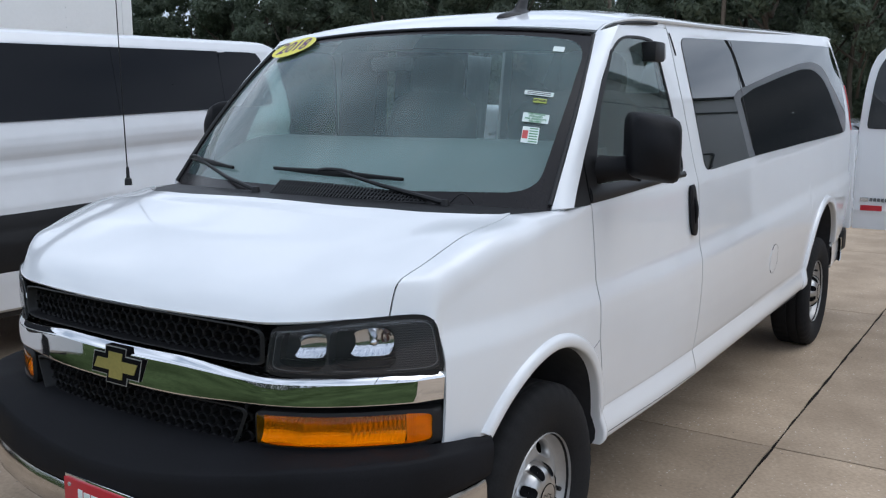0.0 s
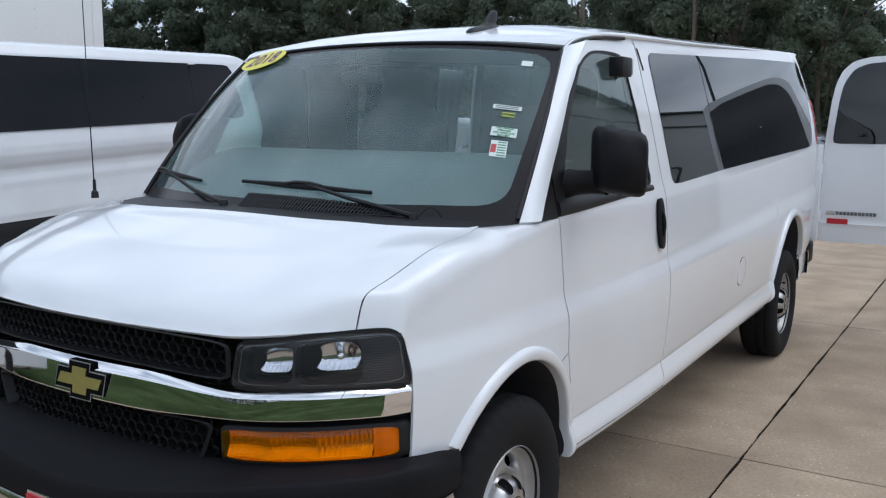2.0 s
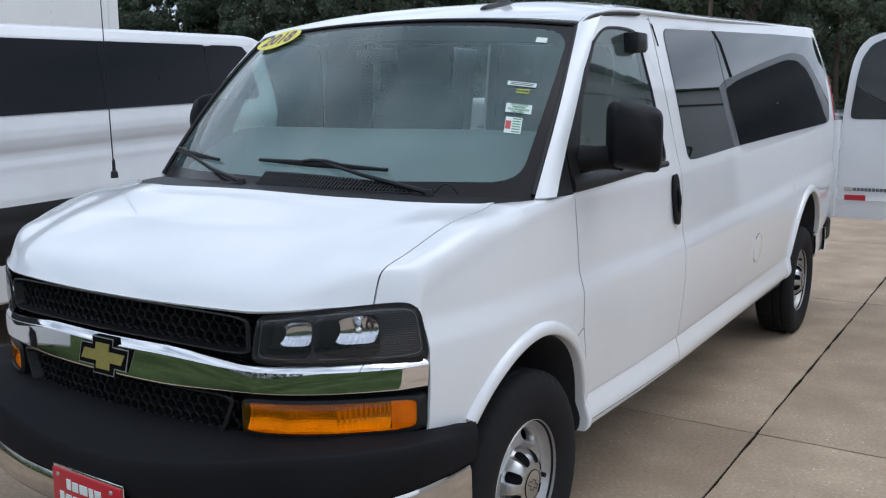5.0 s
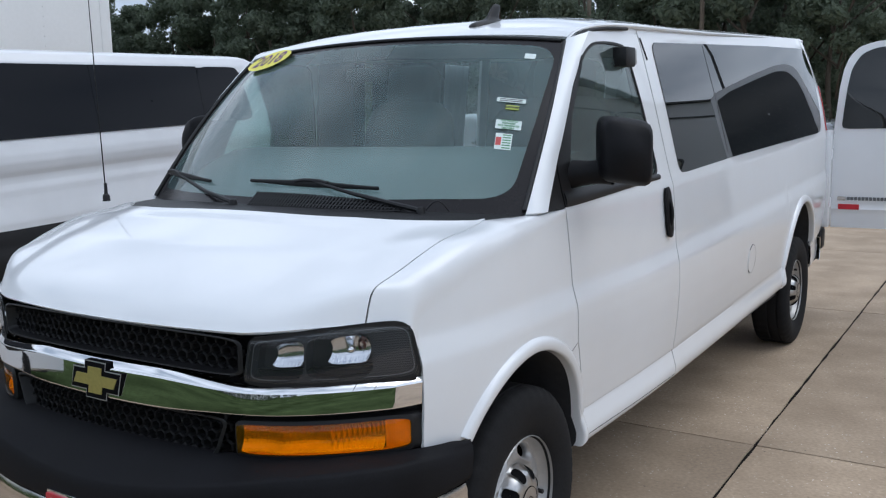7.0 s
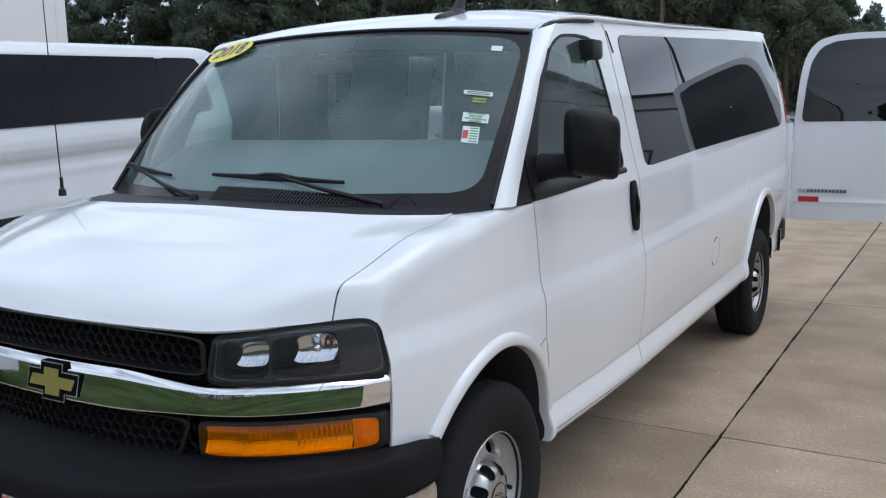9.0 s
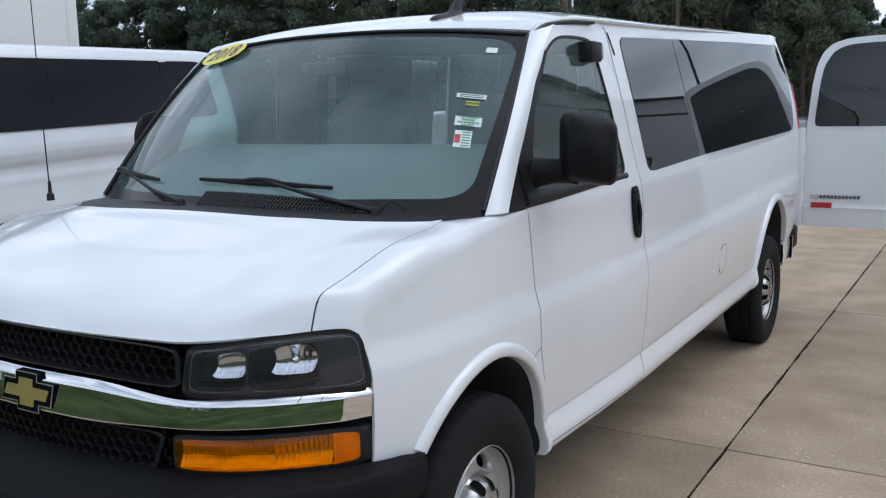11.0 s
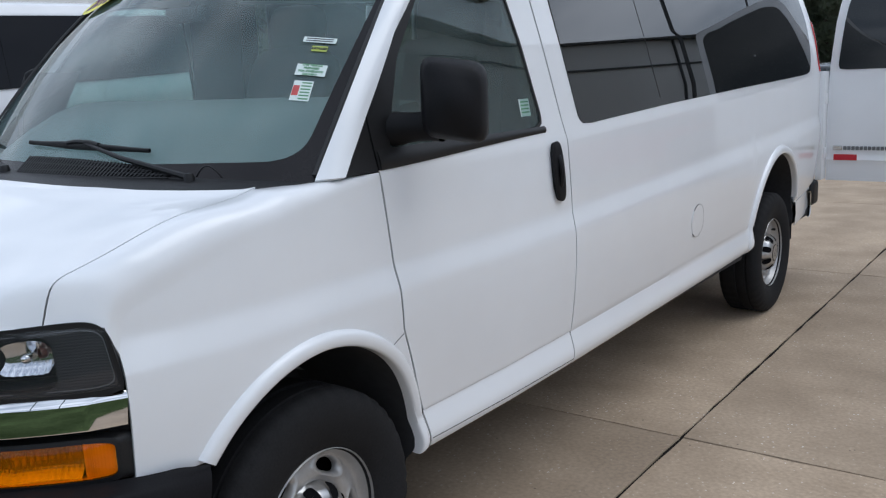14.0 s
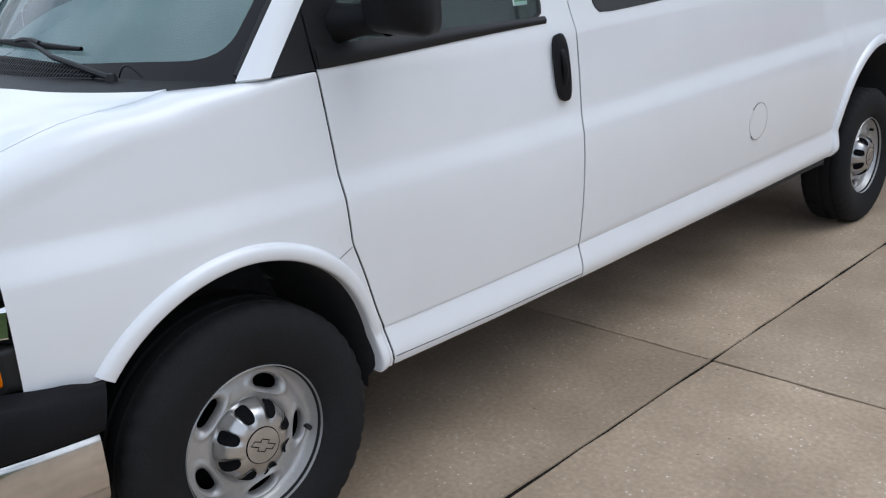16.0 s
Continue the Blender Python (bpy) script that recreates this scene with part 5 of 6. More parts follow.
    return (s * (0.955 - 0.02 * c), 5.12 - 0.28 * ease(0.9, 1.0, abs(s)) + o * (1 - 0.5 * c), z)


sh.grid(rb_fn, lin(-1, 1, 60), range(6), 0.006)
rear_bumper = sh.make("rear_bumper", CHROME_ROUGH, van, "bright rear bumper with black end pads")
for sg in (1, -1):
    sh = Shell()
    sh.grid(lambda y, k: (sg * (side_x(min(y, 5.1), 0.55) - [0.030, 0.012, 0.008, 0.012, 0.035][k]), y, [0.625, 0.615, 0.54, 0.465, 0.45][k] + 0.06 * (y - 4.8)), lin(4.50, 5.13, 14), range(5))
    sh.make("bumper_side", WHITE, rear_bumper)
    box("end_pad", (sg * 0.895 - 0.035, 5.01, 0.495), (sg * 0.895 + 0.030, 5.16, 0.672), BLACK, rear_bumper, "black rubber end pad", 0.03, 4)
    box("mud_flap", (sg * 0.86 - 0.075, 4.425, 0.36), (sg * 0.86 + 0.075, 4.440, 0.62), BLACK, van, "black mud flap", 0.005)

# ---- inside the van ----
def liner(sh, flip):
    sh.grid(lambda y, z: (side_x(y, z) - 0.035, y, rise(y, z)), lin(0.44, 5.0, 40), lin(0.98, 1.26, 6), 0.006, flip=flip)
    sh.grid(lambda y, z: (side_x(y, z) - 0.030, y, rise(y, z)), lin(1.23, 4.9, 30), lin(1.885, 1.93, 3), 0.006, flip=flip)
    sh.grid(lambda y, z: (side_x(y, z) - 0.030, y + 0.5 * max(0.0, z - 1.45), z), lin(0.30, 0.475, 5), lin(1.28, 1.60, 8), 0.006, flip=flip)
    sh.grid(lambda y, z: (side_x(y, z) - 0.030, y + 0.12 * (1.6 - z), rise(y, z)), lin(1.13, 1.42, 6), lin(1.28, 1.90, 10), 0.006, flip=flip)
    return sh


both("interior_trim", liner, TRIM, "grey interior trim")
sh = Shell()
sh.grid(lambda u, v: Vector(roof_fn(u * 0.97, 0.015 + 0.975 * v)) - Vector((0, 0, 0.045)), lin(-1, 1, 15), lin(0, 1, 20), 0.008)
sh.make("headliner", LINER, van, "grey cloth headliner")
box("cabin_floor", (-0.90, 0.46, 0.56), (0.90, 5.05, 0.60), SEAT, van, "dark cabin floor", 0.005)
# dashboard with a raised hood over the dials
sh = Shell()


def dash(x, k):
    w = abs(x) / 0.88
    y0 = Vector(ws(x / 0.9, 0.03)).y + 0.03
    sec = [(y0, 1.268), (y0 + 0.09, 1.330), (y0 + 0.20, 1.398), (y0 + 0.31, 1.452), (y0 + 0.40, 1.478), (y0 + 0.46, 1.482), (y0 + 0.49, 1.45), (y0 + 0.49, 1.10), (y0 + 0.46, 0.85), (y0 + 0.40, 0.62)]
    y, z = sec[k]
    return (x, min(y, 0.60), z - 0.03 * w ** 6)


sh.grid(dash, lin(-0.86, 0.86, 50), range(10))
dashboard = sh.make("dashboard", GREY_INT, van, "grey plastic dashboard", 50)
for x0 in (-0.62, 0.08, -0.08, 0.72):
    box("air_vent", (x0 - 0.06, 0.33, 1.19), (x0 + 0.06, 0.40, 1.25), BLACK, dashboard, "", 0.01)
sh = Shell()
sw = Matrix.Translation((0.42, 0.62, 1.16)) @ Matrix.Rotation(radians(-62), 4, 'X')
sh.grid(lambda a, b: sw @ Vector(((0.185 + 0.016 * math.cos(b)) * math.cos(a), (0.185 + 0.016 * math.cos(b)) * math.sin(a), 0.016 * math.sin(b))), [2 * math.pi * k / 40 for k in range(40)], [2 * math.pi * k / 10 for k in range(11)], close_u=True)
wheel_s = sh.make("steering_wheel", BLACK, van, "black steering wheel")
box("wheel_spokes", (-0.17, -0.03, -0.02), (0.17, 0.03, 0.01), BLACK, wheel_s, "", 0.01, turn=sw)
lathe("wheel_hub", [(0.0005, 0.02), (0.06, 0.015), (0.075, -0.03)], BLACK, wheel_s, "", 24, axis='Z', m=sw)


def seat(x, y, width, name="front_seat"):
    """A cushion, a padded back and a head rest."""
    def pad(nm, c, half, turn, parent, power=5):
        bm = bmesh.new()
        bmesh.ops.create_cube(bm, size=2)
        bmesh.ops.subdivide_edges(bm, edges=bm.edges[:], cuts=5, use_grid_fill=True)
        for v in bm.verts:
            p = v.co
            n = (abs(p.x) ** power + abs(p.y) ** power + abs(p.z) ** power) ** (1 / power)
            k = max(abs(p.x), abs(p.y), abs(p.z)) / n
            q = Vector((p.x * k * half[0], p.y * k * half[1], p.z * k * half[2]))
            v.co = Matrix.Translation(c) @ Matrix.Rotation(radians(turn), 4, 'X') @ q
        return part(nm, bm, SEAT, parent, angle=60)
    s = pad(name, (x, y, 0.86), (width, 0.27, 0.10), 4, van)
    s["label"] = "grey cloth seat with a high back"
    pad("backrest", (x, y + 0.30, 1.28), (width, 0.085, 0.40), -12, s)
    if width < 0.4:
        pad("head_rest", (x, y + 0.40, 1.74), (0.14, 0.06, 0.11), -8, s)
    box("seat_base", (x - width * 0.8, y - 0.2, 0.58), (x + width * 0.8, y + 0.2, 0.80), DARK, s, "", 0.02)


seat(0.42, 0.98, 0.25)
seat(-0.42, 0.98, 0.25)
for y in (2.0, 2.85, 3.7):
    seat(0.12 if y < 3.5 else 0.0, y, 0.66 if y < 3.5 else 0.75, "bench_seat")
mir = on_glass(0.02, 0.80, -0.05)
box("rear_view_mirror", (mir.x - 0.10, mir.y + 0.03, mir.z - 0.01), (mir.x + 0.10, mir.y + 0.055, mir.z + 0.045), DARK, van, "black rear view mirror", 0.012)
sh = Shell()
sh.grid(lambda u, v: on_glass(u, v, -0.006), lin(-0.36, 0.16, 12), lin(0.865, 0.968, 5), 0.003)
sh.make("sensor_cover", HOLE, van, "dark sensor cover behind the glass")
# pale ribbed door edge standing in the open kerb-side doorway
sh = Shell()
sh.grid(lambda y, z: (-0.975 + 0.14 * (z - 1.3) + 0.012 * math.sin(2 * math.pi * (y - 2.42) / 0.09), y + 0.05 * (1.7 - z), z), lin(2.42, 2.70, 44), lin(1.28, 1.92, 8), 0.02)
sh.make("door_edge_trim", PALE_TRIM, van, "pale grey ribbed trim of the open side door", 60)
# black device clipped inside the top of the driver's window
dev = Vector(side(0.985, 1.808))
device = box("clip_on_device", (dev.x - 0.01, dev.y - 0.055, dev.z - 0.04), (dev.x + 0.05, dev.y + 0.045, dev.z + 0.035), BLACK, van, "black clip-on box on the window top", 0.006)
box("clip", (dev.x - 0.02, dev.y + 0.04, dev.z - 0.03), (dev.x + 0.035, dev.y + 0.10, dev.z + 0.035), STEEL, device, "", 0.006)


# stickers on the glass
def sticker_frame(u, v):
    c = on_glass(u, v, 0.003)
    ex = (on_glass(u + 0.03, v, 0.003) - c).normalized()
    ey = (on_glass(u, v + 0.03, 0.003) - c)
    ey = (ey - ex * ey.dot(ex)).normalized()
    m = Matrix((ex, ey, ex.cross(ey))).transposed().to_4x4()
    m.translation = c
    return m


def card(name, m, w, h, mat, label, cat_parent=None, lift=0.0):
    bm = bmesh.new()
    bmesh.ops.create_cube(bm, size=1)
    for q in bm.verts:
        q.co = m @ Vector((q.co.x * w, q.co.y * h, q.co.z * 0.0006 + lift))
    return part(name, bm, mat, cat_parent or windshield, label, smooth=False)
# ---- stickers on the windshield ----
def label_lines(m, rows, size, mat, owner):
    for k, text in enumerate(rows):
        y = (len(rows) - 1) / 2 - k
        writing("sticker_text", text, size, m @ Matrix.Translation((0, y * size * 1.12, 0.0008)), mat, owner, bold=0.0004)


m = sticker_frame(0.868, 0.462)
c1 = card("delivery_sticker", m, 0.088, 0.040, PAPER, "white printed delivery sticker")
label_lines(m, ["THIS VEHICLE", "PREPARED", "FOR IMMEDIATE", "DELIVERY"], 0.0098, GREEN_INK, c1)
m = sticker_frame(0.862, 0.560)
c2 = card("detailed_sticker", m, 0.046, 0.020, LIME, "small lime sticker")
label_lines(m, ["DETAILED"], 0.010, BLACK_INK, c2)
m = sticker_frame(0.850, 0.600)
c3 = card("strip_sticker", m, 0.100, 0.020, PAPER, "narrow white sticker strip")
for k in (-1, 1):
    card("print_bar", m @ Matrix.Translation((0.0, 0.004 * k, 0)), 0.080, 0.0032, BLACK_INK, "", c3, 0.0008)
m = sticker_frame(0.868, 0.370)
c4 = card("inspection_sticker", m, 0.056, 0.068, PAPER, "white inspection sticker with red and green print")
for k in range(6):
    z = 0.027 - 0.0108 * k
    card("print_bar", m @ Matrix.Translation((0.010, z, 0)), 0.028, 0.0045, GREEN_INK, "", c4, 0.0008)
card("print_block", m @ Matrix.Translation((-0.017, 0.0, 0)), 0.018, 0.034, RED_INK, "", c4, 0.0008)
m = sticker_frame(0.868, 0.880)
card("corner_sticker", m, 0.040, 0.028, PAPER, "small pale corner sticker")
m = sticker_frame(-0.732, 0.945) @ Matrix.Rotation(radians(1), 4, 'Z')
bm = bmesh.new()
vs = [bm.verts.new(m @ Vector((0.158 * math.cos(a), 0.066 * math.sin(a), 0.008))) for a in [2 * math.pi * k / 40 for k in range(40)]]
bm.faces.new(vs)
yr = part("year_sticker", bm, YELLOW, windshield, "yellow oval year sticker", smooth=False)
writing("year_text", "2018", 0.110, m @ Matrix.Translation((0, 0.002, 0.0088)), PURPLE_INK, yr, bold=0.0012)
dm = Matrix.Translation(Vector(side(1.10, 1.40)) + Vector((-0.003, 0, 0))) @ Matrix.Rotation(radians(90), 4, 'Z') @ Matrix.Rotation(radians(80), 4, 'X')
wc = card("window_label", dm, 0.065, 0.060, PAPER, "small printed label on the door glass", doors[0])
for k in range(4):
    card("print_bar", dm @ Matrix.Translation((0, 0.02 - 0.012 * k, 0)), 0.05, 0.005, GREEN_INK, "", wc, 0.0008)


# ---- ground ----
CONCRETE = bpy.data.materials.new("broom_finished_concrete")
CONCRETE.use_nodes = True
n, l = CONCRETE.node_tree.nodes, CONCRETE.node_tree.links
b = n["Principled BSDF"]
co = n.new("ShaderNodeNewGeometry")
nz = []
for sc_, det in ((260.0, 3), (55.0, 5), (2.2, 5), (0.45, 3)):
    t = n.new("ShaderNodeTexNoise")
    t.inputs["Scale"].default_value, t.inputs["Detail"].default_value = sc_, det
    l.new(co.outputs["Position"], t.inputs["Vector"])
    nz.append(t)
info = n.new("ShaderNodeObjectInfo")
r1 = n.new("ShaderNodeValToRGB")
r1.color_ramp.elements[0].position, r1.color_ramp.elements[0].color = 0.33, (0.318, 0.236, 0.163, 1)
r1.color_ramp.elements[1].position, r1.color_ramp.elements[1].color = 0.68, (0.444, 0.336, 0.238, 1)
l.new(nz[2].outputs["Fac"], r1.inputs["Fac"])
vor = n.new("ShaderNodeTexVoronoi")
vor.inputs["Scale"].default_value = 34.0
l.new(co.outputs["Position"], vor.inputs["Vector"])
pit = n.new("ShaderNodeMapRange")
pit.inputs["From Min"].default_value, pit.inputs["From Max"].default_value = 0.10, 0.19
pit.inputs["To Min"].default_value, pit.inputs["To Max"].default_value = 0.35, 0.0
l.new(vor.outputs["Distance"], pit.inputs["Value"])
gate = n.new("ShaderNodeMapRange")
gate.inputs["From Min"].default_value, gate.inputs["From Max"].default_value = 0.47, 0.53
l.new(nz[1].outputs["Fac"], gate.inputs["Value"])
pg = n.new("ShaderNodeMath")
pg.operation = 'MULTIPLY'
l.new(pit.outputs["Result"], pg.inputs[0])
l.new(gate.outputs["Result"], pg.inputs[1])
m1 = n.new("ShaderNodeMixRGB")
m1.inputs["Color2"].default_value = (0.66, 0.61, 0.53, 1)
l.new(pg.outputs[0], m1.inputs["Fac"])
l.new(r1.outputs["Color"], m1.inputs["Color1"])
chip = n.new("ShaderNodeTexVoronoi")
chip.inputs["Scale"].default_value = 62.0
l.new(co.outputs["Position"], chip.inputs["Vector"])
chip_in = n.new("ShaderNodeMapRange")
chip_in.inputs["From Min"].default_value, chip_in.inputs["From Max"].default_value = 0.16, 0.30
chip_in.inputs["To Min"].default_value, chip_in.inputs["To Max"].default_value = 0.85, 0.0
l.new(chip.outputs["Distance"], chip_in.inputs["Value"])
chip_sep = n.new("ShaderNodeSeparateColor")
l.new(chip.outputs["Color"], chip_sep.inputs["Color"])
chip_pick = n.new("ShaderNodeMapRange")
chip_pick.inputs["From Min"].default_value, chip_pick.inputs["From Max"].default_value = 0.90, 0.93
l.new(chip_sep.outputs["Red"], chip_pick.inputs["Value"])
chip_patch = n.new("ShaderNodeMapRange")
chip_patch.inputs["From Min"].default_value, chip_patch.inputs["From Max"].default_value = 0.44, 0.58
l.new(nz[2].outputs["Fac"], chip_patch.inputs["Value"])
chip_a = n.new("ShaderNodeMath")
chip_a.operation = 'MULTIPLY'
l.new(chip_in.outputs["Result"], chip_a.inputs[0])
l.new(chip_pick.outputs["Result"], chip_a.inputs[1])
chip_b = n.new("ShaderNodeMath")
chip_b.operation = 'MULTIPLY'
l.new(chip_a.outputs[0], chip_b.inputs[0])
l.new(chip_patch.outputs["Result"], chip_b.inputs[1])
m0 = n.new("ShaderNodeMixRGB")
m0.inputs["Color2"].default_value = (0.78, 0.74, 0.68, 1)
l.new(chip_b.outputs[0], m0.inputs["Fac"])
l.new(m1.outputs["Color"], m0.inputs["Color1"])
m2 = n.new("ShaderNodeMixRGB")
m2.blend_type = 'MULTIPLY'
m2.inputs["Fac"].default_value = 1.0
val = n.new("ShaderNodeMapRange")
val.inputs["To Min"].default_value, val.inputs["To Max"].default_value = 0.86, 1.14
val.inputs["From Min"].default_value, val.inputs["From Max"].default_value = 0.3, 0.7
l.new(nz[1].outputs["Fac"], val.inputs["Value"])
slab_v = n.new("ShaderNodeMapRange")
slab_v.inputs["To Min"].default_value, slab_v.inputs["To Max"].default_value = 0.92, 1.08
l.new(info.outputs["Random"], slab_v.inputs["Value"])
vm = n.new("ShaderNodeMath")
vm.operation = 'MULTIPLY'
l.new(val.outputs["Result"], vm.inputs[0])
l.new(slab_v.outputs["Result"], vm.inputs[1])
l.new(m0.outputs["Color"], m2.inputs["Color1"])
wide = n.new("ShaderNodeMapRange")
wide.inputs["To Min"].default_value, wide.inputs["To Max"].default_value = 0.90, 1.10
wide.inputs["From Min"].default_value, wide.inputs["From Max"].default_value = 0.35, 0.65
l.new(nz[3].outputs["Fac"], wide.inputs["Value"])
vw = n.new("ShaderNodeMath")
vw.operation = 'MULTIPLY'
l.new(vm.outputs[0], vw.inputs[0])
l.new(wide.outputs["Result"], vw.inputs[1])
l.new(vw.outputs[0], m2.inputs["Color2"])
m3 = n.new("ShaderNodeMixRGB")
m3.inputs["Color2"].default_value = (0.07, 0.055, 0.045, 1)
vor2 = n.new("ShaderNodeTexVoronoi")
vor2.inputs["Scale"].default_value = 9.0
l.new(co.outputs["Position"], vor2.inputs["Vector"])
dot = n.new("ShaderNodeMapRange")
dot.inputs["From Min"].default_value, dot.inputs["From Max"].default_value = 0.025, 0.055
dot.inputs["To Min"].default_value, dot.inputs["To Max"].default_value = 0.8, 0.0
l.new(vor2.outputs["Distance"], dot.inputs["Value"])
l.new(dot.outputs["Result"], m3.inputs["Fac"])
l.new(m2.outputs["Color"], m3.inputs["Color1"])
l.new(m3.outputs["Color"], b.inputs["Base Color"])
b.inputs["Roughness"].default_value = 0.86
bp = n.new("ShaderNodeBump")
bp.inputs["Strength"].default_value, bp.inputs["Distance"].default_value = 0.25, 0.0015
l.new(nz[0].outputs["Fac"], bp.inputs["Height"])
l.new(bp.outputs["Normal"], b.inputs["Normal"])

SOIL = material("dark_joint_sealant", (0.012, 0.010, 0.009), 0.95, spec=0.1, grain=0.3, scale=60)
GRASS = material("mown_grass", (0.047, 0.066, 0.027), 0.9, grain=0.4, scale=14, stain=0.55, stain_scale=0.35, spec=0.0)

JX, JY, PX_, PY_ = 1.213, 1.815, 3.45, 3.32
bm = bmesh.new()
for x0, x1, y0, y1 in ((-600, 600, -600, 900),):
    vs = [bm.verts.new(p) for p in ((x0, y0, -0.03), (x1, y0, -0.03), (x1, y1, -0.03), (x0, y1, -0.03))]
    bm.faces.new(vs)
ground = part("ground", bm, GRASS, None, "", smooth=False)
tagged(ground, "mown grass round the concrete lot", "ground", kind="structure")
bm = bmesh.new()
x0, x1, y0, y1 = JX - 8 * PX_, JX + 6 * PX_, JY - PY_ - 0.45, JY + 9 * PY_
bmesh.ops.create_cube(bm, size=1)
for v in bm.verts:
    v.co = Vector(((x0 + x1) / 2 + v.co.x * (x1 - x0), (y0 + y1) / 2 + v.co.y * (y1 - y0), -0.05 + v.co.z * 0.086))
lot = part("pavement", bm, SOIL, None, "", smooth=False)
tagged(lot, "beige concrete parking lot with dark joints", "pavement", kind="structure")


def slab_mesh(w, d):
    bm = bmesh.new()
    nx = 24
    g = 0.0056
    rnd = random.Random(5)
    outline = []
    for k in range(4):
        for i in range(nx):
            t = i / nx
            a = [(-1, -1), (1, -1), (1, 1), (-1, 1)][k]
            c = [(1, -1), (1, 1), (-1, 1), (-1, -1)][k]
            x, y = a[0] + (c[0] - a[0]) * t, a[1] + (c[1] - a[1]) * t
            j = rnd.uniform(-0.0035, 0.0035)
            outline.append((x * (w / 2 - 1.3 * g - (j if abs(x) == 1 else 0)), y * (d / 2 - 0.85 * g - (j if abs(y) == 1 else 0))))
    top = [bm.verts.new((x * 0.9994, y * 0.9994, 0.0)) for x, y in outline]
    mid = [bm.verts.new((x, y, -0.005)) for x, y in outline]
    low = [bm.verts.new((x, y, -0.03)) for x, y in outline]
    bm.faces.new(top)
    for a, c in ((top, mid), (mid, low)):
        for i in range(len(outline)):
            j = (i + 1) % len(outline)
            bm.faces.new((a[i], c[i], c[j], a[j]))
    bmesh.ops.recalc_face_normals(bm, faces=bm.faces[:])
    me = bpy.data.meshes.new("slab")
    bm.to_mesh(me)
    bm.free()
    me.materials.append(CONCRETE)
    return me


slab_me, edge_me = slab_mesh(PX_, PY_), slab_mesh(PX_, 0.9)
for i in range(-8, 6):
    for j in range(-2, 9):
        s = new("slab", edge_me if j == -2 else slab_me)
        s.location = (JX + (i + 0.5) * PX_, JY + (j + 0.5) * PY_ if j > -2 else JY - PY_ - 0.45, 0.0)
        s.parent = lot

# ---- the other white van ----
def other_van(x_side, y_rear, label, turn=0.0, lift=0.0):
    """A long white panel-sided passenger van whose flank is at x = 0, its rear at y = 0, nose towards -y."""
    v = empty("white_van", label, "van")
    L, W = 5.9, 2.0
    prof = [(0.32, 0.06), (0.36, 0.0), (0.55, -0.02), (0.80, -0.028), (0.84, -0.012), (1.00, -0.006), (1.10, 0.018), (1.16, 0.030), (1.20, 0.033), (1.245, 0.044), (1.285, 0.046), (1.32, 0.034), (1.37, 0.026), (1.42, 0.032), (1.52, 0.055), (2.0, 0.140), (2.045, 0.165), (2.085, 0.21), (2.11, 0.29), (2.125, 0.45)]
    zs, xs = [p[0] for p in prof], [p[1] for p in prof]

    def warp(y, z):
        """The belt lines climb a little towards the rear."""
        return z + (y + 2.3) * float(np.interp(z, [0.3, 0.95, 1.30, 1.5, 2.0, 2.12], [0.0, 0.050, 0.060, 0.050, 0.022, 0.020]) * 1.0) * ease(-3.5, -2.3, y)

    def sx(z, y):
        t = 0.0
        if y > -0.3:
            t += 0.09 * ((y + 0.3) / 0.3) ** 3
        if y < -4.2:
            t += 0.22 * ((-4.2 - y) / 1.7) ** 2.2
        return float(np.interp(z, zs, xs)) + t
    zz = [z for z in sorted(set(lin(0.36, 2.045, 70) + zs)) if z <= 2.046]
    sh = Shell()
    ys = lin(-L, -0.55, 50) + lin(-0.5, -0.2, 10) + lin(-0.18, 0, 13)

    def top_cut(y, z):
        if y < -4.0:
            lim = float(np.interp(y, [-5.9, -5.1, -4.0], [1.05, 1.22, 2.09]))
            return min(z, lim)
        return z
    sh.grid(lambda y, z: (-sx(z, y), y + (-0.06 * ease(1.5, 2.06, z) if y > -0.6 else 0) * ease(-0.6, 0, y), top_cut(y, warp(y, z))), ys, zz)
    sh.grid(lambda y, z: (-W + sx(z, y), y + (-0.06 * ease(1.5, 2.06, z) if y > -0.6 else 0) * ease(-0.6, 0, y), top_cut(y, warp(y, z))), ys, zz)
    sh.grid(lambda u, z: (-sx(z, 0) - (W - 2 * sx(z, 0)) * u, -0.06 * ease(1.5, 2.06, z) + 0.03 * math.sin(math.pi * u), warp(0, z)), lin(0, 1, 12), zz)
    crown_u = [0, 0.006, 0.015, 0.03, 0.05, 0.08, 0.13, 0.2, 0.3, 0.4]
    crown_u += [0.5] + [1 - u for u in crown_u[::-1]]
    sh.grid(lambda y, u: (-sx(2.045, y) - (W - 2 * sx(2.045, y)) * u, y - 0.06 * ease(-0.6, 0, y) - 0.05 * math.sin(math.pi * u) ** 0.35 * ease(-0.25, 0, y), top_cut(y, warp(y, 2.045 + 0.082 * math.sin(math.pi * u) ** 0.42 * (1 - ease(-0.16, 0.02, y))))), ys, crown_u)
    sh.grid(lambda u, z: (-sx(z, -L) - (W - 2 * sx(z, -L)) * u, -L - 0.12 * math.sin(math.pi * u), min(z, 1.05)), lin(0, 1, 12), lin(0.36, 1.05, 6))
    body = sh.make("body", WHITE_B, v, "", 30)
    cz = 1.72
    sh = Shell()
    sh.grid(lambda y, z: (-sx(z, y) + 0.002, y, warp(y, z)), lin(-4.5, -0.40, 40), lin(1.52, 1.985, 8))
    sh.make("window_band", GLASS_VAN, v, "black band behind the side glass")
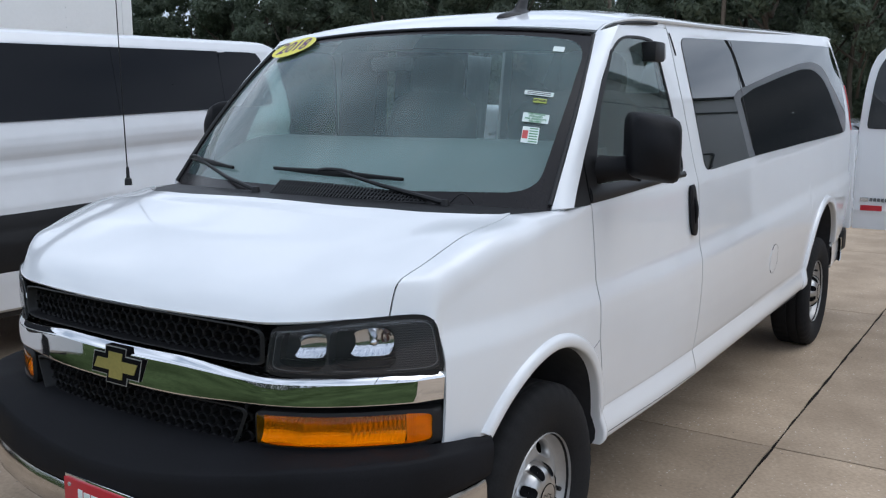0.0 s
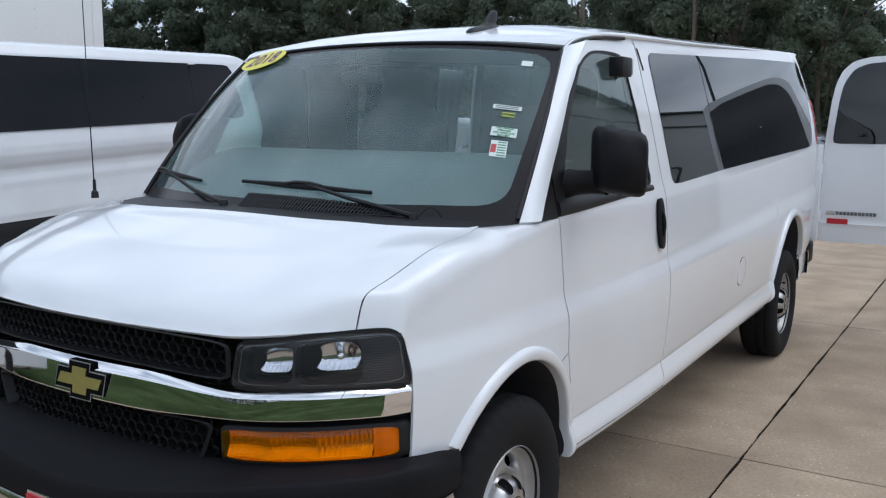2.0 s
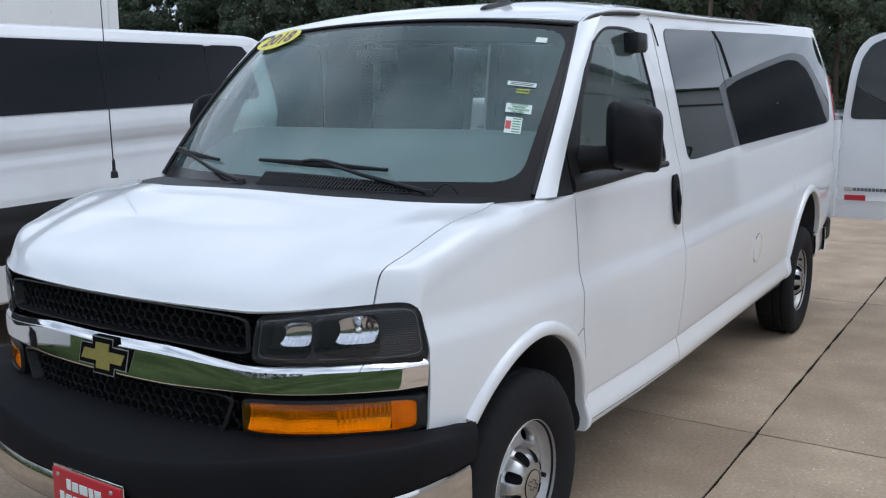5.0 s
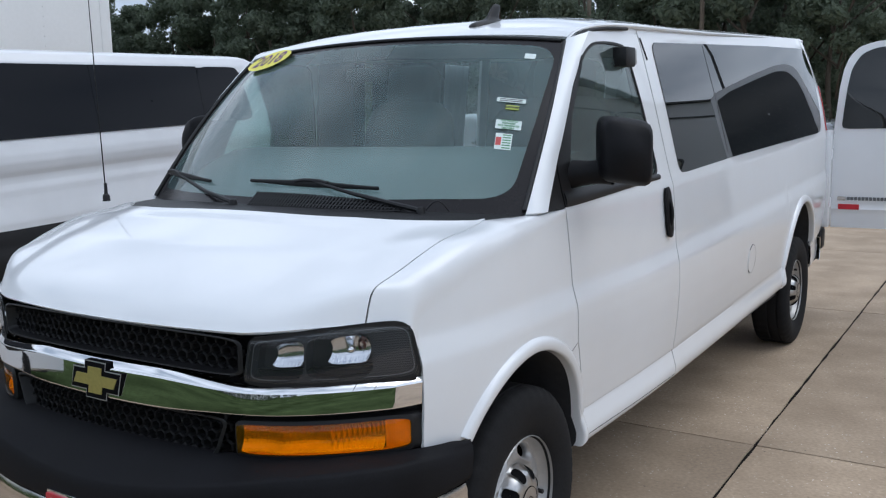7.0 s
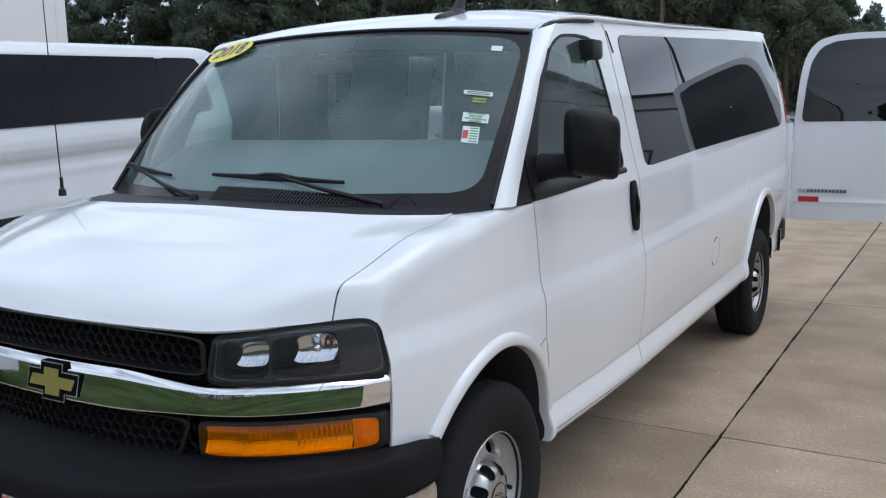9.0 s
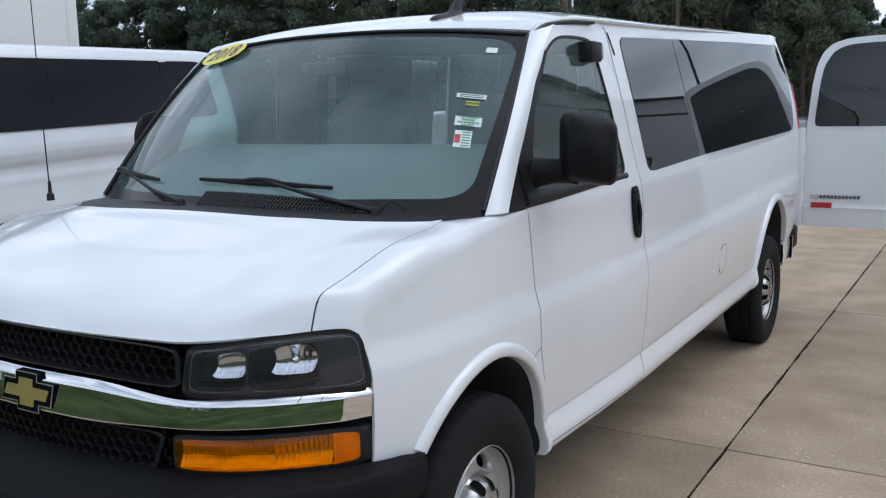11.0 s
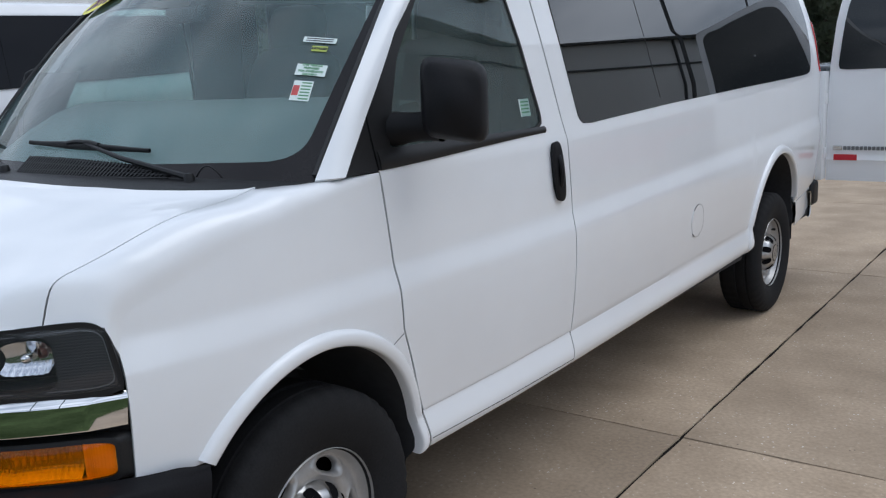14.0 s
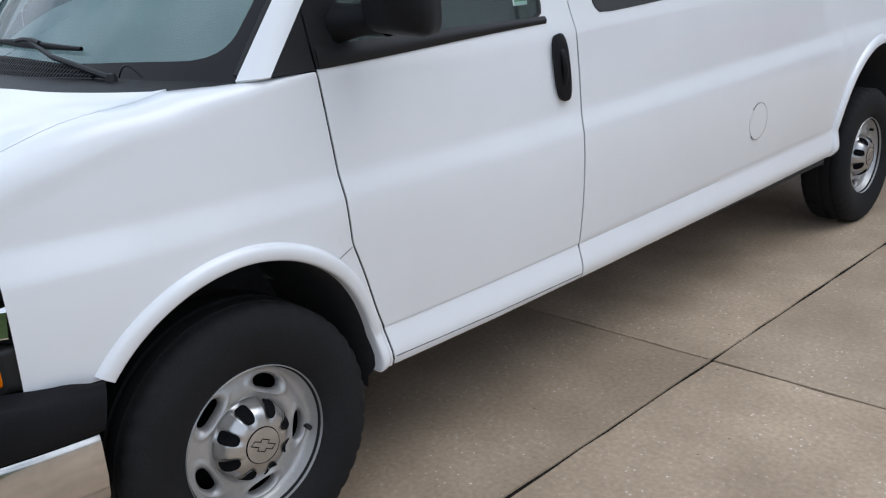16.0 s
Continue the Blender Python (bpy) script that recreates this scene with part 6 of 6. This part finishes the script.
    for a, c in ((-4.55, -3.446), (-3.444, -1.751), (-1.749, -0.791), (-0.789, -0.27)):
        wy = (a + c) / 2
        pts = loop_at([(a, 1.518), (c, 1.518), (c - 0.04 * (c > -0.3), 1.93), (c - 0.08 if c > -0.3 else c, 1.992), (a, 1.992)], (wy, cz), 60, 0.07 if c > -0.3 else 0.003)
        sh = Shell()
        sh.grid(lambda i, t: (lambda p: (-sx(p.y, p.x) + 0.004, p.x - 0.06 * ease(1.5, 2.06, p.y) * ease(-0.6, 0, p.x), warp(p.x, p.y)))(Vector((wy, cz)).lerp(pts[i], t)), range(60), lin(0.02, 1, 6), 0.006, close_u=True)
        sh.f.append(tuple(i * 6 for i in range(60)))
        sh.make("side_window", GLASS_VAN, v, "black tinted side glass")
    sh = Shell()
    sh.grid(lambda y, z: (-sx(z, y) + 0.012 * max(0.0, math.sin(math.pi * (z - 0.60) / 0.36)) ** 0.4, y, warp(y, z)), lin(-5.2, -0.1, 40), lin(0.60, 0.96, 10), 0.006)
    sh.make("side_moulding", BLACK, v, "broad black side moulding")
    box("sill", (-0.12, -4.4, 0.30), (-0.03, -1.6, 0.40), BLACK, v, "", 0.02)
    for yy in (-0.98 - 0.1, -4.75):
        for xx in (-0.13, -1.87):
            t = lathe("wheel", [(0.02, 0.05), (0.20, 0.07), (0.21, 0.11), (0.30, 0.12), (0.345, 0.10), (0.35, 0.0), (0.345, -0.10), (0.2, -0.11)], TYRE, v, "black tyre on a silver rim", 40, m=Matrix.Translation((xx, yy, 0.35)) @ Matrix.Diagonal((1 if xx > -1 else -1, 1, 1, 1)))
            lathe("rim", [(0.0005, 0.075), (0.06, 0.085), (0.15, 0.072), (0.20, 0.11)], STEEL, t, "", 30, m=Matrix.Translation((xx, yy, 0.35)) @ Matrix.Diagonal((1.02 if xx > -1 else -1.02, 1, 1, 1)))
    box("under_floor", (-1.85, -5.5, 0.30), (-0.15, -0.2, 0.50), DARK, v, "", 0.02)
    box("door_mirror", (0.02, -4.45, 1.40), (0.20, -4.30, 1.72), BLACK, v, "black door mirror", 0.03)
    v.matrix_world = Matrix.Translation((x_side, y_rear, lift)) @ Matrix.Rotation(radians(turn), 4, 'Z')
    return v


GLASS_VAN = material("black_van_glass", (0.008, 0.009, 0.012), 0.05, coat=0.0, spec=0.17)
other_van(-3.08, 3.24, "long white passenger van with black tinted window band")

# ---- box truck behind it ----
BOXPAINT = material("white_ribbed_truck_box", (0.74, 0.75, 0.75), 0.5, grain=0.02, scale=20, stain=0.04, stain_scale=0.7)
truck = empty("box_truck", "tall white box truck body with riveted panels", "truck", at=(0, 0, 0))
TX1, TY1 = -9.0, 6.1
box("cargo_box", (TX1 - 2.5, TY1 - 7.0, 1.05), (TX1, TY1, 4.1), BOXPAINT, truck, "white cargo box", 0.02)
box("corner_post", (TX1 - 0.10, TY1 - 0.16, 1.05), (TX1 + 0.012, TY1 + 0.012, 4.1), BOXPAINT, truck, "", 0.015)
box("bottom_rail", (TX1 - 0.06, TY1 - 7.0, 1.0), (TX1 + 0.02, TY1, 1.13), STEEL, truck, "", 0.01)
sh = Shell()
for k in range(7):
    for i in range(22):
        p = Vector((TX1 + 0.001, TY1 - 0.10 - 0.95 * k, 1.25 + 0.13 * i))
        sh.grid(lambda a, r: p + Vector((0.008 * (1 - r), 0.012 * r * math.cos(a), 0.012 * r * math.sin(a))), [2 * math.pi * q / 8 for q in range(8)], [0.05, 0.6, 1.0], close_u=True)
sh.make("rivets", BOXPAINT, truck)
box("truck_frame", (TX1 - 2.0, TY1 - 8.5, 0.55), (TX1 - 0.5, TY1 - 0.2, 0.98), DARK, truck, "", 0.02)
box("cab", (TX1 - 2.3, TY1 - 9.0, 0.6), (TX1 - 0.2, TY1 - 7.1, 2.4), BOXPAINT, truck, "white cab", 0.12, 4)
for yy in (-1.4, -7.9):
    for xx in (-0.25, -2.25):
        lathe("wheel", [(0.02, 0.05), (0.24, 0.07), (0.25, 0.13), (0.40, 0.14), (0.45, 0.12), (0.45, -0.12)], TYRE, truck, "", 32, m=Matrix.Translation((TX1 + xx, TY1 + yy, 0.45)))
# ---- parked cars ----
CARGLASS = material("car_glass", (0.02, 0.024, 0.028), 0.05, spec=0.6)


def parked_car(paint, label, m, suv=False):
    """A saloon or sport utility car, nose towards -y, on the ground at the origin."""
    c = empty("parked_car", label, "car", "cars parked in the rows behind")
    H = 1.70 if suv else 1.44
    L = 4.7
    prof_y = [-2.35, -2.28, -2.0, -1.35, -0.95, -0.35, 0.2, 0.9, 1.5, 1.95, 2.25, 2.35]
    top = [0.62, 0.78, 0.88, 0.98, 1.05, H - 0.08, H, H - 0.02, H - (0.14 if suv else 0.22), 1.12, 1.02, 0.70]
    sh = Shell()

    def fn(y, k):
        t = float(np.interp(y, prof_y, top))
        belt = min(t, 0.98)
        w = 0.90 - 0.10 * (abs(y) / 2.35) ** 4
        green = max(0.0, t - belt)
        tum = 0.22 * green / 0.65
        sec = [(w - 0.10, 0.22), (w, 0.32), (w + 0.015, 0.60), (w + 0.005, min(belt, 0.86)), (w - 0.03, belt), (w - 0.03 - tum * 0.75, belt + green * 0.86), (w - 0.12 - tum, belt + green * 0.97), ((w - 0.12 - tum) * 0.5, t), (0.0, t + 0.006)]
        s = 1 if k >= 0 else -1
        x, z = sec[abs(k) - 1] if k != 0 else sec[8]
        return (s * x, y, z)
    ks = list(range(1, 10)) + [-j for j in range(8, 0, -1)]
    ks = [k for k in ks]
    ys = sorted(lin(-2.35, 2.35, 48))
    sh.grid(fn, ys, ks)
    sh.f.append(tuple(range(len(ks))))
    sh.f.append(tuple((len(ys) - 1) * len(ks) + i for i in range(len(ks))))
    sh.make("body", paint, c, "", 28)
    for s in (1, -1):
        for a, b in ((-0.78, 0.12), (0.18, 1.02), (1.08, 1.55)):
            g = Shell()

            def win(y, v):
                t = float(np.interp(y, prof_y, top))
                green = max(0.02, t - 0.98)
                w = 0.90 - 0.10 * (abs(y) / 2.35) ** 4
                z = 1.01 + (green * 0.80 - 0.03) * v
                return (s * (w - 0.03 - 0.22 * green / 0.65 * 0.75 * ((z - 0.98) / (green * 0.86)) + 0.006), y, z)
            g.grid(win, lin(a, b, 10), lin(0, 1, 5), 0.004)
            g.make("side_window", CARGLASS, c, "dark side glass")
    for a, b in ((-0.98, -0.36), (1.42, 1.92)):
        g = Shell()
        g.grid(lambda y, x: (x * (0.70 - 0.12 * ease(1.0, 1.5, float(np.interp(y, prof_y, top)))), y, float(np.interp(y, prof_y, top)) + 0.012), lin(a, b, 6), lin(-1, 1, 8), 0.004)
        g.make("windscreen", CARGLASS, c, "dark screen glass")
    for yy in (-1.42, 1.40):
        for s in (1, -1):
            t = lathe("wheel", [(0.20, 0.06), (0.22, 0.10), (0.30, 0.11), (0.335, 0.09), (0.34, 0.0), (0.335, -0.09)], TYRE, c, "black tyre on an alloy rim", 36, m=Matrix.Translation((s * 0.80, yy, 0.335)) @ Matrix.Diagonal((s, 1, 1, 1)))
            g = Shell()
            for k in range(10):
                a = 2 * math.pi * k / 10
                d = Vector((0, math.cos(a), math.sin(a)))
                e = Vector((0, -math.sin(a), math.cos(a)))
                base = Vector((s * 0.80, yy, 0.335))
                n0 = len(g.v)
                for r, w in ((0.04, 0.022), (0.215, 0.016)):
                    for q in (-1, 1):
                        for h in (0.105, 0.085):
                            g.v.append(tuple(base + d * r + e * w * q + Vector((s * h, 0, 0))))
                g.f += [tuple(n0 + i for i in f) for f in ((0, 4, 6, 2), (1, 3, 7, 5), (0, 1, 5, 4), (2, 6, 7, 3))]
            g.make("rim", CHROME_ROUGH, t, "spoked alloy rim")
            lathe("wheel_arch", [(0.36, 0.112), (0.39, 0.118), (0.40, 0.0)], BLACK, c, "", 32, m=Matrix.Translation((s * 0.80, yy, 0.335)) @ Matrix.Diagonal((s, 1, 1, 1)))
    for s in (1, -1):
        box("headlamp", (s * 0.66 - 0.15, -2.33, 0.66), (s * 0.66 + 0.15, -2.16, 0.80), CHROME_ROUGH, c, "", 0.03)
        box("tail_lamp", (s * 0.70 - 0.13, 2.16, 0.82), (s * 0.70 + 0.13, 2.36, 0.98), RED, c, "red tail lamp", 0.03)
        box("door_mirror", (s * 0.98 - 0.08, -0.72, 0.98), (s * 0.98 + 0.08, -0.60, 1.10), paint, c, "", 0.03)
    box("front_grille", (-0.42, -2.375, 0.50), (0.42, -2.30, 0.72), BLACK, c, "", 0.02)
    box("bumper_lower", (-0.80, -2.36, 0.24), (0.80, 2.36, 0.34), BLACK, c, "", 0.03)
    c.matrix_world = m
    return c


GREY_PAINT = material("grey_car_paint", (0.10, 0.105, 0.115), 0.30, metal=0.3, coat=0.8, grain=0.03, scale=40)
DARK_PAINT = material("black_car_paint", (0.015, 0.016, 0.020), 0.25, coat=0.9, grain=0.05, scale=40)
SILVER_PAINT = material("silver_car_paint", (0.42, 0.43, 0.45), 0.30, metal=0.5, coat=0.8, grain=0.03, scale=40)
RED_PAINT = material("red_car_paint", (0.32, 0.02, 0.02), 0.3, coat=0.8, grain=0.05, scale=40)
parked_car(DARK_PAINT, "black parked car with chrome rims", pose(-0.4, 13.6, 0, 0, 0, 62))
parked_car(SILVER_PAINT, "silver parked car in the rear row", pose(-4.4, 15.2, 0, 0, 0, 64), True)
parked_car(GREY_PAINT, "grey parked sport utility car", pose(3.4, 14.2, 0, 0, 0, 62), True)
parked_car(RED_PAINT, "red parked car in the rear row", pose(7.2, 15.6, 0, 0, 0, 64))
parked_car(DARK_PAINT, "black parked sport utility car", pose(-8.6, 16.5, 0, 0, 0, 66), True)

# ---- trees ----
BARK = material("grey_brown_bark", (0.075, 0.060, 0.045), 0.9, grain=0.4, scale=18, bump=0.4)
LEAF = bpy.data.materials.new("broad_leaves")
LEAF.use_nodes = True
n, l = LEAF.node_tree.nodes, LEAF.node_tree.links
b = n["Principled BSDF"]
geo = n.new("ShaderNodeNewGeometry")
inf = n.new("ShaderNodeObjectInfo")
ramp = n.new("ShaderNodeValToRGB")
ramp.color_ramp.elements[0].color = (0.090, 0.116, 0.084, 1)
ramp.color_ramp.elements[1].color = (0.142, 0.178, 0.116, 1)
addm = n.new("ShaderNodeMath")
addm.operation = 'MULTIPLY_ADD'
addm.inputs[1].default_value, addm.inputs[2].default_value = 0.65, 0.0
l.new(geo.outputs["Random Per Island"], addm.inputs[0])
add2 = n.new("ShaderNodeMath")
add2.operation = 'MULTIPLY_ADD'
add2.inputs[1].default_value = 0.35
l.new(inf.outputs["Random"], add2.inputs[0])
l.new(addm.outputs[0], add2.inputs[2])
l.new(add2.outputs[0], ramp.inputs["Fac"])
l.new(ramp.outputs["Color"], b.inputs["Base Color"])
b.inputs["Roughness"].default_value = 0.65
tl = n.new("ShaderNodeBsdfTranslucent")
l.new(ramp.outputs["Color"], tl.inputs["Color"])
lm = n.new("ShaderNodeMixShader")
lm.inputs["Fac"].default_value = 0.45
l.new(b.outputs[0], lm.inputs[1])
l.new(tl.outputs[0], lm.inputs[2])
l.new(lm.outputs[0], n["Material Output"].inputs["Surface"])


def crown_mesh(name, seed, height, radius, leaves, size):
    """Clumps of leaves on an uneven crown, with gaps."""
    rnd = np.random.RandomState(seed)
    clumps = []
    for k in range(46):
        z = rnd.uniform(0.06, 1.0)
        r = radius * (math.sin(math.pi * min(1, z * 0.86 + 0.12)) ** 0.7) * rnd.uniform(0.35, 1.0)
        a = rnd.uniform(0, 2 * math.pi)
        clumps.append((r * math.cos(a), r * math.sin(a), z * height, rnd.uniform(0.35, 0.75) * radius * 0.42))
    cl = np.array(clumps)
    idx = rnd.randint(0, len(cl), leaves)
    d = rnd.normal(size=(leaves, 3))
    d /= np.linalg.norm(d, axis=1, keepdims=True)
    rad = cl[idx, 3:4] * rnd.uniform(0.55, 1.08, (leaves, 1))
    p = cl[idx, :3] + d * rad * np.array([1, 1, 0.8])
    nrm = d + rnd.normal(size=(leaves, 3)) * 0.6
    nrm /= np.linalg.norm(nrm, axis=1, keepdims=True)
    t = np.cross(nrm, rnd.normal(size=(leaves, 3)))
    t /= np.maximum(np.linalg.norm(t, axis=1, keepdims=True), 1e-6)
    s = np.cross(nrm, t)
    w = size * rnd.uniform(0.6, 1.4, (leaves, 1))
    v = np.stack([p - t * w, p + s * w * 0.55 + nrm * w * 0.15, p + t * w, p - s * w * 0.55 + nrm * w * 0.15], 1).reshape(-1, 3)
    f = np.arange(leaves * 4).reshape(-1, 4)
    me = bpy.data.meshes.new(name)
    me.from_pydata(v.tolist(), [], f.tolist())
    me.materials.append(LEAF)
    return me


def trunk_mesh(name, seed, height, radius):
    rnd = random.Random(seed)
    sh = Shell()

    def limb(a, bpt, r0, r1):
        a, bpt = Vector(a), Vector(bpt)
        d = (bpt - a).normalized()
        s = d.cross(Vector((0.3, 1, 0.1))).normalized()
        u = s.cross(d)
        w = Vector((rnd.uniform(-1, 1), rnd.uniform(-1, 1), 0)) * 0.05 * (bpt - a).length
        sh.grid(lambda q, t: a.lerp(bpt, t) + w * math.sin(math.pi * t) + (s * math.cos(q) + u * math.sin(q)) * (r0 + (r1 - r0) * t), [2 * math.pi * k / 9 for k in range(9)], lin(0, 1, 7), close_u=True)
    limb((0, 0, -0.1), (0.1, 0.1, height * 0.75), radius, radius * 0.3)
    for k in range(8):
        z = height * rnd.uniform(0.25, 0.65)
        a = rnd.uniform(0, 6.28)
        q = height * rnd.uniform(0.15, 0.3)
        limb((0, 0, z), (q * math.cos(a), q * math.sin(a), z + q * 0.9), radius * 0.4, radius * 0.1)
    me = bpy.data.meshes.new(name)
    me.from_pydata(sh.v, [], sh.f)
    me.materials.append(BARK)
    return me


kinds = [(crown_mesh("crown", 3 + k, h, r, 18000, 0.135), trunk_mesh("trunk", 30 + k, h, 0.22), h, r) for k, (h, r) in enumerate(((11.0, 3.6), (12.5, 3.2), (9.5, 3.9), (13.5, 3.4)))]
rnd = random.Random(11)


def tree(x, y, kind, s):
    crown, trunk, h, r = kinds[kind]
    t = empty("tree", "tall dense green broadleaf tree", "tree", "trees along the lot", at=(x, y, 0))
    t.scale = (s, s, s)
    t.rotation_euler = (0, 0, rnd.uniform(0, 6.28))
    a = new("trunk", trunk)
    a.parent = t
    c = new("crown", crown)
    c.location = (0, 0, 0.5)
    c.parent = t


k = 0
for row, (y0, step, amp) in enumerate(((33.0, 3.4, 1.5), (36.5, 3.6, 2.0), (41.0, 4.0, 2.0), (46.0, 4.0, 2.0))):
    x = -46.0 + row * 1.7
    while x < 1.0:
        low = 1 - 0.27 * ease(-0.16, -0.11, (x - 2.2) / (y0 + 2.4))
        tree(x + rnd.uniform(-0.6, 0.6), y0 + rnd.uniform(-amp, amp) + 0.25 * max(0.0, x), rnd.randrange(4), rnd.uniform(0.62, 0.86) * low)
        x += step * rnd.uniform(0.85, 1.2)

x = -30.0
while x < 34:
    tree(x, -70 + rnd.uniform(-3, 3), rnd.randrange(4), rnd.uniform(0.7, 0.95))
    x += rnd.uniform(3.5, 6.0)

# far woods that close the view behind the trees
wr = np.random.RandomState(77)
nl = 80000
wx = wr.uniform(-70, 3, nl)
wtop = 8.2 + 1.3 * np.sin(wx * 0.55) + 0.9 * np.sin(wx * 1.9 + 1.0) + 0.6 * np.sin(wx * 4.3) - 1.4 * np.clip((wx + 7.0) / 3.0, 0, 1)
wp = np.stack([wx, 51.0 + wr.uniform(-1.5, 1.5, nl) + 0.9 * np.sin(wx * 1.3), wtop * wr.uniform(0.02, 1.0, nl) ** 0.8], 1)
wn_ = wr.normal(size=(nl, 3)) + np.array([0, -1.2, 0.5])
wn_ /= np.linalg.norm(wn_, axis=1, keepdims=True)
wt = np.cross(wn_, wr.normal(size=(nl, 3)))
wt /= np.linalg.norm(wt, axis=1, keepdims=True)
wsd = np.cross(wn_, wt)
ww = wr.uniform(0.10, 0.24, (nl, 1))
wv = np.stack([wp - wt * ww, wp + wsd * ww * 0.6, wp + wt * ww, wp - wsd * ww * 0.6], 1).reshape(-1, 3)
me = bpy.data.meshes.new("far_woods")
me.from_pydata(wv.tolist(), [], np.arange(nl * 4).reshape(-1, 4).tolist())
me.materials.append(LEAF)
tagged(new("far_woods", me), "dense dark green woods behind the lot", "woods", kind="stuff")

# utility poles before the trees
POLE = material("weathered_wood_pole", (0.17, 0.14, 0.11), 0.9, grain=0.3, scale=30)
for x, y in ((-8.3, 32.0), (-12.9, 32.0)):
    p = tube("utility_pole", [(x, y, -0.1), (x + 0.02, y, 4.0), (x + 0.05, y, 9.0)], 0.10, POLE, None, sides=10, taper=0.75)
    tagged(p, "slender weathered wooden utility pole", "pole", "utility poles")

# ---- what stands across the aisle ----
SIDING = material("cream_metal_siding", (0.74, 0.735, 0.72), 0.6, grain=0.03, scale=10, stain=0.06, stain_scale=0.4)
TRIM_PALE = material("pale_metal_trim", (0.7, 0.7, 0.68), 0.5, grain=0.03, scale=10)
ROOFM = material("dark_roof_edge", (0.06, 0.06, 0.065), 0.6, grain=0.1, scale=20)
bld = empty("dealership_building", "tall pale metal building with dark roof edge", "building")
box("wall", (12.0, 5.0, 0.0), (26.0, 62.0, 6.2), SIDING, bld, "tan siding wall", 0.02)
box("roof", (11.7, 4.7, 6.2), (26.3, 62.3, 6.42), ROOFM, bld, "dark roof edge", 0.02)
for y in (9, 17, 26, 36, 48):
    w = box("window", (11.94, y - 1.6, 0.9), (12.02, y + 1.6, 2.7), CARGLASS, bld, "dark window", 0.01)
    box("window_sill", (11.92, y - 1.7, 0.8), (11.99, y + 1.7, 0.9), ROOFM, bld, "", 0.01)
for z in (3.4, 5.2):
    box("siding_band", (11.95, 5.0, z), (11.995, 62.0, z + 0.06), ROOFM, bld, "dark band along the siding", 0.005)
for y in (13.0, 21.5, 31.0):
    box("downpipe", (11.90, y - 0.05, 0.0), (11.99, y + 0.05, 6.15), ROOFM, bld, "dark downpipe", 0.01)
for ly in (24.0, 33.0):
    lp = tube("street_lamp", [(9.0, ly, -0.1), (9.0, ly, 5.0), (9.0, ly, 9.0)], 0.07, ROOFM, None, sides=12, taper=0.7)
    tagged(lp, "dark steel lamp post with two arms", "lamp post", "lamp posts by the building")
    for s_ in (1, -1):
        tube("arm", [(9.0, ly, 8.8), (9.0, ly + 0.6 * s_, 9.2), (9.0, ly + 1.4 * s_, 9.25)], 0.06, ROOFM, lp, sides=8)
        box("lamp_head", (8.75, ly + 1.4 * s_ - 0.4, 9.15), (9.25, ly + 1.4 * s_ + 0.4, 9.32), ROOFM, lp, "dark flat lamp head", 0.03)

hall = empty("workshop_building", "long pale metal workshop with a grey sectional door", "building")
box("wall", (-20.0, -60.0, 0.0), (6.0, -44.0, 4.3), TRIM_PALE, hall, "pale metal wall", 0.02)
box("roof", (-20.4, -60.3, 4.3), (6.4, -43.6, 4.65), ROOFM, hall, "dark roof edge", 0.02)
for x in (-13.0, -4.0):
    box("sectional_door", (x - 1.7, -44.0, 0.0), (x + 1.7, -43.93, 3.3), SIDING, hall, "grey sectional door", 0.01)
for x in (-17.5, -9.0, 1.5):
    box("window", (x - 0.8, -44.0, 1.2), (x + 0.8, -43.94, 2.6), CARGLASS, hall, "dark window", 0.01)
# added unseen shrubs that darken the lower half of the rear-door glass's reflection
x = -24.0
while x < 9.0:
    t = empty("shrub", "low dense green shrub, added unseen to darken a reflection", "shrub", "shrubs along the lawn", at=(x, -39.0 + rnd.uniform(-0.5, 0.5), 0))
    q = rnd.uniform(0.15, 0.19)
    t.scale = (q * 1.5, q * 1.5, q)
    c = new("crown", kinds[rnd.randrange(4)][0])
    c.parent = t
    x += rnd.uniform(1.2, 1.9)
